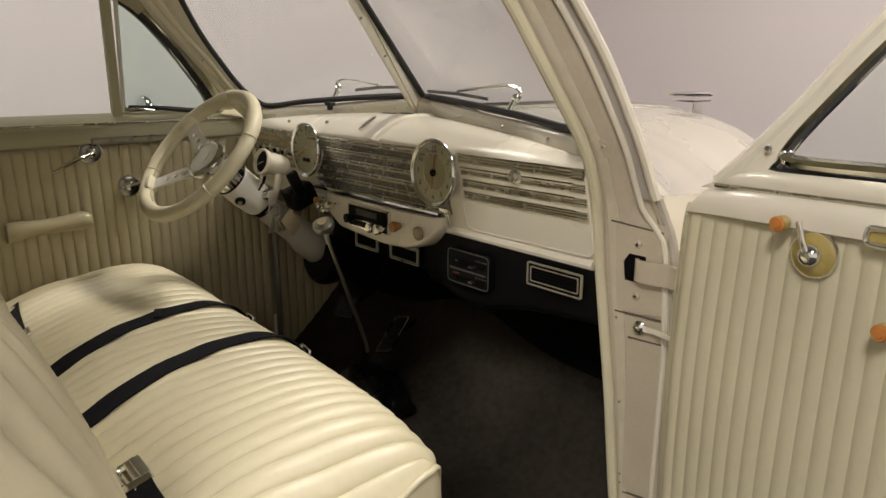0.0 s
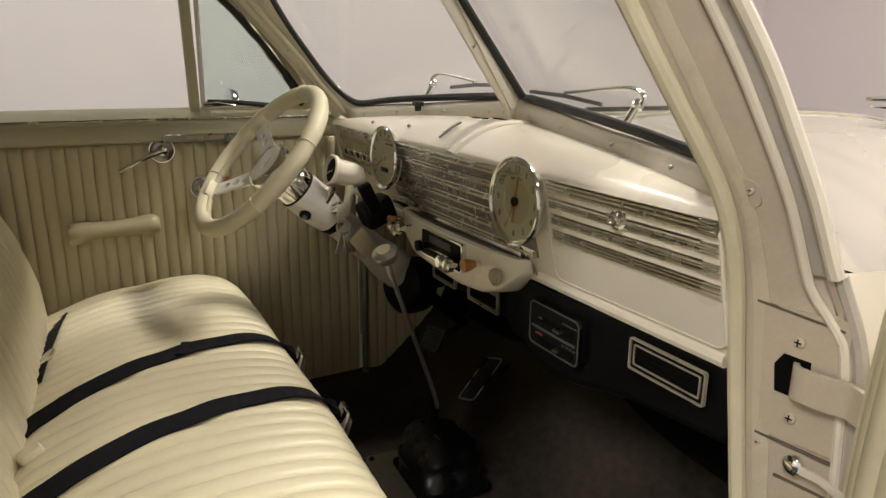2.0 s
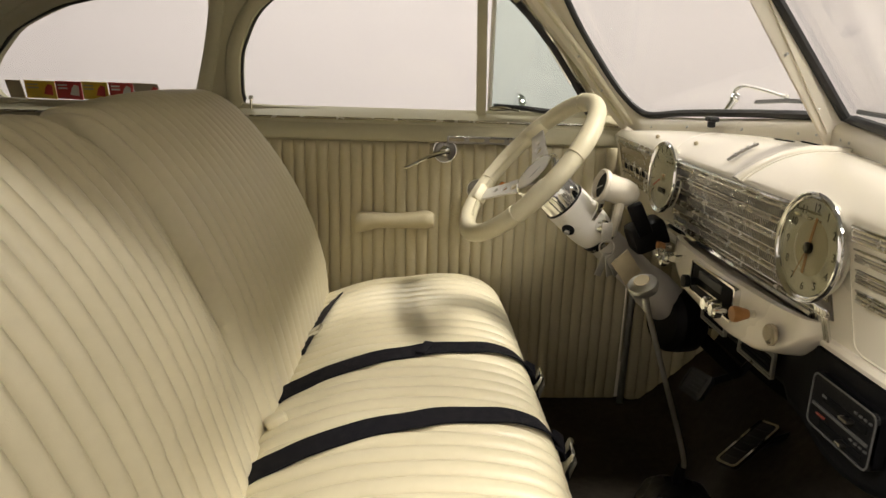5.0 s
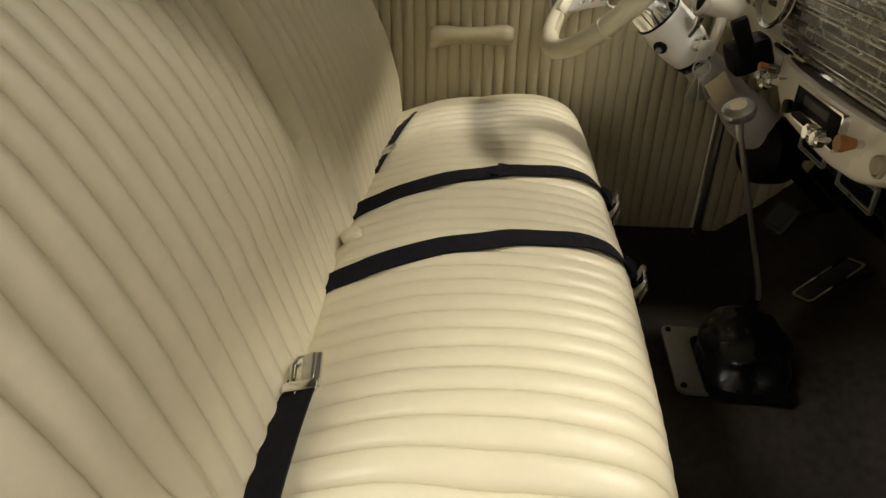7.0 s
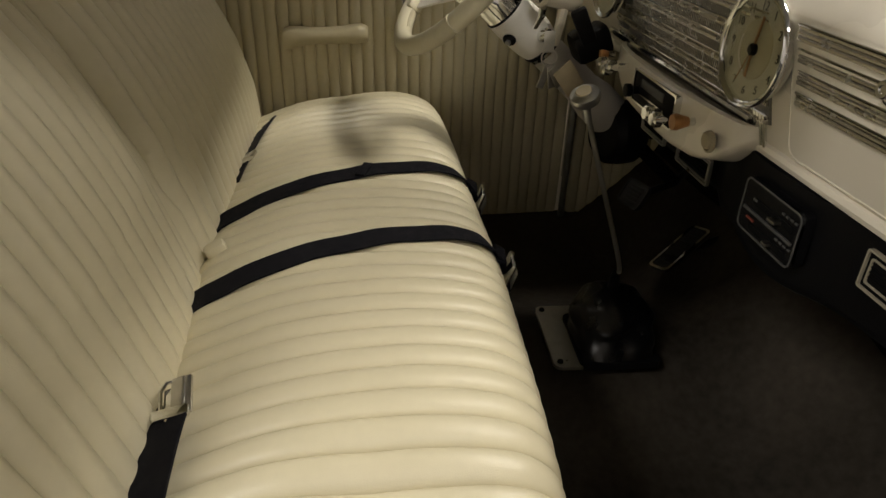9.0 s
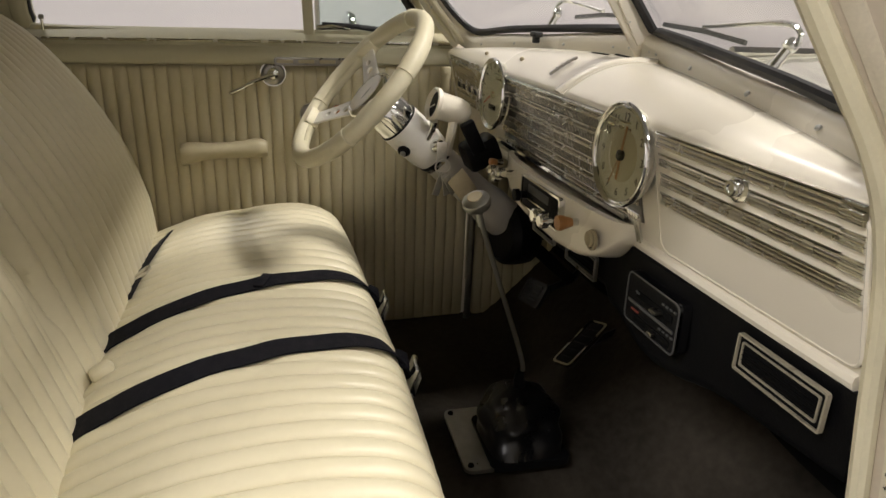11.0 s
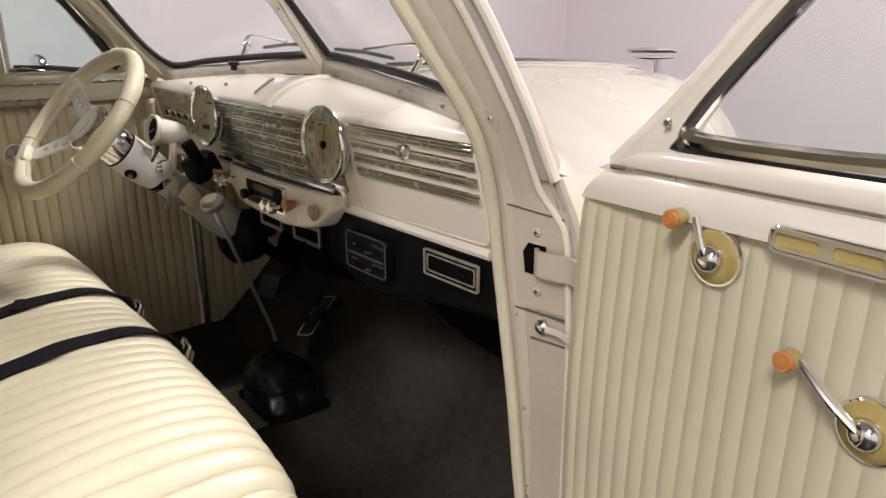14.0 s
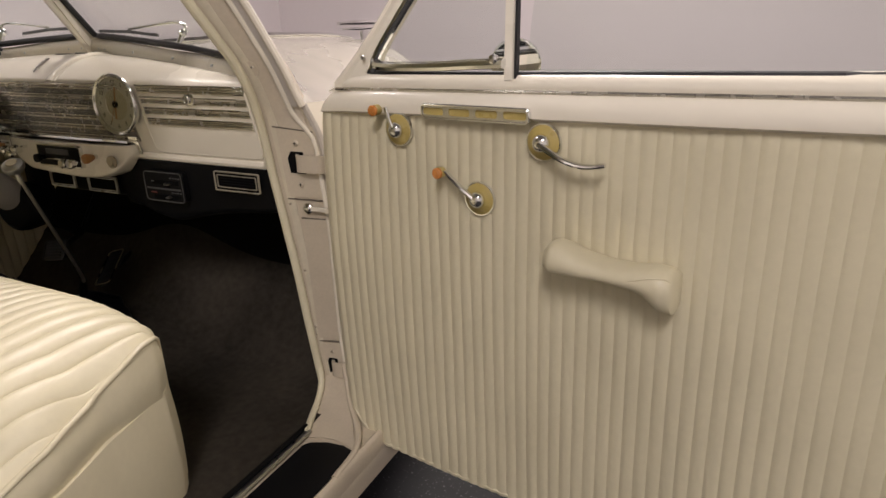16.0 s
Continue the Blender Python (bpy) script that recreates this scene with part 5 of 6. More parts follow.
part("horn_button", lathe([(0.0, 0.012), (0.044, 0.0125), (0.043, 0.017), (0.030, 0.0205), (0.0, 0.022)], HM, 36), M_WHITE, sw, "cream horn button")
for s in (-1, 1):
    part("emblem_arc", tube([HM @ Vector((s * (0.006 + 0.022 * math.cos(radians(q)) ** 2), 0.034 * math.sin(radians(q)), 0.0215 - 0.004 * abs(math.sin(radians(q))))) for q in range(-80, 81, 16)], 0.0013, 5), M_STEEL, sw, "thin dark emblem arc")

col = thing("steering_column", SC + SD * 0.3, "cream steering column with chrome collar and key switch", "steering column")
CMX = aim(SC, SD, (1, 0, 0))
part("collar", lathe([(0.0, 0.050), (0.036, 0.050), (0.040, 0.056), (0.0445, 0.082), (0.0450, 0.108), (0.0, 0.108)], CMX, 32), M_CHROME, col, "bright chrome collar")
part("collar_line", lathe([(0.0, 0.107), (0.0465, 0.107), (0.0465, 0.111), (0.0, 0.111)], CMX, 32), M_BLACK, col)
part("shroud", lathe([(0.0, 0.111), (0.0465, 0.111), (0.0470, 0.165), (0.0450, 0.195), (0.0405, 0.215), (0.0, 0.216)], CMX, 32), M_WHITE, col, "white painted shroud")
part("shroud_line", lathe([(0.0, 0.216), (0.0415, 0.216), (0.0415, 0.221), (0.0395, 0.224), (0.0, 0.224)], CMX, 28), M_BLACK, col, "black ring")
part("shroud_line", lathe([(0.0, 0.224), (0.040, 0.224), (0.040, 0.231), (0.0, 0.231)], CMX, 28), M_CHROME, col, "chrome ring")
part("lower_tube", lathe([(0.0, 0.231), (0.036, 0.231), (0.038, 0.36), (0.046, 0.40), (0.046, 0.455), (0.036, 0.47), (0.0, 0.472)], CMX, 28), M_GREY, col, "grey painted lower tube")
part("steering_shaft", lathe([(0.0, 0.465), (0.016, 0.465), (0.016, 0.72), (0.0, 0.72)], CMX, 14), M_DARK, col, "black steering shaft")
hz = (Vector((0.62, -0.36, -0.62)) - SD * Vector((0.62, -0.36, -0.62)).dot(SD)).normalized()
bt = part("hazard_button", lathe([(0.0, 0.0), (0.0135, 0.0), (0.0135, 0.006), (0.011, 0.009), (0.0, 0.009)], aim(SC + SD * 0.148 + hz * 0.044, hz), 20), M_BLACK, col, "round black button")
part("button_cap", lathe([(0.0, 0.008), (0.006, 0.008), (0.0055, 0.014), (0.0, 0.015)], aim(SC + SD * 0.148 + hz * 0.044, hz), 14), M_STEEL, bt)
kd = (Vector((1, 0.2, 0.35)) - SD * Vector((1, 0.2, 0.35)).dot(SD)).normalized()
kp = SC + SD * 0.190 + kd * 0.040
part("ignition_lock", lathe([(0.0, 0.0), (0.015, 0.0), (0.014, 0.018), (0.011, 0.026), (0.0, 0.027)], aim(kp, kd), 18), M_CHROME, col, "chrome ignition lock")
part("turn_lever", tube([SC + SD * 0.165 + kd * 0.044, SC + SD * 0.160 + kd * 0.062 + Vector((0, 0.004, 0.016)), SC + SD * 0.155 + kd * 0.070 + Vector((0, 0.006, 0.028))], [0.006, 0.007, 0.008], 10), M_CHROME, col, "short chrome lever")
keys = thing("key_ring", kp + kd * 0.03, "bunch of keys with paper tag hanging from the ignition", "keys")
kq = kp + kd * 0.030
part("key", rbox(kq + Vector((0.004, -0.002, -0.012)), (0.004, 0.022, 0.042), 0.0015), M_KEY, keys, "chrome key")
part("ring", tube([kq + Vector((0.008, 0.016 * math.cos(q), -0.042 + 0.016 * math.sin(q))) for q in [2 * math.pi * k / 18 for k in range(18)]], 0.0018, 6, True), M_KEY, keys, "split ring")
for dx, dy, tilt in ((0.010, -0.008, -0.3), (0.014, 0.006, 0.25), (0.018, 0.014, 0.6)):
    part("key", rbox(kq + Vector((dx, dy, -0.078)), (0.003, 0.018, 0.050), 0.001, Euler((tilt, 0.1, 0.4)).to_matrix()), M_KEY, keys, "hanging chrome key")
part("tag", rbox(kq + Vector((0.022, 0.040, -0.080)), (0.002, 0.044, 0.068), 0.001, Euler((0.7, 0.1, 0.3)).to_matrix()), M_TAG, keys, "tan paper tag")

# ---- gear lever ----
gl = thing("gear_lever", (-0.02, 0.0, 0.36), "floor gear lever with polished knob and black boot", "gear lever")
KNOB = Vector((-0.012, -0.106, 0.843))
FOOT = Vector((-0.030, 0.008, 0.445))
part("knob", lathe([(0.0, -0.020), (0.007, -0.019), (0.013, -0.013), (0.0235, -0.006), (0.0260, 0.002), (0.0245, 0.009), (0.018, 0.0135), (0.0, 0.0155)], aim(KNOB, (0.25, -0.40, 0.88)), 28), M_STEEL, gl, "worn polished metal knob")
part("knob_plate", lathe([(0.0, 0.0145), (0.014, 0.0146), (0.0125, 0.0160), (0.0, 0.0165)], aim(KNOB, (0.25, -0.40, 0.88)), 18), M_TAN, gl, "pale shift pattern disc")
part("neck", lathe([(0.0, -0.044), (0.0062, -0.044), (0.0062, -0.016), (0.0, -0.016)], aim(KNOB, (0.06, -0.26, 0.96)), 14), M_STEEL, gl)
part("rod", tube(smooth_path([KNOB + Vector((-0.003, 0.012, -0.040)), KNOB.lerp(FOOT + Vector((0.012, -0.004, 0.07)), 0.5), FOOT + Vector((0.012, -0.004, 0.075)), FOOT + Vector((0.010, -0.004, 0.040)), FOOT], 6), 0.0048, 10), M_ROD, gl, "bent steel rod")
part("sleeve", tube(smooth_path([FOOT + Vector((0.011, -0.004, 0.052)), FOOT + Vector((0.006, -0.004, 0.030)), FOOT + Vector((0.0, 0.0, -0.01))], 5), [0.0075 + 0.0006 * k for k in range(11)], 12), M_BLACK, gl, "black rubber sleeve")
# boot: a skirt of folds round the rod, on a bright floor plate


def boot_fn(u, v):
    a = 2 * math.pi * u
    c, q = math.cos(a), math.sin(a)
    sq = 1 / (abs(c) ** 4 + abs(q) ** 4) ** 0.25                    # nearly square at its foot
    w = min(1.0, 0.16 + 1.3 * v ** 0.75)
    fold = 0.16 * math.sin(5 * a + v * 6) * v * (1 - v) * 2 + 0.10 * math.sin(v * 15 + 2.0 * math.sin(a) + math.cos(2 * a)) * (1 - v * v) + 0.05 * math.sin(11 * a - 9 * v) * (1 - v)
    r = (0.073 * w * (1 + fold)) * (1 + (sq - 1) * v ** 2)
    return (FOOT.x + (0.028 - FOOT.x) * v + r * 1.05 * c, FOOT.y + (-0.010 - FOOT.y) * v + r * q, FOOT.z + 0.012 - 0.078 * v ** 1.7)


part("boot", sheet(boot_fn, 64, 30), material("boot_rubber", (0.003, 0.003, 0.0035), 0.3, vary=0.2, scale=30, bump=0.2, bump_scale=200), gl, "black folded vinyl boot", 60)
pr = Euler((0, 0.0, radians(-3))).to_matrix()
part("boot_base", plate(rrect(0.162, 0.152, 0.014, 4), [], lambda a, b: Vector((0.028, -0.010, 0.3800)) + pr @ Vector((a, b, 0)), lambda a, b: Vector((0.028, -0.010, 0.366)) + pr @ Vector((a, b, 0))), M_BLACK, gl, "black boot base")
fp = part("floor_plate", plate(rrect(0.196, 0.186, 0.016, 3), [], lambda a, b: Vector((0.006, -0.040, 0.3735)) + pr @ Vector((a, b, 0)), lambda a, b: Vector((0.006, -0.040, 0.366)) + pr @ Vector((a, b, 0))), M_STEEL, gl, "polished metal floor plate")
for a, b in ((-0.083, -0.080), (0.083, -0.080), (-0.083, 0.078)):
    part("screw", lathe([(0.0, 0.0), (0.006, 0.0), (0.005, 0.004), (0.0, 0.0045)], aim(Vector((0.006, -0.040, 0.3735)) + pr @ Vector((a, b, 0)), (0, 0, 1)), 12), M_BLACK, fp, "dark screw head")

# ---- pedals ----


def pedal(name, c0, c1, w, label, trim):
    p = thing(name, (c0[0], c0[1] + 0.1, c0[2]), label, "pedal")
    a, b = Vector(c0), Vector(c1)
    d = (b - a).normalized()
    side = d.cross(Vector((0, -0.6, 0.8))).normalized()
    n = side.cross(d)
    rot = Matrix((side, d, n)).transposed()
    part("pad", rbox((a + b) / 2, (w, (b - a).length, 0.016), 0.008, rot), M_RUBBER, p, "black rubber pad")
    part("pad_trim", plate(rrect(w + 0.008, (b - a).length + 0.008, 0.012, 4), [rrect(w - 0.004, (b - a).length - 0.004, 0.009, 4)], lambda x, y: (a + b) / 2 + rot @ Vector((x, y, 0.009)), lambda x, y: (a + b) / 2 + rot @ Vector((x, y, 0.001))), trim, p, "metal pad trim")
    for k in range(5):
        part("rib", rbox(a.lerp(b, (k + 1) / 6) + n * 0.009, (w * 0.7, 0.006, 0.004), 0.001, rot), M_RUBBER, p)
    part("arm", tube([(a + b) / 2 - n * 0.006, (a + b) / 2 + Vector((0, 0.10, 0.03)), (a + b) / 2 + Vector((0, 0.18, 0.14))], 0.009, 8), M_BLACK, p, "black pedal arm")
    return p


pedal("accelerator_pedal", (-0.182, 0.178, 0.392), (-0.234, 0.292, 0.454), 0.050, "long black accelerator pedal with bright trim", M_CHROME)
pedal("brake_pedal", (-0.385, 0.175, 0.452), (-0.395, 0.205, 0.500), 0.085, "black rubber brake pedal with dark trim", M_RUBBER)

# ---- driver door fittings ----


def crank(name, base, n, arm_pts, knob, label, door, disc=M_IVORY, knob_mat=M_AMBER):
    """A window crank or handle on a door: escutcheon, boss, arm and, for cranks, a knob."""
    m = aim(base, n)
    c = part(name, lathe([(0.0, 0.0), (0.030, 0.0), (0.031, 0.003), (0.027, 0.007), (0.016, 0.009), (0.0, 0.009)], m, 28), disc, door, label)
    part("rim_ring", lathe([(0.0295, 0.0), (0.0318, 0.002), (0.0305, 0.0055), (0.0285, 0.0055)], m, 28), M_CHROME, c)
    part("boss", lathe([(0.0, 0.006), (0.0135, 0.006), (0.0150, 0.010), (0.0145, 0.016), (0.0115, 0.021), (0.006, 0.0235), (0.0, 0.024)], m, 22), M_CHROME, c, "chrome boss")
    k = 5 * (len(arm_pts) - 1)
    part("arm", tube(smooth_path(arm_pts, 5), [0.0075 - 0.0028 * i / k for i in range(k + 1)], 10, False, 0.75), M_CHROME, c, "chrome arm")
    if knob:
        part("knob", lathe([(0.0, 0.0), (0.007, 0.0), (0.010, 0.005), (0.0108, 0.012), (0.0098, 0.017), (0.0, 0.017)], aim(knob, n), 20), disc, c, "yellowed ivory knob")
        part("knob_cap", lathe([(0.0, 0.0), (0.0100, 0.0), (0.0103, 0.004), (0.0085, 0.0062), (0.006, 0.0060), (0.005, 0.0072), (0.0, 0.0075)], aim(Vector(knob) + Vector(n).normalized() * 0.0171, n), 20), knob_mat, c, "amber knob cap")
    return c


LX = -0.714
lh = Vector((LX, -0.408, 0.975))
crank("door_handle", lh, (1, 0, 0), [lh + Vector((0.022, 0, 0)), lh + Vector((0.034, -0.045, -0.014)), lh + Vector((0.036, -0.09, -0.036)), lh + Vector((0.036, -0.105, -0.042))], None, "chrome lever handle", ldoor, M_LOUVRE)
lc = Vector((LX, -0.318, 0.874))
crank("window_crank", lc, (1, 0, 0), [lc + Vector((0.020, 0, 0)), lc + Vector((0.026, 0.030, 0.008)), lc + Vector((0.027, 0.056, 0.016))], lc + Vector((0.018, 0.060, 0.018)), "chrome window crank", ldoor, M_LOUVRE)


def arm_fn(p, n, du, full=1.0):
    """A padded arm rest: p the foot of its bulb end on the panel, n out of the panel, du along it to the squarer end, full how much its ends swell."""
    p, n, du = Vector(p), Vector(n), Vector(du)
    TOP = [(0.0, 0.014), (0.03, 0.029), (0.09, 0.039), (0.18, 0.036), (0.30, 0.026), (0.50, 0.019), (0.70, 0.021), (0.85, 0.028), (0.95, 0.026), (1.0, 0.016)]
    LOW = [(0.0, 0.012), (0.04, 0.020), (0.12, 0.023), (0.45, 0.020), (0.68, 0.022), (0.80, 0.027), (0.90, 0.036), (1.0, 0.041)]
    OUT = [(0.0, 0.042), (0.03, 0.060), (0.10, 0.074), (0.25, 0.073), (0.50, 0.068), (0.75, 0.072), (0.92, 0.074), (1.0, 0.066)]

    def fn(u, v):
        a = 2 * math.pi * u
        c, q = math.cos(a), math.sin(a)
        w = 0.066 + (lerp(OUT, v)[0] - 0.066) * full
        h = lerp(TOP, v)[0] if q > 0 else lerp(LOW, v)[0]
        h = 0.021 + (h - 0.021) * full
        block = min(1.0, max(0.0, (v - 0.74) / 0.16))
        under = 1 - 0.55 * max(0.0, -q) * (1 - 0.85 * block)
        pucker = 0.0012 * math.sin(9 * a) * (max(0.0, 1 - v * 7) + max(0.0, 1 - (1 - v) * 6))
        return p + du * v + n * (under * (w / 2 + w / 2 * math.copysign(abs(c) ** 0.6, c)) - 0.002) + Vector((0, 0, h * math.copysign(abs(q) ** 0.75, q) + pucker))
    return fn


def cap_ends(bm):
    bm.verts.ensure_lookup_table()
    bmesh.ops.remove_doubles(bm, verts=bm.verts, dist=1e-5)
    ed = [e for e in bm.edges if len(e.link_faces) == 1]
    bmesh.ops.holes_fill(bm, edges=ed, sides=0)
    return bm


part("arm_rest", cap_ends(sheet(arm_fn((LX, -0.432, 0.792), (0.8, 0, 0), (0, -0.203, -0.002), 0.42), 28, 36)), M_VINYL_SHADE, ldoor, "cream padded vinyl arm rest", 70)


def ivory_strip(p, du, n, door, insert, h=0.027, rim=None):
    """A long chrome frame with four inserts on a door rail."""
    p, du, n = Vector(p), Vector(du), Vector(n)
    L, d, up = du.length, du.normalized(), Vector((0, 0, 1))

    def at(a, b, k):
        return p + d * (L / 2 + a) + up * b + n * k
    holes = [rrect(L / 4 - 0.012, h * 0.46, h * 0.15, 3, -L / 2 + L * (i + 0.5) / 4, 0) for i in range(4)]
    o = part("trim_strip", plate(rrect(L, h, h * 0.33, 4), holes, lambda a, b: at(a, b, 0.011), lambda a, b: at(a, b, 0.0)), rim or M_CHROME, door, "chrome frame with four ivory inserts")
    part("frame_edge", tube([at(a, b, 0.011) for a, b in rrect(L - 0.004, h - 0.004, h * 0.3, 4)], h * 0.08, 6, True), rim or M_CHROME, o)
    for i in range(4):
        x = -L / 2 + L * (i + 0.5) / 4
        part("insert", plate(rrect(L / 4 - 0.012, h * 0.46, h * 0.15, 3, x, 0), [], lambda a, b: at(a, b, 0.008), lambda a, b: at(a, b, 0.001)), insert, o, "yellowed ivory insert")
    return o


ivory_strip((LX + 0.012, -0.405, 1.006), (0, 0.205, -0.002), (1, 0, 0), ldoor, M_TAN, 0.019, M_LOUVRE)
lk = part("lock_button", tube([(-0.748, -0.905, 1.066), (-0.748, -0.905, 1.092)], 0.0035, 8), M_CHROME, ldoor, "chrome lock button")
part("tip", lathe([(0.0, 0.0), (0.006, 0.0), (0.0065, 0.006), (0.004, 0.010), (0.0, 0.0105)], aim((-0.748, -0.905, 1.090), (0, 0, 1)), 12), M_STEEL, lk)
lvw = part("vent_window", plate([(-0.292, 1.072), (-0.055, 1.074), (-0.05, 1.10), (-0.09, 1.165), (-0.16, 1.253), (-0.245, 1.338), (-0.296, 1.38)], [], lambda y, z: (side_x(z) - 0.010, y, z), lambda y, z: (side_x(z) - 0.014, y, z)), M_VENT, ldoor, "slightly green tinted glass")
lvw.visible_shadow = False
part("post", ribbon([(side_x(1.06) + 0.006, -0.314, 1.062), (side_x(1.40) + 0.006, -0.330, 1.395)], 0.024, 0.02, (0, 1, 0)), M_HEAD, lvw, "slim cream upright post")
part("frame", tube([(side_x(z) - 0.006, y, z) for y, z in ((-0.291, 1.074), (-0.294, 1.2), (-0.298, 1.385))], 0.006, 8), M_WHITE, lvw, "pale metal frame")
part("lower_frame", tube([(side_x(1.075) - 0.004, -0.285, 1.078), (side_x(1.075) - 0.002, -0.17, 1.074), (side_x(1.075) - 0.004, -0.05, 1.072)], 0.006, 8), M_RUBBER, lvw, "black rubber lower edge")
part("vent_bar", tube([(side_x(1.08) + 0.010, -0.282, 1.092), (side_x(1.08) + 0.014, -0.20, 1.086), (side_x(1.07) + 0.010, -0.085, 1.072)], [0.004, 0.006, 0.008], 8), M_RUBBER, lvw, "dark lower bar of the ajar vent window")
part("edge_strip", ribbon([(side_x(1.25) + 0.012, -0.160, 1.252), (side_x(1.15) + 0.012, -0.086, 1.152)], 0.012, 0.008, (0, 0.7, 0.7)), M_CHROME, lvw, "bright chrome strip on the front edge")
part("latch", tube([(side_x(1.08) + 0.012, -0.295, 1.083), (side_x(1.08) + 0.016, -0.262, 1.086), (side_x(1.08) + 0.018, -0.215, 1.079)], [0.006, 0.005, 0.004], 8), M_CHROME, lvw, "small chrome latch")


def mirror(c, n, foot, door):
    m = aim(c, n)
    head = part("side_mirror", lathe([(0.0, -0.024), (0.026, -0.022), (0.045, -0.012), (0.050, 0.0), (0.050, 0.004), (0.047, 0.005), (0.0, 0.004)], m, 36), M_CHROME, door, "round chrome outside mirror")
    part("mirror_glass", lathe([(0.0, 0.0045), (0.046, 0.0055), (0.046, 0.0065), (0.0, 0.0065)], m, 36), M_MIRROR, head, "mirror glass")
    part("mirror_arm", tube([m @ Vector((0, 0, -0.020)), (Vector(c) + Vector(foot)) / 2 + Vector((0, 0, -0.01)), foot], 0.006, 8), M_CHROME, head, "chrome arm")


M_MIRROR = material("mirror_glass", (0.75, 0.76, 0.78), 0.03, metal=1.0, vary=0.01)
mirror((-0.895, -0.195, 1.070), (0.05, -1.0, 0.0), (-0.84, -0.17, 1.00), ldoor)

# stickers in the quarter window
for i, (y0, y1, mt) in enumerate(((-1.515, -1.478, M_TAN), (-1.474, -1.400, M_YELLOW), (-1.398, -1.335, M_RED), (-1.333, -1.270, M_YELLOW), (-1.266, -1.206, M_RED), (-1.200, -1.138, M_TAN))):
    st = thing("window_sticker", (side_x(1.09) - 0.016, (y0 + y1) / 2, 1.08), "faded souvenir sticker inside the rear quarter window", "sticker", "window stickers")
    tilt = (0.006 if i in (0, 5) else 0.0)
    part("backing", plate([(y0, 1.078), (y1, 1.076), (y1 - tilt, 1.121), (y0 - tilt, 1.122)], [], lambda y, z: (side_x(z) - 0.0165, y, z), lambda y, z: (side_x(z) - 0.0195, y, z)), mt, st)
    w = y1 - y0
    if i:
        other = M_WHITE if mt is M_RED else M_RED
        part("print_shape", plate([(y1 - 0.030, 1.088), (y1 - 0.008, 1.085), (y1 - 0.006, 1.110), (y1 - 0.016, 1.114), (y1 - 0.024, 1.104)], [], lambda y, z: (side_x(z) - 0.0155, y, z), lambda y, z: (side_x(z) - 0.0163, y, z)), other, st, "faded printed shape")
        for k in range(2):
            part("print_bar", plate([(y0 + 0.006, 1.110 - 0.008 * k), (y0 + w * 0.45, 1.110 - 0.008 * k), (y0 + w * 0.45, 1.114 - 0.008 * k), (y0 + 0.006, 1.114 - 0.008 * k)], [], lambda y, z: (side_x(z) - 0.0155, y, z), lambda y, z: (side_x(z) - 0.0163, y, z)), M_WHITE if mt is M_RED else M_TAN, st, "pale printed bar")

# ---- wipers, mirror button, screws ----
for side, piv, lab in ((1, (0.300, 0.165, 1.114), "chrome wiper arm with black blade outside the passenger pane"), (-1, (-0.365, 0.145, 1.124), "chrome wiper arm with black blade outside the driver pane")):
    w = thing("wiper", piv, lab, "wiper", "wipers")
    pv = Vector(piv)
    part("pivot", lathe([(0.0, -0.03), (0.007, -0.03), (0.007, 0.0), (0.010, 0.003), (0.010, 0.010), (0.006, 0.016), (0.0, 0.017)], aim(pv + Vector((0, 0.025, 0.012)), (0.1 * side, 0.5, 0.8)), 18), M_CHROME, w, "chrome pivot")
    dx = -0.19 if side > 0 else 0.19
    part("arm", tube(smooth_path([pv + Vector((-dx * 0.06, 0.03, 0.018)), pv + Vector((-dx * 0.05, 0.032, 0.034)), pv + Vector((dx * 0.10, 0.036, 0.043)), pv + Vector((dx * 0.45, 0.035, 0.040)), pv + Vector((dx, 0.034, 0.030))], 4), 0.004, 8), M_CHROME, w, "slim chrome arm")
    part("blade", ribbon([pv + Vector((dx * 0.45, 0.03, 0.014)), pv + Vector((dx * 1.0, 0.034, 0.023)), pv + Vector((dx * 1.6, 0.038, 0.026))], 0.007, 0.005, (0, 0.3, 1)), M_BLADE, w, "slim dark blade")
mb = thing("mirror_clip", (-0.29, 0.11, 1.10), "small black clip on the windshield moulding", "clip")
part("clip_body", rbox((-0.292, 0.098, 1.103), (0.030, 0.018, 0.010), 0.003), M_RUBBER, mb)
part("clip_foot", rbox((-0.292, 0.098, 1.094), (0.012, 0.014, 0.016), 0.003), M_RUBBER, mb)


def screw(p, n, parent, r=0.0055, mat=M_STEEL):
    s = part("screw", lathe([(0.0, 0.0), (r, 0.0), (r * 0.9, r * 0.35), (r * 0.5, r * 0.6), (0.0, r * 0.65)], aim(p, n), 14), mat, parent, "round screw head")
    m = aim(p, n)
    for d in ((1, 0, 0), (0, 1, 0)):
        v = Vector(d)
        part("screw_slot", ribbon([m @ (v * -r * 0.55 + Vector((0, 0, r * 0.62))), m @ (v * r * 0.55 + Vector((0, 0, r * 0.62)))], r * 0.22, r * 0.12, m.to_3x3() @ Vector((-v.y, v.x, 0))), M_DARK, s)
    return s


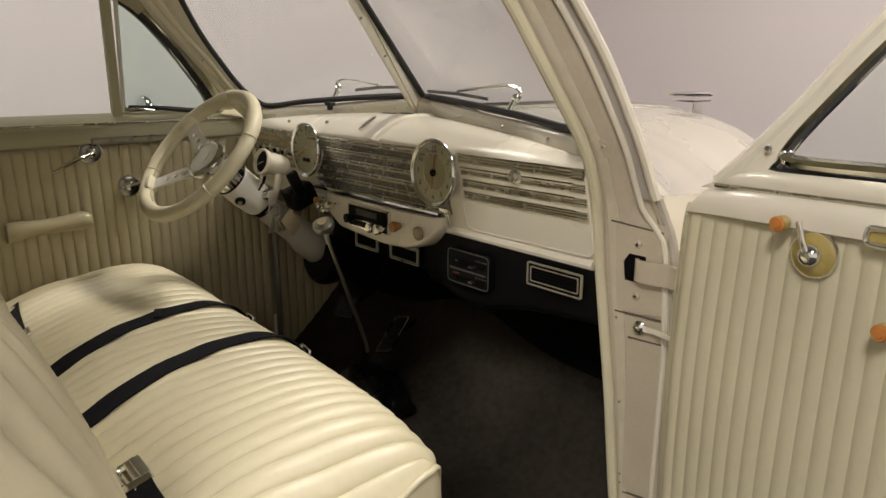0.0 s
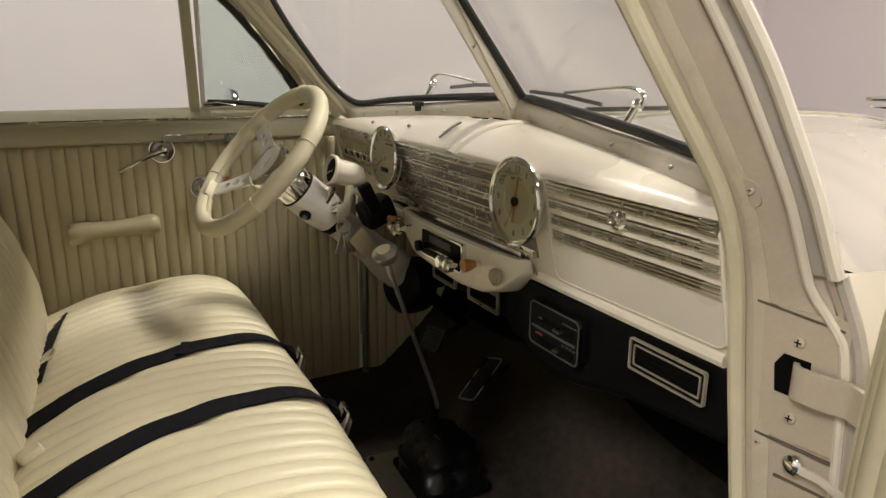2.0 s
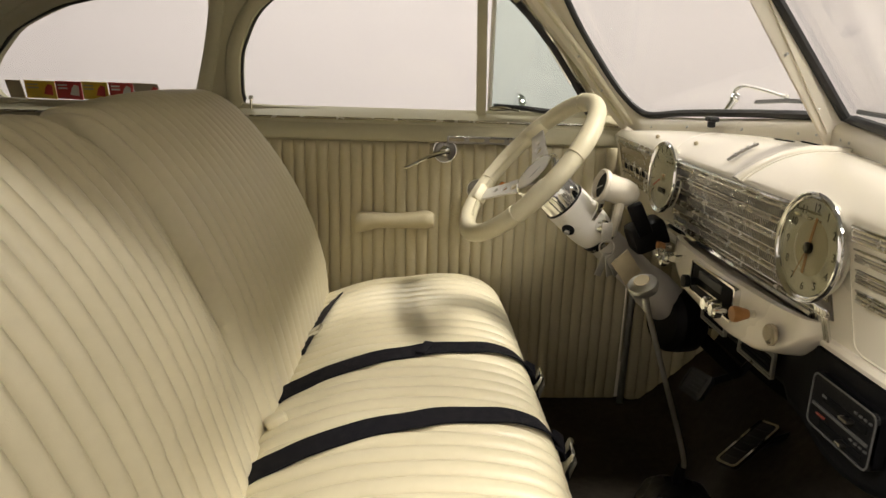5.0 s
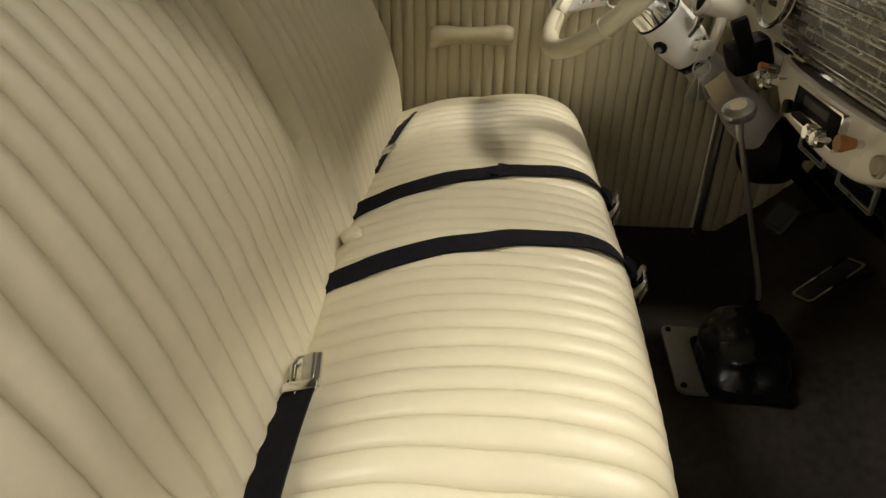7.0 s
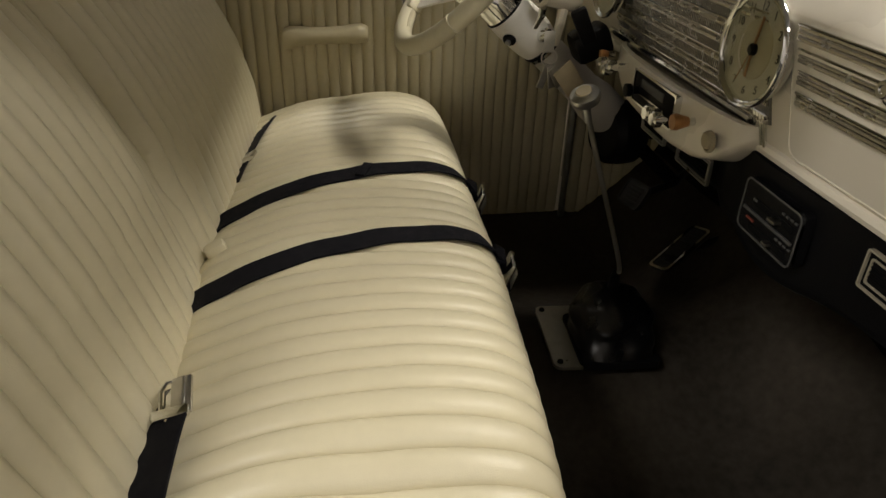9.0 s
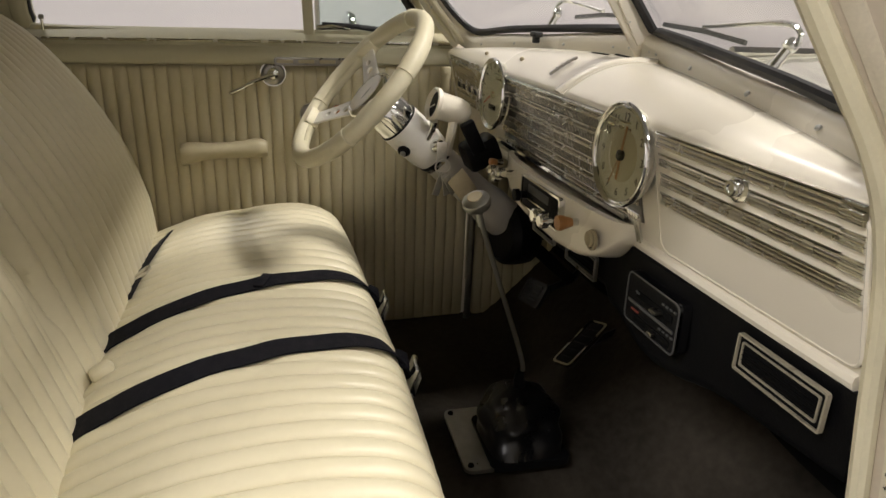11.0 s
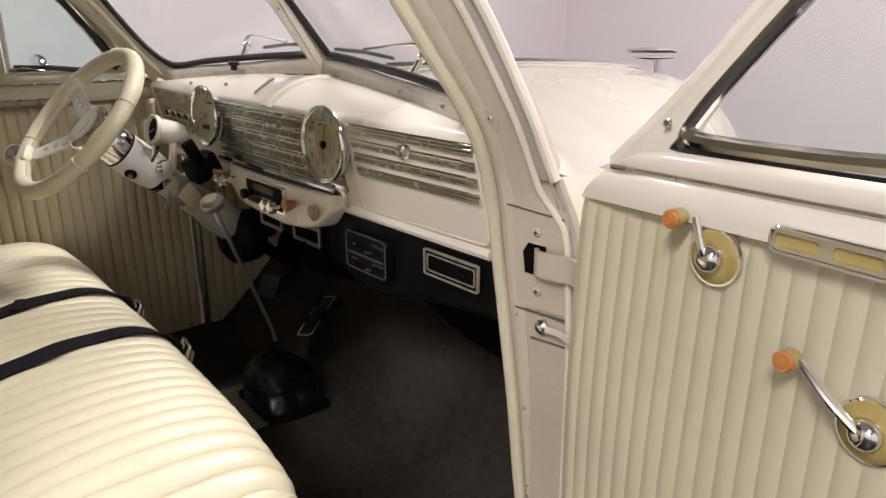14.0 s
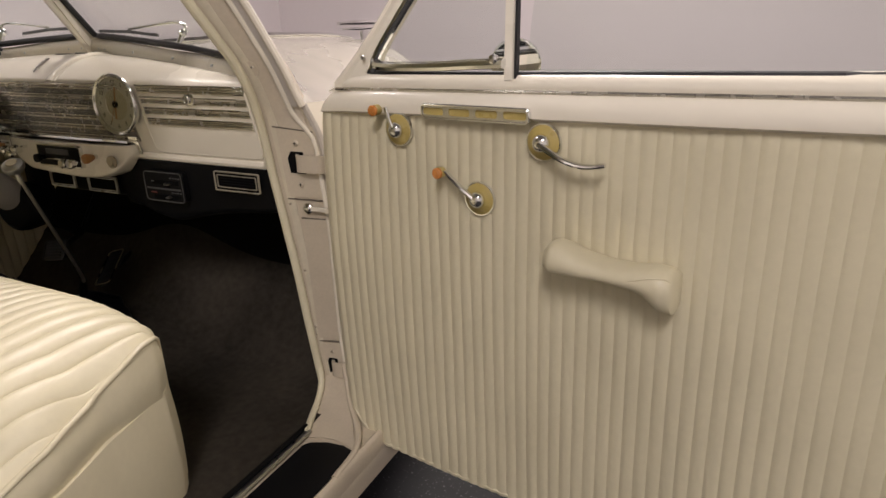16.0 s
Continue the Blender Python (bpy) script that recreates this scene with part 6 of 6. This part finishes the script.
for side in (-1, 1):
    for x in (0.045, 0.075, 0.20, 0.36, 0.50) if side > 0 else (0.035, 0.075, 0.22, 0.40, 0.55):
        zc = lerp([(0.0, 1.118), (0.15, 1.110), (0.30, 1.100), (0.45, 1.088), (0.60, 1.072)], x)[0]
        p = ws_point(x, zc, side, 0.031)
        part("frame_screw", lathe([(0.0, 0.0), (0.004, 0.0), (0.003, 0.002), (0.0, 0.0025)], aim(p + Vector((0, -0.006, 0.004)), (0, -0.8, 0.6)), 10), M_STEEL, wsh, "tiny screw head")
for z in (1.16, 1.24, 1.32):
    part("frame_screw", lathe([(0.0, 0.0), (0.004, 0.0), (0.003, 0.002), (0.0, 0.0025)], aim(ws_point(0.0, z, -1, 0.028) + Vector((0, -0.008, 0)), (0, -0.8, 0.6)), 10), M_STEEL, wsh, "tiny screw head")
    part("frame_screw", lathe([(0.0, 0.0), (0.004, 0.0), (0.003, 0.002), (0.0, 0.0025)], aim(ws_point(0.672, z, -1, 0.036), (0.2, -0.8, 0.6)), 10), M_STEEL, wsh, "tiny screw head")

# ---- hinge pillar fittings ----
JN = Vector((0.10, -0.99, 0.05))


def jp(x, z, out=0.003):
    """A point of the jamb face."""
    a, b = soft(J_IN, z), soft(J_OUT, z)
    k = (x - a[0]) / (b[0] - a[0])
    return Vector((x, a[1] + (b[1] - a[1]) * k - out, z))


def hinge(name, zc, h, label, cx, w):
    o = thing(name, jp(0.70, zc), label, "door hinge", "door hinges")
    part("plate", plate(rrect(w, h, 0.006, 3, cx, zc), [[(cx - w * 0.34, zc - 0.024), (cx + w * 0.10, zc - 0.026), (cx + w * 0.10, zc + 0.024), (cx - w * 0.24, zc + 0.026), (cx - w * 0.36, zc + 0.010)]], lambda x, z: jp(x, z, 0.0035), lambda x, z: jp(x, z, -0.002)), M_JAMB, o, "painted hinge plate")
    part("pocket", plate([(cx - w * 0.39, zc - 0.030), (cx + w * 0.14, zc - 0.030), (cx + w * 0.14, zc + 0.030), (cx - w * 0.39, zc + 0.030)], [], lambda x, z: jp(x, z, 0.0022), lambda x, z: jp(x, z, -0.003)), M_DARK, o, "dark hinge pocket")
    arm = smooth_path([jp(cx - w * 0.08, zc, -0.004), jp(cx - w * 0.06, zc, 0.008), jp(cx + w * 0.08, zc, 0.016), jp(cx + w * 0.4, zc, 0.019), jp(cx + w * 0.7, zc, 0.018), Vector((0.818, 0.052, zc - 0.002))], 5)
    part("strap", ribbon(arm, 0.038, 0.006, (0, 0, 1)), M_JAMB, o, "curved painted hinge strap")
    return o


h1 = hinge("upper_hinge", 0.862, 0.160, "cream painted upper door hinge with curved strap", 0.709, 0.084)
screw(jp(0.704, 0.906, 0.0035), JN, h1, 0.0072, M_JAMB)
screw(jp(0.702, 0.812, 0.0035), JN, h1, 0.0072, M_JAMB)
h2 = hinge("lower_hinge", 0.338, 0.130, "cream painted lower door hinge with curved strap", 0.722, 0.064)
screw(jp(0.718, 0.382, 0.0035), JN, h2, 0.006, M_JAMB)
screw(jp(0.720, 0.290, 0.0035), JN, h2, 0.006, M_JAMB)
chs = thing("door_check", jp(0.71, 0.757), "bright door check link between pillar and door", "door check")
part("pivot", lathe([(0.0, 0.0), (0.012, 0.0), (0.012, 0.006), (0.007, 0.010), (0.0, 0.011)], aim(jp(0.712, 0.757, 0.004), JN), 20), M_CHROME, chs, "chrome pivot stud")
part("link", ribbon([jp(0.714, 0.757, 0.010), jp(0.745, 0.758, 0.014), Vector((0.815, 0.050, 0.766))], 0.009, 0.004, (0, 0, 1)), M_PAINT, chs, "cream painted link")
cov = thing("pillar_cover", jp(0.70, 0.58), "cream painted access cover screwed to the hinge pillar", "cover plate")
part("cover_plate", plate(rrect(0.064, 0.310, 0.006, 3, 0.722, 0.575), [], lambda x, z: jp(x, z, 0.005), lambda x, z: jp(x, z, -0.002)), M_JAMB, cov)
for x, z in ((0.668, 0.765), (0.679, 0.60), (0.685, 0.450), (0.6855, 0.43)):
    screw(jp(x, z, 0.0035), JN, cov, 0.0036, M_JAMB)
for z0, z1, x0, x1 in ((0.945, 0.932, 0.660, 0.745), (0.779, 0.776, 0.664, 0.752), (0.733, 0.731, 0.690, 0.754), (0.412, 0.411, 0.690, 0.754)):
    part("seam", plate([(x0, z0 - 0.003), (x1, z1 - 0.003), (x1, z1), (x0, z0)], [], lambda x, z: jp(x, z, 0.0042), lambda x, z: jp(x, z, 0.0)), M_SEAM, jamb, "dark panel seam")
brk = thing("pillar_bracket", (0.67, -0.01, 1.07), "small painted bracket with bolt on the front pillar", "bracket")
bo = plate(rrect(0.024, 0.030, 0.009, 3, 0.665, 1.069), [], lambda x, z: jp(x, z, 0.0035), lambda x, z: jp(x, z, 0.0))
part("bracket_plate", bo, M_JAMB, brk)
screw(jp(0.669, 1.072, 0.0035), Vector((0.3, -0.9, 0.2)), brk, 0.0045, M_JAMB)

# ---- passenger door fittings ----
DO = Vector((DN.x, DN.y, 0))
c1 = dpt(0.184, 0.965, 0.003)
crank("window_crank", c1, DO, [c1 + DO * 0.016, c1 + DO * 0.020 - DU * 0.006 + Vector((0, 0, 0.014)), c1 + DO * 0.020 - DU * 0.016 + Vector((0, 0, 0.042))], c1 + DO * 0.012 - DU * 0.037 + Vector((0, 0, 0.036)), "chrome vent crank with amber knob and ivory disc", rdoor)
c2 = dpt(0.360, 0.856, 0.004)
crank("window_crank", c2, DO, [c2 + DO * 0.016, c2 + DO * 0.022 - DU * 0.030 + Vector((0, 0, 0.022)), c2 + DO * 0.020 - DU * 0.062 + Vector((0, 0, 0.046))], c2 + DO * 0.010 - DU * 0.072 + Vector((0, 0, 0.043)), "chrome window crank with amber knob and ivory disc", rdoor)
c3 = dpt(0.484, 0.967, 0.004)
crank("door_handle", c3, DO, [c3 + DO * 0.018, c3 + DO * 0.027 + DU * 0.040 + Vector((0, 0, -0.018)), c3 + DO * 0.030 + DU * 0.080 + Vector((0, 0, -0.026)), c3 + DO * 0.028 + DU * 0.116 + Vector((0, 0, -0.021))], None, "chrome lever handle with ivory disc", rdoor)
ivory_strip(dpt(0.245, 1.0045, 0.006), DU * 0.218 + Vector((0, 0, 0.003)), DO, rdoor, M_IVORY)
rar = part("arm_rest", cap_ends(sheet(arm_fn(dpt(0.504, 0.778), DO, DU * 0.216 + Vector((0, 0, -0.004))), 28, 40)), M_VINYL, rdoor, "cream padded vinyl arm rest with puckered ends", 70)
part("piping", tube([arm_fn(dpt(0.504, 0.778), DO, DU * 0.216 + Vector((0, 0, -0.004)))(0.06 + 0.10 * k / 8, 0.72 + 0.27 * k / 8) + DO * 0.001 for k in range(9)], 0.0012, 6), M_VINYL, rar, "sewn edge of the end panel")
# upper frame with vent and main window
RIGHT_WIN = [(0.066 - y, z) for y, z in DOOR_WIN if z > 1.0]
UP = [(-0.010, 1.035), (0.012, 1.045), (0.050, 1.085), (0.11, 1.155), (0.17, 1.235), (0.25, 1.325), (0.34, 1.405), (0.45, 1.44), (0.75, 1.44), (0.95, 1.41), (1.06, 1.33), (1.10, 1.2), (1.10, 1.062)]


def door_up(s, z, out):
    return dpt(s, z - 0.012 + 0.028 * s, out - 0.2 * max(0, z - 1.066))


def smooth_path_2(pts):
    return [(p.x, p.y) for p in smooth_path([(a_, b_, 0) for a_, b_ in pts], 4)]


fr = part("upper_frame", plate(UP, [RIGHT_WIN], lambda s, z: door_up(s, z, -0.012), lambda s, z: door_up(s, z, -0.055)), M_PAINT, rdoor, "cream painted window frame")
part("frame_roll", tube([door_up(s_ + 0.013, z, -0.024) for s_, z in smooth_path_2([(0.0, 1.045), (0.012, 1.052), (0.050, 1.088), (0.11, 1.158), (0.17, 1.238), (0.25, 1.328), (0.34, 1.402)])], 0.015, 10), M_PAINT, fr, "rounded front edge of the window frame")
part("window_channel", tube([door_up(s, z + 0.001, -0.022) for s, z in RIGHT_WIN], 0.0075, 8, True), M_RUBBER, fr, "black window channel")
part("belt_line", tube([dpt(0.022 + 1.064 * k / 16, 1.0305 + 0.028 * (0.022 + 1.064 * k / 16), -0.003) for k in range(17)], 0.0033, 6), M_STRIP, rdoor, "thin dark chrome line")
part("post", ribbon([door_up(0.412, 1.060, -0.008), door_up(0.385, 1.395, -0.008)], 0.015, 0.012, DU), M_PAINT, rdoor, "slim cream upright post")
part("post_seal", ribbon([door_up(0.4225, 1.060, -0.012), door_up(0.3945, 1.395, -0.012)], 0.004, 0.010, DU), M_RUBBER, rdoor, "black seal beside the post")
vout = [p for p in RIGHT_WIN if p[0] < 0.392]
vp = sorted([p for p in vout if p[1] > 1.075], key=lambda p: p[1])
vfr = [door_up(s + 0.008, z, -0.018) for s, z in vp]
part("vent_frame", tube(vfr, 0.0085, 8), M_CHROME, rdoor, "chrome vent window frame")
part("vent_frame_low", tube(smooth_path([door_up(0.112, 1.098, -0.018), door_up(0.128, 1.084, -0.014), door_up(0.25, 1.083, -0.006), door_up(0.33, 1.086, 0.0), door_up(0.405, 1.088, 0.004)], 4), 0.0075, 8, False, 1.3), M_CHROME, rdoor, "chrome lower bar of the ajar vent window")
part("vent_latch", lathe([(0.0, 0.0), (0.007, 0.0), (0.008, 0.010), (0.0, 0.014)], aim(door_up(0.388, 1.095, 0.002), DO), 12), M_CHROME, rdoor, "chrome vent latch")
ob = part("vent_glass", plate([p for p in [(0.125, 1.085), *[(s + 0.008, z) for s, z in vp], (0.402, 1.395), (0.402, 1.085)]], [], lambda s, z: door_up(s, z, -0.020), lambda s, z: door_up(s, z, -0.024)), M_GLASS, rdoor, "clear vent glass")
ob.visible_shadow = False
ob = part("door_glass", plate([(0.43, 1.060), (1.00, 1.060), (1.03, 1.12), (1.02, 1.2), (0.98, 1.29), (0.87, 1.365), (0.7, 1.395), (0.44, 1.395)], [], lambda s, z: door_up(s, z, -0.026), lambda s, z: door_up(s, z, -0.030)), M_GLASS, rdoor, "clear door glass")
ob.visible_shadow = False
part("frame_screw", lathe([(0.0, 0.0), (0.005, 0.0), (0.004, 0.004), (0.0, 0.005)], aim(dpt(0.094, 1.090, -0.010), DO), 12), M_STEEL, rdoor, "screw head")
part("edge_binding", tube([Vector(rdoor_fn(0, v)) + DU * -0.002 - DO * 0.004 for v in [k / 20 for k in range(21)]], 0.006, 8), M_VINYL, rdoor, "rolled front edge of the trim")
part("bottom_binding", tube([Vector(rdoor_fn(u, 0.004)) + DO * -0.004 for u in [k / 60 for k in range(61)]], 0.005, 6), M_VINYL, rdoor, "rolled lower edge of the trim")
mirror((1.158, 0.215, 1.062), (0.25, -0.95, 0.0), (1.16, 0.10, 1.04), rdoor)

# ---- hood ornament ----
orn = thing("hood_ornament", (0, 1.5, 1.07), "streamlined chrome hood ornament", "hood ornament")
part("spine", tube([(0, 0.34, 1.098), (0, 0.8, 1.093), (0, 1.1, 1.079), (0, 1.25, 1.068), (0, 1.38, 1.050)], 0.009, 8), M_CHROME, orn, "chrome centre strip along the hood")
part("pedestal", rbox((0, 1.50, 1.045), (0.009, 0.07, 0.075), 0.004), M_CHROME, orn)
part("wing", tube([(0, 1.31, 1.107), (0, 1.42, 1.106), (0, 1.54, 1.102), (0, 1.59, 1.096)], [0.010, 0.018, 0.020, 0.008], 12, False, 0.55), M_CHROME, orn, "bullet shaped chrome wing")
part("wing_base", tube([(0, 1.33, 1.086), (0, 1.45, 1.081), (0, 1.58, 1.078)], [0.006, 0.015, 0.010], 10, False, 0.5), M_CHROME, orn)

# ---- belts on the seat ----


def seat_run(x_back, x_front, n=30):
    """Points over the top of the cushion from its crease to its front edge, just above the pleats."""
    out = []
    for k in range(n + 1):
        v = 0.17 + 0.66 * k / n
        y = CUSH_S[round(v * (len(CUSH_S) - 1))].x
        t = min(1.0, max(0.0, (y + 0.735) / 0.455))
        x = x_back + (x_front - x_back) * t + 0.006 * math.sin(math.pi * t)
        mid = (int((x - SX0) / SP) + 0.5) / 38
        p = Vector(cush_fn(mid, v))
        out.append(Vector((x, p.y, p.z)))
    soft_run = [(out[max(0, k - 1)] + out[k] * 2 + out[min(n, k + 1)]) / 4 for k in range(n + 1)]
    lifted = []
    for k, p in enumerate(soft_run):
        d = soft_run[min(n, k + 1)] - soft_run[max(0, k - 1)]
        lifted.append(p + Vector((0, -d.z, d.y)).normalized() * 0.0032)
    return lifted


def lap_belt(x_back, x_front, label, slide=None):
    b = thing("lap_belt", (x_back, -0.70, 0.6), label, "seat belt", "lap belts")
    pts = seat_run(x_back, x_front)
    last = pts[-1]
    pts += [last + Vector((0.003, 0.004, -0.020)), last + Vector((0.006, 0.006, -0.040))]
    part("webbing", ribbon(pts, 0.046, 0.0028, (1, 0.25, 0)), M_WEB, b, "black woven webbing")
    bp = last + Vector((0.006, 0.009, -0.014))
    rot = Euler((radians(72), 0, radians(-8))).to_matrix()
    bk = part("buckle", rbox(bp, (0.052, 0.062, 0.010), 0.005, rot), M_CHROME, b, "chrome buckle")
    part("buckle_flap", rbox(bp + Vector((0.002, 0.008, -0.008)), (0.036, 0.040, 0.006), 0.003, rot), M_STEEL, bk, "hinged buckle flap")
    part("buckle_fold", rbox(pts[-5] + Vector((0.0, 0.002, 0.003)), (0.050, 0.022, 0.008), 0.003, Euler((radians(-30), 0, radians(-8))).to_matrix()), M_WEB, b, "folded webbing end")
    if slide:
        p = pts[slide]
        part("slide", rbox(p + Vector((0, 0, 0.002)), (0.054, 0.018, 0.007), 0.002, Euler((0, 0, radians(-20))).to_matrix()), M_WEB, b, "black webbing slide")
    return b


lap_belt(-0.022, -0.158, "black lap belt lying across the driver half of the bench", 15)
lap_belt(0.212, 0.104, "black lap belt lying across the middle of the bench")
nb = thing("lap_belt", (0.5, -0.72, 0.62), "black lap belt with chrome buckle in the seat crease", "seat belt", "lap belts")
part("webbing", ribbon(smooth_path([(0.70, -0.694, 0.632), (0.62, -0.697, 0.646), (0.54, -0.698, 0.652), (0.48, -0.697, 0.655), (0.440, -0.694, 0.657)], 5), 0.044, 0.003, (0, 1, 0.45)), M_WEB, nb, "black woven webbing")
NB = Euler((radians(14), radians(16), radians(6))).to_matrix()
nbk = part("buckle", join(rbox((0.460, -0.694, 0.660), (0.014, 0.042, 0.008), 0.003, NB), rbox((0.444, -0.691, 0.660), (0.040, 0.028, 0.006), 0.002, NB)), M_CHROME, nb, "chrome lift buckle")
part("buckle_flap", join(rbox((0.440, -0.685, 0.667), (0.048, 0.024, 0.006), 0.003, NB), rbox((0.440, -0.685, 0.670), (0.044, 0.008, 0.004), 0.0015, NB)), M_FLAP, nbk, "ridged bright lift flap")
part("buckle_frame", tube([Vector((0.442, -0.699, 0.664)) + NB @ Vector((a, b, 0)) for a, b in ((0.026, 0.0), (0.020, -0.008), (-0.012, -0.010), (-0.022, -0.003), (-0.022, 0.008))], 0.0024, 8), M_CHROME, nbk, "chrome frame loop")
fb = thing("lap_belt", (-0.36, -0.70, 0.62), "black lap belt with chrome buckle by the driver seat crease", "seat belt", "lap belts")
part("webbing", ribbon(smooth_path([(-0.53, -0.668, 0.640), (-0.45, -0.680, 0.643), (-0.36, -0.690, 0.645), (-0.29, -0.697, 0.646)], 5), 0.030, 0.003, (0, 1, 0.7)), M_WEB, fb, "black woven webbing")
part("webbing", ribbon(smooth_path([(-0.26, -0.699, 0.645), (-0.22, -0.705, 0.641), (-0.18, -0.710, 0.636)], 5), 0.028, 0.003, (0, 1, 0.7)), M_WEB, fb, "black woven webbing")
fbk = part("buckle", rbox((-0.275, -0.694, 0.648), (0.044, 0.036, 0.010), 0.004, Euler((0.6, 0, radians(-10))).to_matrix()), M_FLAP, fb, "chrome buckle")
part("buckle_bar", tube([(-0.252, -0.680, 0.660), (-0.250, -0.698, 0.650), (-0.250, -0.712, 0.640)], 0.003, 8), M_CHROME, fbk, "chrome cross bar")
tab = thing("seat_tab", (0.0, -0.72, 0.62), "small cream vinyl pull tab in the seat crease", "seat tab")
part("tab_body", rbox((0.072, -0.706, 0.640), (0.028, 0.036, 0.022), 0.009, Euler((0.4, 0, 0.3)).to_matrix()), M_VINYL, tab)
# piping round the cushion end
part("piping", tube([Vector(cush_fn(1.0, v)) + Vector((0.003, 0, 0.002)) for v in SIDE_V], 0.005, 8), M_VINYL, seat, "sewn piping along the cushion end")
